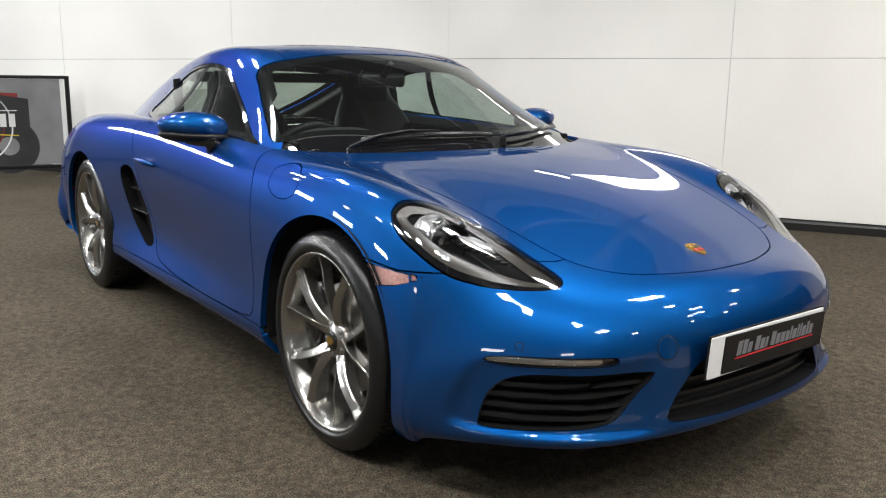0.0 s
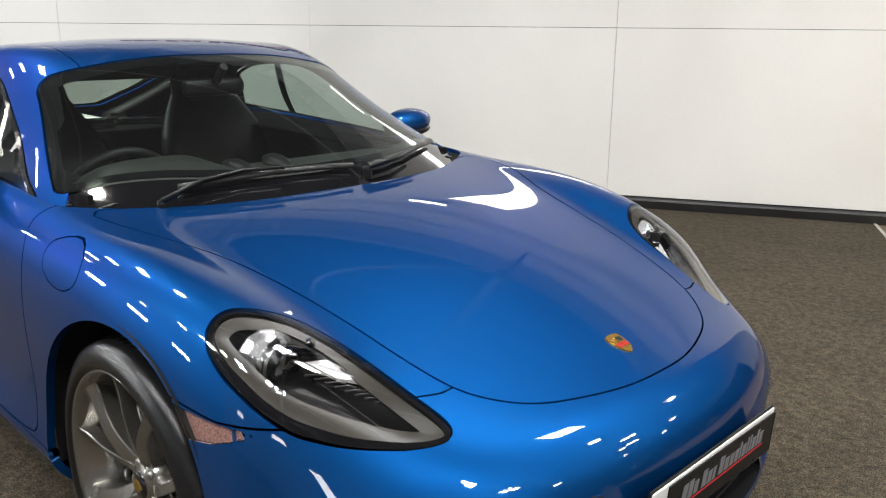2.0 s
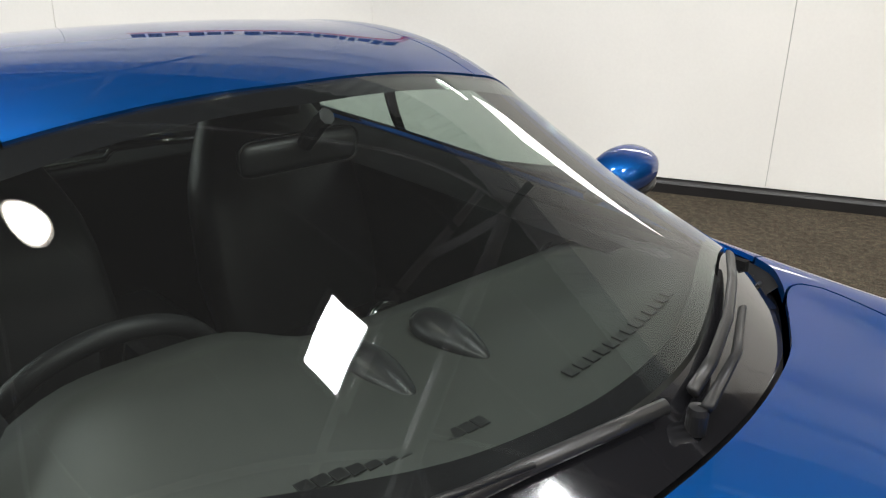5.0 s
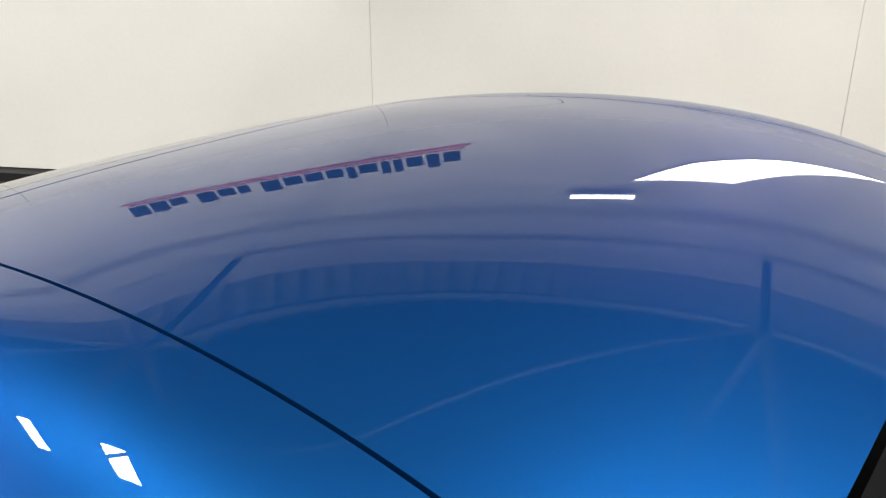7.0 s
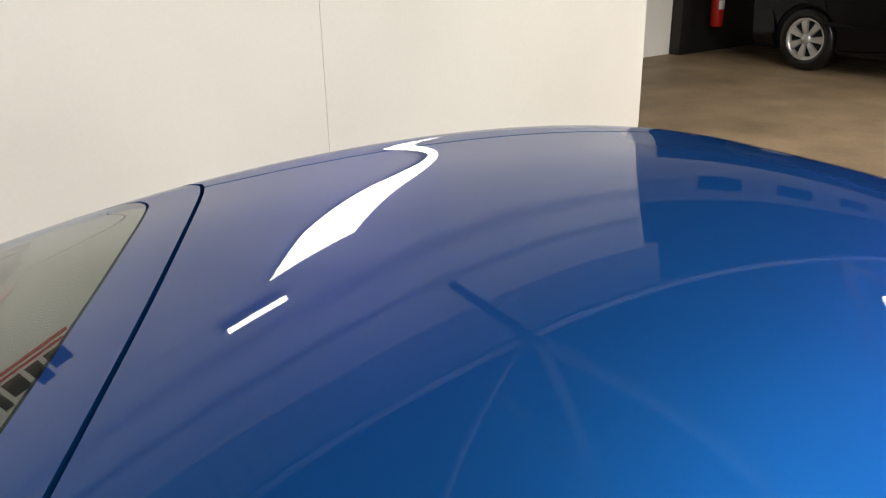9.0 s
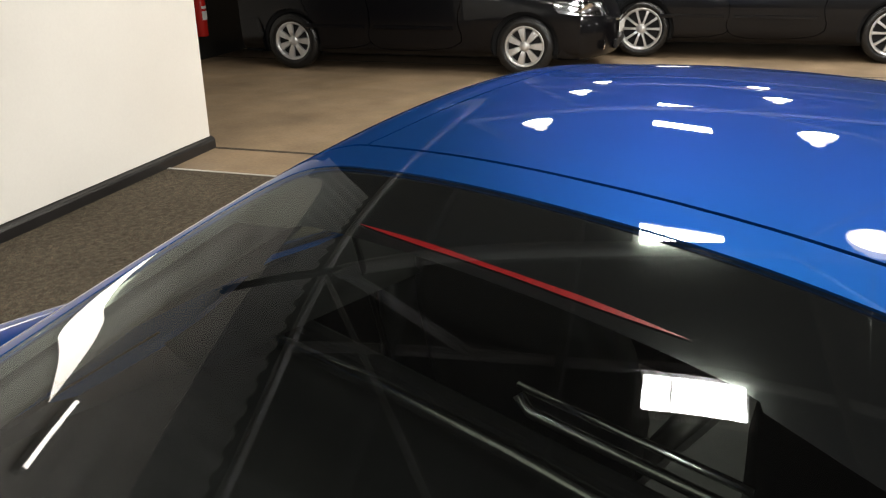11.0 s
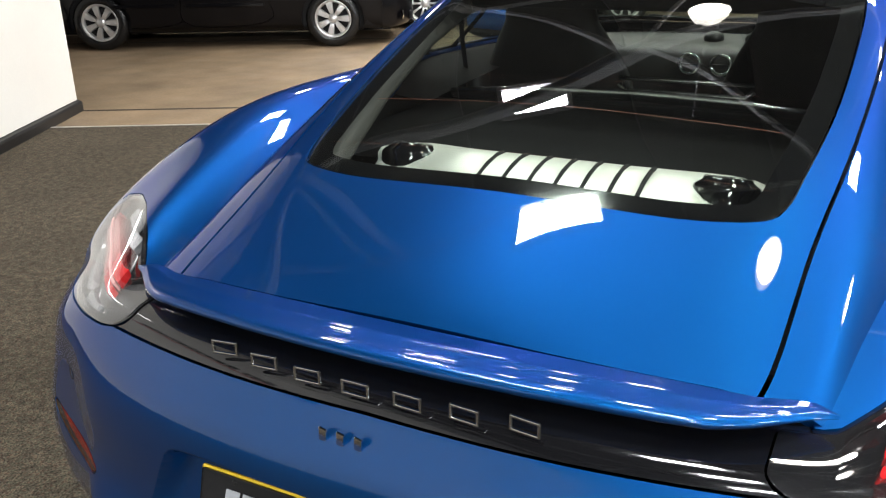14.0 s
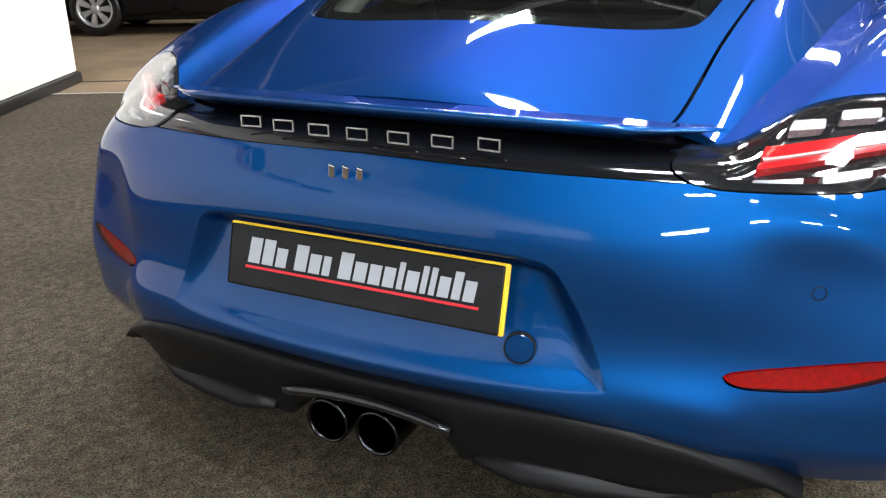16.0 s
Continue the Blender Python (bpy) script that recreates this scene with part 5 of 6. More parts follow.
# ---- door mirrors ----
for side in (1, -1):
    bm = bmesh.new()
    bmesh.ops.create_uvsphere(bm, u_segments=32, v_segments=20, radius=1)
    for q in bm.verts:
        x, y, z = q.co
        # flat towards the tail, pointed outwards, domed above
        xx = .085 * (x if x > 0 else x * .45)
        yy = .128 * (abs(y) ** .85) * (1 if y > 0 else -1)
        zz = (.062 if z > 0 else .050) * (abs(z) ** .8) * (1 if z > 0 else -1) * (1 - .18 * max(y, 0))
        q.co = Vector((.315 + xx - .028 * (y * .5 + .5), side * (.858 + yy), .925 + zz * .92 + .008 * y))
    top = part("door_mirror", bm, PAINT, car, "blue door mirror with a black lower shell", smooth=True)
    bm = bmesh.new()
    bmesh.ops.create_uvsphere(bm, u_segments=32, v_segments=20, radius=1)
    for q in bm.verts:
        x, y, z = q.co
        q.co = Vector((.313 + .0865 * (x if x > 0 else x * .45) - .028 * (y * .5 + .5), side * (.856 + .128 * (abs(y) ** .85) * (1 if y > 0 else -1)), .893 + .028 * min(z, .45) + .008 * y))
    part("lower_shell", bm, BLACK_TRIM, top, "black lower shell", smooth=True)
    bm = bmesh.new()
    tube(bm, [(.36, side * .800, .850), (.375, side * .815, .862), (.365, side * .83, .876), (.34, side * .86, .885), (.32, side * .89, .890)], .024, 10, flat=.55, taper=[1.5, 1.1, 1, 1.2, 1.1])
    part("mirror_arm", bm, BLACK_GLOSS, top, smooth=True)
    bm = bmesh.new()
    vs = bmesh.ops.create_circle(bm, cap_ends=True, segments=32, radius=1)["verts"]
    for q in vs:
        q.co = Vector((.2755 - .006 * q.co.x, side * (.855 + .108 * q.co.x), .925 + .043 * q.co.y + .008 * q.co.x))
    part("mirror_glass", bm, MIRROR_FACE, top, "mirror glass")

# door handles
for side in (1, -1):
    bm = bmesh.new()
    tube(bm, [(-.42, side * .858, .742), (-.37, side * .872, .748), (-.28, side * .874, .745), (-.20, side * .857, .738)], .011, 10, flat=1.25, taper=[.7, 1, 1, .6])
    part("door_handle", bm, PAINT, doors[0 if side > 0 else 1], "blue bar door handle", smooth=True)

# ---- diffuser and exhaust ----
rows = []
for i in range(81):
    y = -.70 + 1.40 * i / 80
    a = abs(y)
    xo = -2.172 + .20 * a * a + .45 * max(0, a - .45) ** 1.6
    end = max(0.0, (a - .50) / .20)
    arch = max(0.0, 1 - (a / .175) ** 4) if a < .175 else 0.0
    zt = float(np.interp(a, DIFF_Y, DIFF_TOP)) + .003
    zb = min(.215 + .070 * arch + .03 * end ** 2, zt - .03)
    prof = [(xo + .03, zt + .006), (xo - .004, zt - .001), (xo - .012, zt - .010), (xo - .006, zt - .3 * (zt - zb)), (xo + .008, zt - .58 * (zt - zb)), (xo + .012, zt - .75 * (zt - zb)), (xo + .016, zb + .010), (xo + .030, zb), (xo + .16, zb - .006), (xo + .30, zb - .008)]
    rows.append([(x, y, z) for x, z in prof])
m_ = len(rows[0])
v = [p for r in rows for p in r]
f = [(i * m_ + k, (i + 1) * m_ + k, (i + 1) * m_ + k + 1, i * m_ + k + 1) for i in range(80) for k in range(m_ - 1)]
diffuser = mesh_object("rear_diffuser", v, f, BLACK_SATIN, car, "matt black rear diffuser", smooth=True)
for side in (1, -1):
    # long raised blade on each side and an end cap
    bm = bmesh.new()
    tube(bm, [(-2.152, side * .20, .238), (-2.150, side * .28, .232), (-2.130, side * .38, .226), (-2.100, side * .48, .220), (-2.06, side * .57, .216)], .022, 12, flat=.6, taper=[.5, 1, 1, .9, .4])
    part("blade", bm, BLACK_SATIN, diffuser, smooth=True)
    bm = bmesh.new()
    lathe(bm, [(.001, .0), (.008, .001), (.0105, -.004)], 16, Matrix.Translation((-2.166 + .20 * .04, side * .25, .318)) @ Matrix.Rotation(radians(-90), 4, "Y"))
    part("parking_sensor", bm, BLACK_GLOSS, diffuser)
# arch lip over the pipes
bm = bmesh.new()
tube(bm, [(-2.168, y, .302 - .9 * abs(y) ** 2.2) for y in np.linspace(-.165, .165, 15)], .010, 10)
part("arch_lip", bm, BLACK_GLOSS, diffuser, smooth=True)
DARK_CHROME = material("dark_chrome", (.045, .045, .048), rough=.2, metal=1.0, fine=.05)
for side in (1, -1):
    bm = bmesh.new()
    lathe(bm, [(.036, -.16), (.036, -.004), (.0375, .001), (.0405, .003), (.043, .0), (.0435, -.006), (.0435, -.20)], 40, Matrix.Translation((-2.176, side * .050 + .022, .248)) @ Matrix.Rotation(radians(-90), 4, "Y"))
    pipe = part("exhaust_pipe", bm, DARK_CHROME, car, "round dark chrome exhaust tip", smooth=True)
    bm = bmesh.new()
    lathe(bm, [(.001, -.15), (.041, -.15)], 32, Matrix.Translation((-2.176, side * .050 + .022, .248)) @ Matrix.Rotation(radians(-90), 4, "Y"))
    part("pipe_inside", bm, BLACK_HOLE, pipe)

# ---- wipers and scuttle ----
def screen_point(x, y, lift=.012):
    p, n = on_body(x, y, TOP)
    return p + n.normalized() * lift


for pts, arm in ((((.838, -.455), (.862, -.33), (.888, -.17), (.908, -.04), (.918, .065)), ((.872, -.520), (.858, -.40), (.866, -.28), (.894, -.165))),
                 (((.918, .128), (.895, .22), (.850, .345), (.790, .47), (.733, .570)), ((.945, .10), (.905, .25), (.850, .37)))):
    bm = bmesh.new()
    tube(bm, [screen_point(x, y, .014) for x, y in pts], .0065, 8, flat=1.6)
    blade = part("wiper", bm, RUBBER_SHINY, car, "black windscreen wiper resting at the foot of the glass", smooth=True)
    bm = bmesh.new()
    tube(bm, [screen_point(x, y, .030) for x, y in arm], .008, 8, flat=.7, taper=[1.4, 1.1, .9, .7][:len(arm)])
    part("wiper_arm", bm, BLACK_TRIM, blade, smooth=True)
    bm = bmesh.new()
    lathe(bm, [(.001, .018), (.012, .016), (.014, .008), (.014, -.02)], 20, Matrix.Translation(screen_point(*arm[0], .010)))
    part("wiper_pivot", bm, BLACK_TRIM, blade)
# ---- cabin ----
bm = bmesh.new()
box(bm, (-1.85, -.56, .20), (.80, .56, .24), 0)
part("cabin_floor", bm, CABIN_DARK, car)
for y in (-.655, .640):
    bm = bmesh.new()
    box(bm, (-.95, y, .20), (.74, y + .015, .885), 0)
    part("cabin_side", bm, CABIN_DARK, car)
for side in (1, -1):
    bm = bmesh.new()
    q = [bm.verts.new(p) for p in ((-.95, side * .63, .30), (-.95, side * .63, .90), (-1.25, side * .565, .87), (-1.60, side * .50, .80), (-1.86, side * .45, .72), (-1.86, side * .45, .30))]
    bm.faces.new(q)
    part("boot_side", bm, CABIN_DARK, car)
bm = bmesh.new()
box(bm, (.78, -.60, .20), (.80, .60, .83), 0)
part("firewall", bm, CABIN_DARK, car)
# rear bulkhead, boot floor and side trims
bm = bmesh.new()
box(bm, (-.74, -.62, .25), (-.70, .62, .86), .01)
part("bulkhead", bm, CABIN_DARK, car)
bm = bmesh.new()
box(bm, (-1.30, -.60, .80), (-.74, .60, .835), .01)
box(bm, (-1.88, -.55, .735), (-1.30, .55, .765), .01)
part("boot_floor", bm, CABIN_DARK, car, "black carpeted boot floor")
for side in (1, -1):
    bm = bmesh.new()
    tube(bm, [(-.78, side * .50, 1.10), (-1.0, side * .505, 1.04), (-1.25, side * .49, .955), (-1.5, side * .45, .865), (-1.62, side * .42, .825)], .035, 10, flat=.6)
    part("hatch_trim", bm, material("light_trim", (.055, .055, .050), rough=.6, vary=.08), car, smooth=True)
# silver bar behind the seats and hoop
bm = bmesh.new()
tube(bm, [(-.80, -.52, .862), (-.80, -.25, .884), (-.80, 0, .890), (-.80, .25, .884), (-.80, .52, .862)], .012, 10, flat=1.6)
part("shelf_bar", bm, SATIN, car, "slim satin shelf bar", smooth=True)
bm = bmesh.new()
tube(bm, [(-.70, -.26, .90), (-.70, -.24, .88), (-.70, .06, .88), (-.70, .08, .90)], .009, 8)
tube(bm, [(-.70, -.26, .915), (-.70, .08, .915)], .006, 8)
part("cover_rail", bm, SATIN, car, smooth=True)
# engine cover: silver bridge with seven slots between two filler caps
rows = []
for i in range(61):
    y = -.405 + .81 * i / 60
    a = abs(y)
    k = min(1, max(0, (a - .15) / .17))
    k = k * k * (3 - 2 * k)
    mid, half = -1.441 + (-1.347 + 1.441) * k, .076 + (.090 - .076) * k
    if a > .327:
        half = max(.006, math.sqrt(max(0.0, 1 - ((a - .327) / .080) ** 2)) * .086)
    xf, xb = mid + half, mid - half - .012 * (1 - k)
    zf, zb = .866 - .028 * k, .850 - .034 * k
    y += .030
    rows.append([(xf + .003, y, zf - .012), (xf, y, zf - .003), (xf - .008, y, zf + .003), ((xf * .65 + xb * .35), y, zf + .006 - .004 * k), ((xf * .3 + xb * .7), y, (zf + zb) / 2 + .004), (xb + .012, y, zb), (xb, y, zb - .006), (xb - .002, y, zb - .014)])
m_ = len(rows[0])
v = [p for r in rows for p in r]
f = [(i * m_ + k, (i + 1) * m_ + k, (i + 1) * m_ + k + 1, i * m_ + k + 1) for i in range(60) for k in range(m_ - 1)]
bridge = mesh_object("engine_cover", v, f, SILVER, car, "silver bridge with dark slots between two filler caps", smooth=True)
for k in range(7):
    y = .127 - .0503 * k
    bm = bmesh.new()
    tube(bm, [(-1.378, y, .8700), (-1.405, y, .8725), (-1.455, y, .8675), (-1.510, y, .8520)], .0045, 6)
    part("slot", bm, BLACK_HOLE, bridge)
for side in (1, -1):
    bm = bmesh.new()
    lathe(bm, [(.001, .022), (.034, .022), (.037, .026), (.042, .026), (.045, .020), (.058, .012), (.064, .004), (.064, -.05)], 40, Matrix.Translation((-1.336, .030 + side * .330, .828)) @ Matrix.Rotation(.28, 4, "Y") @ Matrix.Scale(1.03, 4))
    cap = part("filler_cap", bm, BLACK_GLOSS, bridge, "round black filler cap", smooth=True)
    bm = bmesh.new()
    lathe(bm, [(.037, .0265), (.0395, .028), (.042, .0265)], 40, Matrix.Translation((-1.336, .030 + side * .330, .828)) @ Matrix.Rotation(.28, 4, "Y") @ Matrix.Scale(1.03, 4))
    part("cap_ring", bm, SATIN, cap, smooth=True)
# brake light strip under the roof edge, on a black band
st = glass_rear.clip(np.maximum(np.abs(glass_rear.v[:, 0] + .842 + .10 * glass_rear.v[:, 1] ** 2) - .0045, np.abs(glass_rear.v[:, 1]) - .31)).moved(-.0045)
st.build("brake_light", material("dark_red_lamp", (.20, .006, .009), rough=.2, fine=.2, fine_scale=200), tailgate, "narrow red high brake light", rim=0)
# padded member across the roof behind the seats
bm = bmesh.new()
box(bm, (-.74, -.50, 1.088), (-.52, .50, 1.135), .018)
part("roof_crossmember", bm, CABIN_DARK, car, "black padded member across the roof", smooth=True)

# seats
def seat(y, name="car_seat"):
    bm = bmesh.new()
    box(bm, (-.36, y - .25, .34), (.16, y + .25, .50), .05, seg=3)
    base = part(name, bm, LEATHER, car, "black leather sports seat with a built-in headrest", smooth=True)
    # backrest: a padded shell that narrows to the headrest
    bm = bmesh.new()
    secs = []
    for t in np.linspace(0, 1, 13):
        z = .46 + .68 * t
        xx = -.30 - .20 * t + .02 * math.sin(3 * t)
        w = np.interp(t, [0, .25, .55, .72, .82, .93, 1], [.22, .25, .235, .19, .145, .135, .09])
        d = np.interp(t, [0, .5, .75, 1], [.085, .075, .055, .03])
        bol = np.interp(t, [0, .3, .65, .8, 1], [.03, .045, .03, .0, 0])
        ring = []
        for q in range(20):
            a = 2 * math.pi * q / 20
            cy, cx = math.sin(a), math.cos(a)
            yy = w * (abs(cy) ** .6) * (1 if cy > 0 else -1)
            px = d * (abs(cx) ** .7) * (1 if cx > 0 else -1)
            if px > 0:
                px += bol * (abs(yy) / w) ** 3
            ring.append(bm.verts.new((xx + px, y + yy, z)))
        secs.append(ring)
    for a, b in zip(secs, secs[1:]):
        for q in range(20):
            bm.faces.new((a[q], a[(q + 1) % 20], b[(q + 1) % 20], b[q]))
    bm.faces.new(secs[-1])
    part("backrest", bm, LEATHER, base, smooth=True)
    bm = bmesh.new()
    box(bm, (-.43, y - .10, .955), (-.395, y + .10, 1.075), .016, seg=3)
    part("headrest_pad", bm, LEATHER, base, smooth=True)
    for sg in (1, -1):
        bm = bmesh.new()
        tube(bm, [(.12, y + sg * .22, .50), (-.10, y + sg * .235, .53), (-.27, y + sg * .225, .50)], .04, 10, taper=[.6, 1, .8])
        part("bolster", bm, LEATHER, base, smooth=True)
    return base


seat(-.36)
seat(.36)

# dashboard
rows = []
for i in range(49):
    y = -.64 + 1.28 * i / 48
    pod = math.exp(-((y + .34) / .20) ** 4)
    xf = .885 - .42 * y * y
    prof = [(xf, .838), (xf - .05, .860), (xf - .12, .866 + .012 * pod), (.55, .868 + .040 * pod), (.46, .864 + .056 * pod), (.39 - .02 * pod, .845 + .056 * pod), (.37 - .02 * pod, .815 + .03 * pod), (.36, .76), (.39, .66), (.42, .55), (.40, .45)]
    rows.append([(x, y, z) for x, z in prof])
m_ = len(rows[0])
v = [p for r in rows for p in r]
f = [(i * m_ + k, i * m_ + k + 1, (i + 1) * m_ + k + 1, (i + 1) * m_ + k) for i in range(48) for k in range(m_ - 1)]
dash = mesh_object("dashboard", v, f, DASH, car, "black dashboard with an instrument hood", smooth=True)
for y, x in ((.045, .570), (-.108, .580)):
    m = Matrix.Translation((x, y, .872)) @ Matrix.Rotation(.10, 4, "Y")
    bm = bmesh.new()
    bmesh.ops.create_uvsphere(bm, u_segments=24, v_segments=14, radius=1)
    for q in bm.verts:
        q.co = Vector((q.co.x * .080, q.co.y * (.036 - .012 * q.co.x), q.co.z * (.026 - .008 * q.co.x)))
    bmesh.ops.transform(bm, matrix=m, verts=bm.verts)
    hood = part("vent_hood", bm, BLACK_TRIM, dash, "rounded black hood of the centre air vent", smooth=True)
    for k in range(6):
        bm = bmesh.new()
        tube(bm, [m @ Vector((-.062 + .016 * k, .026 * sn, .0185 - .009 * abs(sn) ** 2)) for sn in (-1, -.5, 0, .5, 1)], .0022, 6)
        part("vent_slat", bm, DASH, hood, smooth=True)
# slotted demister grille at the foot of the screen
for k in range(26):
    y = (-.33 + .245 * k / 12) if k < 13 else (.10 + .34 * (k - 13) / 12)
    bm = bmesh.new()
    box(bm, (-.010, -.009, -.002), (.010, .009, .0006), .0004, Matrix.Translation((.757 - .30 * y * y, y, .8690 + .010 * math.exp(-((y + .36) / .17) ** 4))))
    part("demister_slot", bm, BLACK_TRIM, dash)
# round vents that face the seats
for y in (-.02, .095, .56, -.58):
    bm = bmesh.new()
    lathe(bm, [(.030, -.004), (.036, .004), (.040, .003), (.041, -.01)], 28, Matrix.Translation((.352, y, .80)) @ Matrix.Rotation(radians(-90), 4, "Y"))
    vent = part("air_vent", bm, CHROME, dash, "round air vent with a bright ring", smooth=True)
    bm = bmesh.new()
    box(bm, (-.004, -.03, -.003), (.004, .03, .003), .001, Matrix.Translation((.350, y, .80)))
    part("vent_blade", bm, BLACK_TRIM, vent)
# steering wheel
m = Matrix.Translation((.25, -.36, .755)) @ Matrix.Rotation(radians(-66), 4, "Y")
bm = bmesh.new()
tube(bm, [m @ Vector((.183 * math.cos(2 * math.pi * k / 40), .183 * math.sin(2 * math.pi * k / 40), 0)) for k in range(40)], .0165, 12, closed=True)
sw = part("steering_wheel", bm, LEATHER, car, "black leather steering wheel with three spokes", smooth=True)
bm = bmesh.new()
lathe(bm, [(.001, .035), (.05, .033), (.066, .018), (.068, -.03)], 32, m)
part("wheel_boss", bm, LEATHER, sw, smooth=True)
for a in (0, 180, -90):
    bm = bmesh.new()
    box(bm, (.05, -.018, -.006), (.178, .018, .008), .006, m @ Matrix.Rotation(radians(a + 90), 4, "Z"))
    part("wheel_spoke", bm, SATIN, sw)
for sg in (1, -1):
    bm = bmesh.new()
    tube(bm, [(.30, -.36 + sg * .04, .76), (.295, -.36 + sg * .17, .77 + .012 * sg)], .009, 8)
    part("column_stalk", bm, BLACK_TRIM, sw)
# inner mirror and centre console
bm = bmesh.new()
box(bm, (.245, -.115, 1.075), (.275, .115, 1.135), .022, seg=4)
im = part("inner_mirror", bm, BLACK_TRIM, car, "black rear-view mirror", smooth=True)
bm = bmesh.new()
tube(bm, [(.275, 0, 1.12), (.32, 0, 1.165), (.335, 0, 1.175)], .014, 8)
part("mirror_stem", bm, BLACK_TRIM, im)
bm = bmesh.new()
box(bm, (-.60, -.10, .24), (.42, .10, .56), .03)
part("centre_console", bm, LEATHER, car)
bm = bmesh.new()
tube(bm, [(.05, -.0, .56), (.055, 0, .62), (.06, 0, .655)], .012, 8, taper=[.7, .8, 1.6])
part("gear_lever", bm, SATIN, car)
for side in (1, -1):
    bm = bmesh.new()
    box(bm, (-.50, side * .60 - .03, .40), (.62, side * .60 + .03, .875), .03, seg=3)
    part("door_trim", bm, LEATHER, car, smooth=True)
    bm = bmesh.new()
    tube(bm, [(-.58, side * .60, 1.10), (-.56, side * .605, .98), (-.52, side * .60, .80), (-.48, side * .56, .55)], .022, 6, flat=.2)
    part("seat_belt", bm, CABIN_DARK, car)

# ---- the hall ----
def slab(name, s0, s1, d0, d1, z0, z1, mat, label, category, bevel=0.0, parent=None, kind="structure"):
    bm = bmesh.new()
    box(bm, (s0, d0, z0), (s1, d1, z1), bevel)
    bmesh.ops.transform(bm, matrix=ROOM, verts=bm.verts)
    ob = part(name, bm, mat, parent)
    return tagged(ob, label, category, kind=kind) if parent is None else ob


EDGE = 3.08        # where the carpet ends
BLACK_WALL = material("black_wall_paint", (.010, .010, .010), rough=.5, vary=.25, vary_scale=2, bump=.2, bump_scale=30)
STRIP_METAL = material("aluminium_strip", (.62, .60, .56), rough=.4, metal=.5, vary=.1, vary_scale=6)
DARK_JOINT = material("joint_dirt", (.05, .04, .03), rough=.9, vary=.3, vary_scale=8)
slab("floor", -12, EDGE, -12, WALL + .3, -.02, 0.006, CARPET, "dark grey speckled carpet", "carpet")
slab("floor_concrete", -12, 26, -12, 16, -.12, 0, CONCRETE, "worn brown concrete floor", "floor")
slab("floor_strip", EDGE, EDGE + .022, -12, WALL, .0, .009, STRIP_METAL, "thin pale metal edge strip", "trim")
slab("floor_joint", 3.675, 3.71, -12, 12, -.01, .0035, DARK_JOINT, "dark joint across the concrete", "floor joint")
slab("floor_joint_b", 7.9, 7.93, -12, 12, -.01, .0035, DARK_JOINT, "dark joint across the concrete", "floor joint")

# display wall: boards on a frame, with fine joints
wall = slab("wall_north", -12, 3.665, WALL + .014, WALL + .15, .09, 3.50, BLACK_HOLE, "white boarded display wall on a black skirting", "wall")
rnd = random.Random(4)
joints = [3.672, 1.235, -1.19, -3.62, -6.05, -8.48, -10.9, -12]
for a, b in zip(joints, joints[1:]):
    for z0, z1 in ((.092, 1.309), (1.312, 2.53), (2.533, 3.50)):
        bm = bmesh.new()
        o = rnd.uniform(-.0015, .0015)
        box(bm, (b + .0012, WALL + o, z0), (a - .0012, WALL + .018, z1), .0012, seg=1)
        bmesh.ops.transform(bm, matrix=ROOM, verts=bm.verts)
        part("board", bm, WALL_PAINT, wall)
bm = bmesh.new()
box(bm, (3.665, WALL + .001, .092), (3.675, WALL + .15, 3.50), .001)
bmesh.ops.transform(bm, matrix=ROOM, verts=bm.verts)
part("end_board", bm, WALL_PAINT, wall)
# skirting with a sloping top
bm = bmesh.new()
prof = [(WALL - .026, 0), (WALL - .026, .062), (WALL - .018, .078), (WALL + .012, .091), (WALL + .10, .091), (WALL + .15, .08), (WALL + .176, .062), (WALL + .176, 0)]
ends = [[bm.verts.new((s, d, z)) for d, z in prof] for s in (-12, 3.70)]
for k in range(len(prof)):
    j = (k + 1) % len(prof)
    bm.faces.new((ends[0][k], ends[0][j], ends[1][j], ends[1][k]))
bm.faces.new(ends[1])
bmesh.ops.recalc_face_normals(bm, faces=bm.faces[:])
bmesh.ops.transform(bm, matrix=ROOM, verts=bm.verts)
tagged(part("baseboard", bm, SKIRT, None), "black painted skirting along the display wall", "skirting", kind="structure")
# lettering on the wall, as plain bars over a red line
sign_base = slab("wall_sign", -3.04, -.70, WALL - .006, WALL - .002, 1.925, 1.95, PLATE_RED, "black bars over a thin red line on white boards", "sign", kind="")
lettering(ROOM @ Matrix.Translation((-1.87, WALL - .004, 2.005)) @ Matrix.Rotation(radians(90), 4, "X"), sign_base, PLATE_BLACK, PLATE_RED, 2.26, .18)
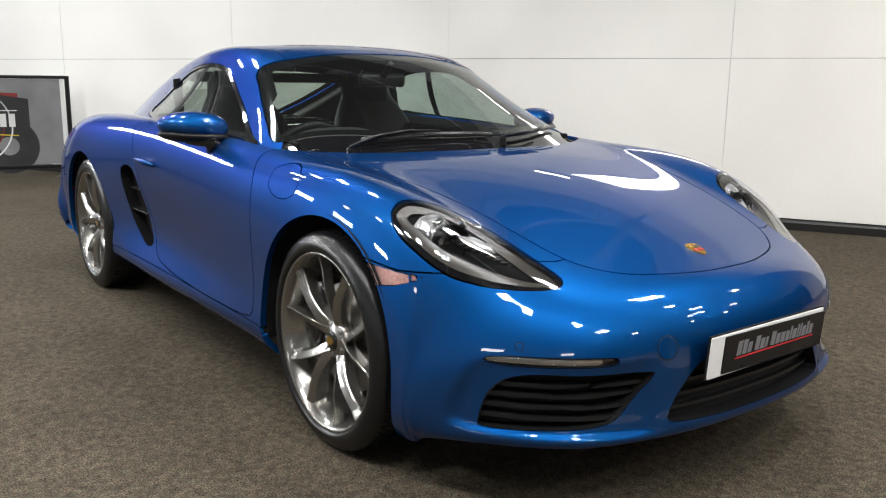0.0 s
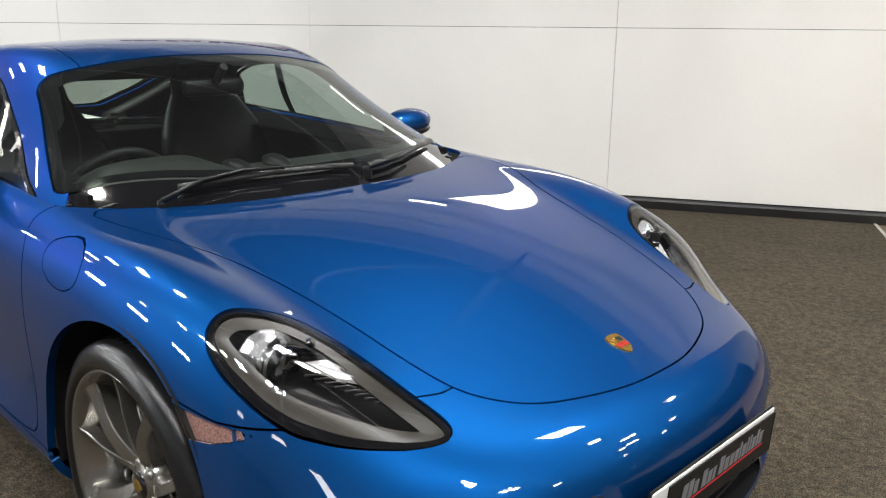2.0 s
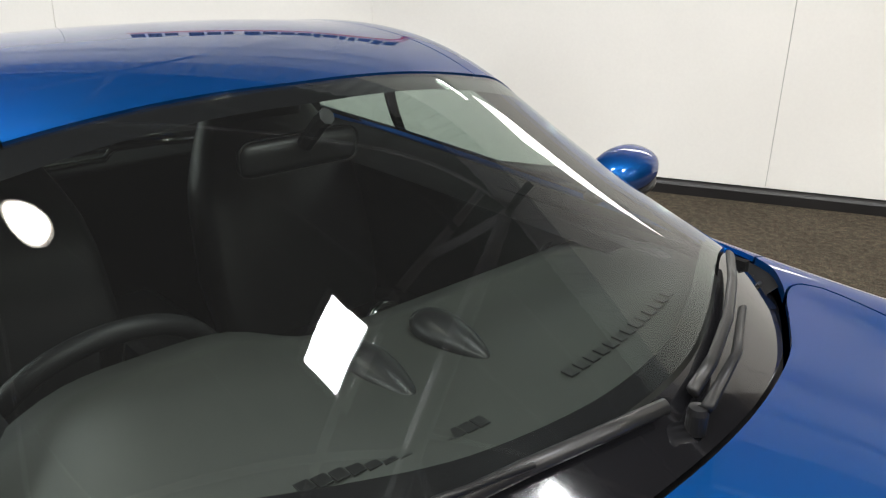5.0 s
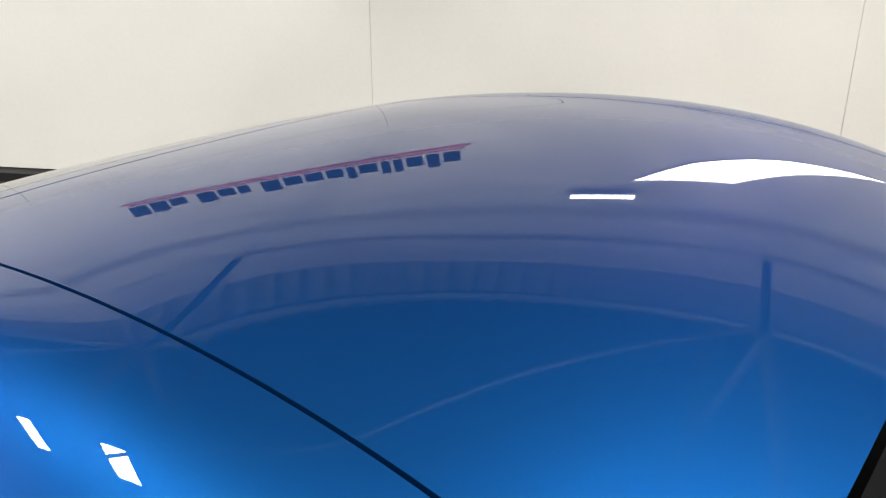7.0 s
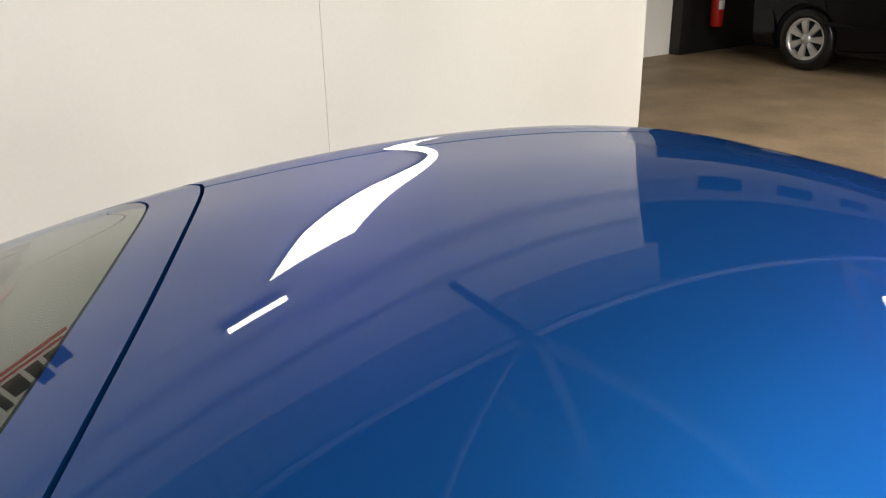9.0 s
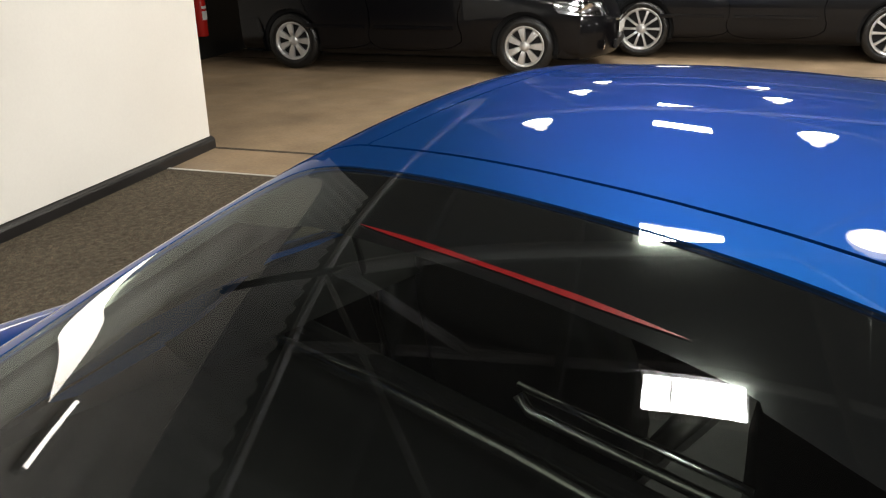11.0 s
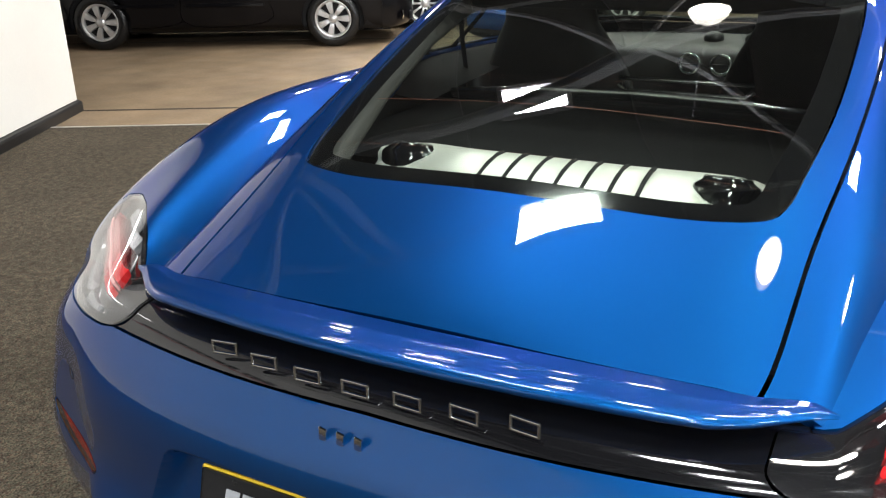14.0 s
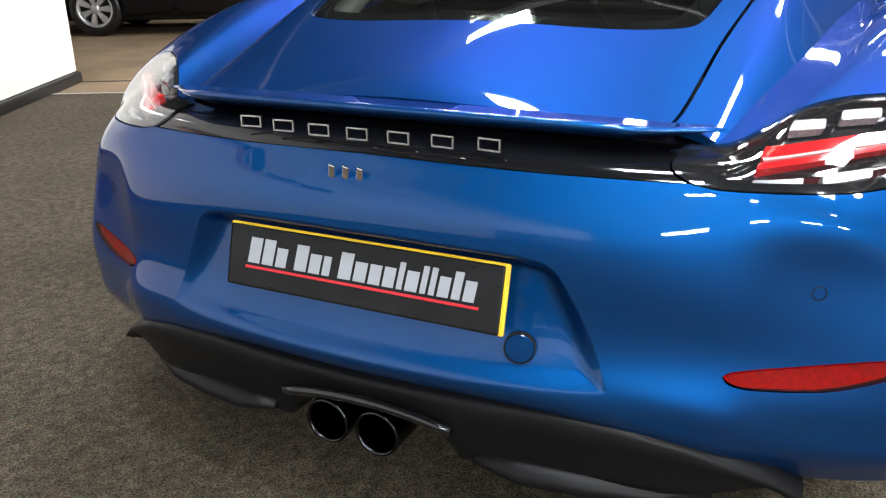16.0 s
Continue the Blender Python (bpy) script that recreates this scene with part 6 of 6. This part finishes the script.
# a short strip lamp, and a long slanting sunlit patch with pointed ends below it
slab("strip_lamp", -.03, .41, WALL - .082, WALL - .001, 2.59, 2.65, PLATE_WHITE, "short white strip lamp on the wall", "lamp", .01, kind="")
outline = [(.34, 2.47), (.66, 2.24), (1.22, 1.97), (1.84, 1.74), (1.50, 2.02), (1.25, 2.21), (.97, 2.42)]
# the patch of light is built as a thin glowing panel
panel = thing("wall_sun_patch", "bright slanting patch of light on the white wall, built as a glowing panel", "lamp", ROOM)
for nm, d0, d1, k, mat in (("backing", -.004, -.030, 1.0, PLATE_WHITE), ("diffuser", -.030, -.034, .985, WHITE_LIGHT)):
    bm = bmesh.new()
    c = (1.08, 2.12)
    loops = [[bm.verts.new((c[0] + (x - c[0]) * k, WALL + d, c[1] + (z - c[1]) * k)) for x, z in outline] for d in (d0, d1)]
    bm.faces.new(loops[0])
    bm.faces.new(loops[1])
    for i in range(len(outline)):
        j = (i + 1) % len(outline)
        bm.faces.new((loops[0][i], loops[0][j], loops[1][j], loops[1][i]))
    bmesh.ops.recalc_face_normals(bm, faces=bm.faces[:])
    part(nm, bm, mat, panel)

# profiled sheeting above the wall
bm = bmesh.new()
cols = []
for k in range(0, 330):
    s = -12 + k * .0485
    d = WALL + .05 + (.055 if k % 4 in (1, 2) else 0)
    cols.append([bm.verts.new((s, d, z)) for z in (3.50, 4.2)])
for a, b in zip(cols, cols[1:]):
    bm.faces.new((a[0], b[0], b[1], a[1]))
bmesh.ops.transform(bm, matrix=ROOM, verts=bm.verts)
tagged(part("wall_cladding", bm, material("pale_cladding", (.42, .42, .43), rough=.5, vary=.06, vary_scale=1), None), "pale profiled metal sheeting above the wall", "cladding", kind="structure")

# outer walls
slab("wall_south", -12, 26, -12.2, -12, 0, RIDGE + .2, material("dark_block_wall", (.24, .24, .245), rough=.8, vary=.12, vary_scale=1), "dark grey painted hall wall", "wall")
slab("wall_west", -12.2, -12, -12, 16, 0, RIDGE + .2, bpy.data.materials["dark_block_wall"], "grey painted hall wall", "wall")
slab("wall_east", 26, 26.2, -12, 16, 0, RIDGE + .2, material("grey_block_wall", (.55, .545, .53), rough=.8, vary=.12, vary_scale=1), "grey painted hall wall", "wall")
slab("wall_far", -12, 7.06, 6.3, 6.45, 0, RIDGE + .2, WALL_PAINT, "white painted wall behind the display wall", "wall")
slab("wall_black", 7.06, 26, 6.15, 6.45, 0, 2.6, BLACK_WALL, "black painted wall", "wall")
slab("wall_far_top", 7.06, 26, 6.3, 6.45, 2.6, RIDGE + .2, WALL_PAINT, "pale wall above the black wall", "wall")
slab("wall_back", -12, 26, 16, 16.2, 0, RIDGE + .2, bpy.data.materials["grey_block_wall"], "grey painted hall wall", "wall")
ceiling_mat = material("dark_roof_lining", (.05, .052, .055), rough=.8, vary=.15, vary_scale=1)
bm = bmesh.new()
prof = [(16.2, EAVES), (3.75, EAVES), (RIDGE_D, RIDGE), (-12.2, RIDGE)]
ends = [[bm.verts.new((s, d, z + h)) for d, z in prof for h in (0, .14)] for s in (-12.2, 26.2)]
for k in range(3):
    for h in (0, 1):
        bm.faces.new((ends[0][2 * k + h], ends[0][2 * k + 2 + h], ends[1][2 * k + 2 + h], ends[1][2 * k + h]))
bmesh.ops.recalc_face_normals(bm, faces=bm.faces[:])
bmesh.ops.transform(bm, matrix=ROOM, verts=bm.verts)
tagged(part("ceiling", bm, ceiling_mat, None), "dark sheeted pitched hall roof", "ceiling", kind="structure")

# frames of the high windows, added round the fill lamps
for side, k in FILL_WINDOWS:
    m = ROOM @ (Matrix.Translation((-11.96, k, 3.5)) @ Matrix.Rotation(radians(90), 4, "Z") if side == "west" else Matrix.Translation((k, -11.96, 3.5)))
    t = thing("window", "added window frame round a fill lamp high in the hall wall", "window", m, "high windows")
    for lo, hi in (((-.72, -.04, -.32), (.72, .05, -.26)), ((-.72, -.04, .26), (.72, .05, .32)), ((-.72, -.04, -.26), (-.66, .05, .26)), ((.66, -.04, -.26), (.72, .05, .26))):
        bm = bmesh.new()
        box(bm, lo, hi, .006)
        part("frame_bar", bm, BEAM, t)

# skylight frames, with a glazing bar
for s, d in SKYLIGHTS:
    t = thing("skylight", "bright rectangular roof light with a slim bar", "skylight", in_roof(s, d, .01), "roof lights")
    w, l = (q / 2 for q in sky_size(d))
    for lo, hi in (((-w - .05, -l - .05, -.05), (-w, l + .05, .03)), ((w, -l - .05, -.05), (w + .05, l + .05, .03)), ((-w, -l - .05, -.05), (w, -l, .03)), ((-w, l, -.05), (w, l + .05, .03)), ((-w, l * .42, -.035), (w, l * .42 + .012, -.02))):
        bm = bmesh.new()
        box(bm, lo, hi, .004)
        part("frame_bar", bm, BEAM, t)

# hanging lamps: a wide bell over the disc of light
for s, d in LAMPS:
    m = ROOM @ Matrix.Translation((s, d, LAMP_Z))
    t = thing("hanging_lamp", "round lamp with a glowing bell shade hanging from the roof", "lamp", m, "hall lamps")
    bm = bmesh.new()
    lathe(bm, [(.145, -.012), (.148, -.009), (.139, .037), (.105, .11), (.062, .148), (.055, .21), (.025, .235), (.012, .25)], 28)
    part("bell", bm, LIT_SHADE, t, "glowing ribbed shade", smooth=True)
    bm = bmesh.new()
    tube(bm, [(0, 0, .24), (0, 0, roof_z(d) - LAMP_Z + .02)], .006, 6)
    part("cord", bm, BLACK_TRIM, t)

# roof steel: frames across the hall, braces and purlins
def bar(a, b, w, name, parent, mat=BEAM):
    a, b = ROOM @ Vector(a), ROOM @ Vector(b)
    d = b - a
    q = d.to_track_quat("Z", "Y").to_matrix().to_4x4()
    bm = bmesh.new()
    L = d.length
    box(bm, (-w / 2, -w * .08, 0), (w / 2, w * .08, L))
    box(bm, (-w / 2, -w / 2, 0), (-w * .38, w / 2, L))
    box(bm, (w * .38, -w / 2, 0), (w / 2, w / 2, L))
    bmesh.ops.transform(bm, matrix=Matrix.Translation(a) @ q, verts=bm.verts)
    return part(name, bm, mat, parent)


FRAMES = (-9.96, -6.13, -2.30, 1.53, 5.36, 9.19, 13.02)
DARK_STEEL = material("dark_steel", (.06, .06, .065), rough=.5, vary=.1)
for s in FRAMES:
    t = thing("roof_truss", "pale grey steel roof truss with braces", "truss", Matrix.Identity(4), "roof trusses")
    bar((s, -11.9, 3.4), (s, 2.65, 3.4), .085, "tie_bar", t)
    bar((s, RIDGE_D, RIDGE - .07), (s, WALL - .1, EAVES + .02), .07, "rafter", t)
    bar((s, 2.62, 3.4), (s, 2.2, 4.60), .06, "truss_brace", t)
    for d0 in (-3.2, -9.0):
        bar((s, d0, 3.4), (s, d0 - 1.0, RIDGE - .05), .06, "truss_brace", t)
        bar((s, d0, 3.4), (s, d0 + 1.0, RIDGE - .12), .06, "truss_brace", t)
    if s < 3:
        bar((s, WALL - .06, 3.16), (s, 2.62, 3.40), .05, "knee_brace", t, DARK_STEEL)
rail = thing("tie_rail", "long thin steel rail tying the trusses together", "rail", Matrix.Identity(4))
for a, b in zip(FRAMES, FRAMES[1:]):
    bar((a, 2.80, 3.44), (b, 2.80, 3.44), .05, "rail_length", rail)
for a, b in zip(FRAMES, FRAMES[1:]):
    for d0, d1 in ((2.75, 0.05), (-.05, -3.0), (-3.1, -6.1)):
        t = thing("wind_brace", "thin crossed steel wind brace under the roof", "brace", Matrix.Identity(4), "wind braces")
        bar((b, d0, 3.38), (a, d1, 3.38), .032, "rod", t)
        if d0 < 1:
            bar((a, d0, 3.36), (b, d1, 3.36), .032, "rod", t)
for d in (-9, -6.5, -3.6, -1.7, -.35, 1.55, 2.75):
    bm = bmesh.new()
    box(bm, (-12, d - .03, roof_z(d) - .13), (26, d + .03, roof_z(d) - .03))
    bmesh.ops.transform(bm, matrix=ROOM, verts=bm.verts)
    tagged(part("purlin", bm, DARK_STEEL, None), "long dark steel purlin under the roof", "purlin", "purlins")

# far side of the hall, seen in the paint: pale wall with dark windows high up
for k in range(7):
    s = 8.0 + 2.2 * k
    slab("high_window", s, s + 1.1, 6.27, 6.295, 3.4, 3.9, BLACK_GLOSS, "dark window band high in the hall wall", "window", kind="")

# ---- fire extinguisher on the black wall ----
ext = thing("fire_extinguisher", "red fire extinguisher with a pale label on the black wall", "extinguisher", ROOM @ Matrix.Translation((7.55, 6.05, .30)))
RED_PAINT = material("extinguisher_red", (.50, .018, .015), rough=.25, coat=.4, vary=.06)
bm = bmesh.new()
lathe(bm, [(.001, 0), (.066, 0), (.075, .012), (.075, .40), (.062, .445), (.03, .468), (.022, .49)], 28)
part("cylinder", bm, RED_PAINT, ext, smooth=True)
bm = bmesh.new()
lathe(bm, [(.001, .54), (.02, .54), (.026, .52), (.024, .485)], 16)
part("valve", bm, BLACK_TRIM, ext)
bm = bmesh.new()
tube(bm, [(0, -.02, .53), (.05, -.05, .52), (.085, -.05, .42), (.085, -.05, .25)], .011, 8)
part("hose", bm, BLACK_TRIM, ext)
for z0, z1 in ((.20, .30), (.33, .36)):
    bm = bmesh.new()
    n = 10
    lo = [bm.verts.new((.0762 * math.cos(a), .0762 * math.sin(a), z0)) for a in np.linspace(-2.3, -.9, n)]
    hi = [bm.verts.new((.0762 * math.cos(a), .0762 * math.sin(a), z1)) for a in np.linspace(-2.3, -.9, n)]
    for k in range(n - 1):
        bm.faces.new((lo[k], lo[k + 1], hi[k + 1], hi[k]))
    part("paper_label", bm, PLATE_WHITE, ext)

# ---- banner stand by the wall ----
base = Vector((-6.65, .27, 0))
bx = Vector((.20, .98, 0)).normalized()
bm_ = Matrix((bx, Vector((-bx.y, bx.x, 0)), Vector((0, 0, 1)))).transposed().to_4x4()
bm_.translation = base
banner = thing("banner_barrier", "low fabric banner with a motorcycle picture in a black frame", "banner", bm_)
GREY_FABRIC = material("grey_banner_print", (.22, .22, .225), rough=.8, vary=.18, vary_scale=3, bump=.1, bump_scale=200)
DARK_PRINT = material("dark_print", (.03, .03, .032), rough=.8, vary=.2, vary_scale=6)
RED_PRINT = material("red_print", (.22, .03, .025), rough=.8, vary=.2, vary_scale=6)
WHITE_PRINT = material("white_print", (.75, .75, .74), rough=.8, vary=.03)
for x in (-1.65, 0.0):
    bm = bmesh.new()
    tube(bm, [(x, 0, .0), (x, 0, 1.12)], .025, 10)
    part("post", bm, BLACK_TRIM, banner)
    bm = bmesh.new()
    lathe(bm, [(.001, .035), (.12, .03), (.17, .012), (.175, 0)], 28, Matrix.Translation((x, 0, 0)))
    part("foot", bm, BLACK_TRIM, banner, smooth=True)
for z in (1.105, .13):
    bm = bmesh.new()
    box(bm, (-1.65, -.016, z - .018), (0, .016, z + .018), .006)
    part("rail", bm, BLACK_TRIM, banner)
bm = bmesh.new()
box(bm, (-1.61, -.004, .155), (-.075, .004, 1.085), .001)
cloth = part("cloth", bm, GREY_FABRIC, banner, "grey printed cloth")
bm = bmesh.new()
box(bm, (-.072, -.006, .155), (-.035, .006, 1.085), .001)
part("white_edge", bm, WHITE_PRINT, banner)


def print_ring(r0, r1, x, z, mat, y=-.0055, n=36, a0=0, a1=2 * math.pi):
    bm = bmesh.new()
    aa = np.linspace(a0, a1, n)
    lo = [bm.verts.new((x + r0 * math.cos(a), y, z + r0 * math.sin(a))) for a in aa]
    hi = [bm.verts.new((x + r1 * math.cos(a), y, z + r1 * math.sin(a))) for a in aa]
    for k in range(n - 1):
        bm.faces.new((lo[k], lo[k + 1], hi[k + 1], hi[k]))
    part("print_ring", bm, mat, cloth)


print_ring(.10, .30, -.62, .36, DARK_PRINT)
print_ring(.40, .415, -.98, .58, WHITE_PRINT, -.0065)
print_ring(.32, .33, -.98, .58, RED_PRINT, -.0065)
for x0, x1, z0, z1, mat, y in ((-1.5, -.50, .83, .98, RED_PRINT, -.0055), (-.72, -.40, .62, .92, DARK_PRINT, -.006), (-1.4, -.52, .74, .75, WHITE_PRINT, -.0066), (-1.4, -.52, .52, .53, PLATE_YELLOW, -.0066)):
    bm = bmesh.new()
    vs = box(bm, (x0, y - .0005, z0), (x1, y, z1))
    for q in vs:
        if q.co.x > (x0 + x1) / 2 and mat is not WHITE_PRINT:
            q.co.z -= .05
    part("print_patch", bm, mat, cloth)
for k in range(8):
    bm = bmesh.new()
    box(bm, (-1.22 + .088 * k, -.0075, .57), (-1.22 + .088 * k + (.03 if k in (1, 4) else .062), -.0068, .71))
    part("lettering_bar", bm, WHITE_PRINT, cloth)
# thin white sheet stands in for a patch of sunlight on the carpet
slab("sunlight_patch", -7.0, -5.9, -3.6, -3.2, .004, .009, PLATE_WHITE, "patch of sunlight on the carpet, laid as a white sheet", "floor marking")

# ---- other cars in the hall ----
CAR_BLACK = material("black_car_paint", (.003, .003, .004), rough=.3, spec=.12, coat=.35, coat_rough=.02, vary=.1)
WHEEL_SILVER = material("bright_silver_wheel", (.60, .60, .60), rough=.3, metal=.7, vary=.04)
DARK_GLASS = material("dark_window", (.008, .010, .011), rough=.03, coat=.5, vary=.05)


def simple_wheel(parent, m, R, rim, spokes, thin):
    bm = bmesh.new()
    lathe(bm, [(rim - .01, .085), (rim + .008, .098), (rim + .03, .104), (R - .03, .098), (R - .006, .078), (R, .05), (R, -.08), (R - .05, -.1)], 44, m)
    tyre = part("wheel", bm, RUBBER, parent, "black tyre on a silver wheel", smooth=True)
    bm = bmesh.new()
    lathe(bm, [(rim - .035, .0), (rim - .03, .06), (rim - .02, .085), (rim, .094), (rim + .004, .088), (rim - .006, .07)], 44, m)
    part("rim", bm, WHEEL_SILVER, tyre, smooth=True)
    bm = bmesh.new()
    lathe(bm, [(.001, .03), (rim - .03, .03)], 32, m)
    part("wheel_shadow", bm, BLACK_HOLE, tyre)
    for k in range(spokes):
        a = 2 * math.pi * k / spokes
        bm = bmesh.new()
        pts = [(.03, .018, .074), (.10, thin * .8, .084), (rim - .05, thin, .082), (rim - .012, thin * 1.25, .078)]
        prev = None
        for r, w, z in pts:
            row = [bm.verts.new((r, -w, z - .025)), bm.verts.new((r, -w * .8, z)), bm.verts.new((r, w * .8, z)), bm.verts.new((r, w, z - .025))]
            if prev:
                for q in range(3):
                    bm.faces.new((prev[q], prev[q + 1], row[q + 1], row[q]))
            prev = row
        bmesh.ops.recalc_face_normals(bm, faces=bm.faces[:])
        bmesh.ops.transform(bm, matrix=m @ Matrix.Rotation(a, 4, "Z"), verts=bm.verts)
        part("spoke", bm, WHEEL_SILVER, tyre)
    bm = bmesh.new()
    lathe(bm, [(.001, .094), (.028, .092), (.055, .080), (.06, .06)], 24, m)
    part("hub_cap", bm, WHEEL_SILVER, tyre, smooth=True)


def street_car(name, label, m, length, front, height, belt, base, spokes, thin, R=.318, rim=.212):
    """A plain dark car: x ahead, y left; front: how far the nose lies ahead of the middle of the wheelbase."""
    top = thing(name, label, "car", m)
    back = front - length
    h = base / 2
    hood = .30 * (height - belt) + belt - .12
    xs = [front - .10, front - .01, front, front - .02, front - .10, front - .30, h, h - .55, 0, -h * .6, -h - .1, back + .12, back + .02, back, back + .02, back + .10]
    zs = [.19, .24, .42, .58, .72, .80, .90, belt, belt, belt, belt, belt - .02, belt - .10, .60, .38, .24]
    rows = []
    for i, (x, z) in enumerate(zip(xs, zs)):
        endk = 1.0 if 6 <= i <= 10 else 0.0
        nose = max(0, min(1, (abs(x - (front + back) / 2) - (length / 2 - .45)) / .45))
        w = .88 - .20 * nose ** 2
        back_off = (.0 if 5 < i < 11 else (.26 if x > 0 else -.22))
        if endk or i in (5, 11):
            rows.append([(x, 0, z + .03), (x, .30, z + .025), (x, .58, z + .01), (x, .74 * w / .88, z - .01), (x, w - .03, z - .08), (x, w, .62), (x, w - .01, .42), (x, w - .03, .27), (x, w - .10, .20)])
        else:
            rows.append([(x, 0, z), (x - back_off * .10, .30, z), (x - back_off * .4, .55, z), (x - back_off * .8, .70, z - .01 * (z > .6)), (x - back_off * 1.35, .79, min(z, .66) * .97 + .01), (x - back_off * 1.8, .83, min(z, .58) * .9 + .04), (x - back_off * 2.0, .845, min(z, .45) * .8 + .07), (x - back_off * 2.1, .835, min(z, .3) * .6 + .10), (x - back_off * 2.1, .78, .20)])
    hull = spline_net(rows, 6, 5)
    for x0 in (h, -h):
        f = np.maximum(np.hypot(hull.v[:, 0] - x0, hull.v[:, 2] - R) - (R + .045), .5 - np.abs(hull.v[:, 1]))
        hull = hull.clip(f, False)
    # front door, rear door, bonnet and lamps cut out of the hull
    lamp_f = np.maximum.reduce([np.abs(hull.v[:, 2] - .70 - .10 * (front - .2 - hull.v[:, 0])) - .075, .40 - np.abs(hull.v[:, 1]), (front - .62) - hull.v[:, 0]])
    lamp, hull = hull.split(lamp_f, .003)
    for side in (1, -1):
        for a, b in ((.62, -.38), (-.40, -1.22)):
            loop = smooth_loop([(a + .03, belt - .03), (a, .60), (a - .02, .30), (b + .06, .27), (b + (.10 if b < -1 else 0), .60), (b - .02, belt - .03), ((a + b) / 2, belt + .12)], 4)
            door, hull = hull.split(np.maximum(side_field(hull, loop, side), .5 - np.abs(hull.v[:, 1])), .004)
            d = door.build("door", CAR_BLACK, top, "closed black door", rim=.01)
            bm = bmesh.new()
            tube(bm, [(b + .10, side * .885, belt - .10), (b + .19, side * .905, belt - .095), (b + .28, side * .885, belt - .10)], .012, 8)
            part("door_handle", bm, CAR_BLACK, d)
            bm = bmesh.new()
            box(bm, (b + .05, side * .888 - .006, .475), (a - .05, side * .888 + .006, .515), .004)
            part("side_moulding", bm, CAR_BLACK, d)
    hull.build("body", CAR_BLACK, top, "black glossy car body", rim=.02)
    for q in left_right(lamp):
        if q.faces:
            o = q.build("headlight", LENS, top, "clear wraparound headlight", rim=0)
            o.visible_shadow = False
            q.moved(-.03).build("reflector", MIRROR_FACE, o, rim=0)
    # cabin
    cx = [h - .42, h - .62, .30, -.1, -.9, back + .55, back + .18, back + .08]
    cz = [belt + .01, belt + .16, height - .10, height - .02, height, height - .04, height - .14, belt + .05]
    rows = [[(x, 0, z), (x, .35, z - .005), (x, .56, z - .03), (x, .66, z - .10 * (z - belt)), (x, .76, belt + .35 * (z - belt)), (x, .84, belt - .03)] for x, z in zip(cx, cz)]
    cab = spline_net(rows, 6, 5)
    side_win = np.maximum.reduce([belt + .06 - cab.v[:, 2], cab.v[:, 2] - (height - .20), .60 - np.abs(cab.v[:, 1])])
    win, cab = cab.split(side_win, .003)
    cab.build("roof", CAR_BLACK, top, rim=.01)
    for q in left_right(win):
        if q.faces:
            q.moved(-.004).build("side_window", DARK_GLASS, top, "dark side window", rim=0)
    bm = bmesh.new()
    box(bm, (back + .25, -.70, .17), (front - .25, .70, .30), .03)
    part("floor_pan", bm, BLACK_HOLE, top)
    for x0 in (h, -h):
        bm = bmesh.new()
        box(bm, (x0 - .40, -.80, .20), (x0 + .40, .80, .74), .05)
        part("wheel_housing", bm, BLACK_HOLE, top)
    # grille, fog lamp and plate at the nose
    bm = bmesh.new()
    box(bm, (front - .03, -.36, .56), (front + .012, .36, .585), .006)
    part("grille_bar", bm, CHROME, top)
    bm = bmesh.new()
    box(bm, (front - .04, -.40, .26), (front + .006, .40, .36), .02)
    part("lower_grille", bm, BLACK_HOLE, top)
    bm = bmesh.new()
    box(bm, (front + .002, -.26, .42), (front + .014, .26, .53), .004)
    part("number_plate", bm, PLATE_WHITE, top)
    for side in (1, -1):
        bm = bmesh.new()
        lathe(bm, [(.001, .012), (.045, .008), (.055, -.01)], 20, Matrix.Translation((front - .12, side * .62, .33)) @ Matrix.Rotation(radians(90), 4, "Y") @ Matrix.Rotation(radians(25 * side), 4, "X"))
        part("fog_lamp", bm, MIRROR_FACE, top)
        for x0 in (h, -h):
            simple_wheel(top, Matrix.Translation((x0, side * .755, R)) @ Matrix.Rotation(radians(-90 * side), 4, "X"), R, rim, spokes, thin)
    return top


ahead = Vector((.47, -.883, 0)).normalized()
left = Vector((-ahead.y, ahead.x, 0))


def stand(x, y):
    m = Matrix((ahead, left, Vector((0, 0, 1)))).transposed().to_4x4()
    m.translation = (x, y, 0)
    return m


street_car("parked_mpv", "black family car with silver seven-spoke wheels", stand(5.56, 6.71), 4.47, 2.27, 1.63, 1.0, 2.70, 7, .040)
street_car("parked_saloon", "black car with silver multi-spoke wheels", stand(8.84, 4.14), 4.6, 2.2, 1.45, .92, 2.75, 10, .016, R=.335, rim=.245)
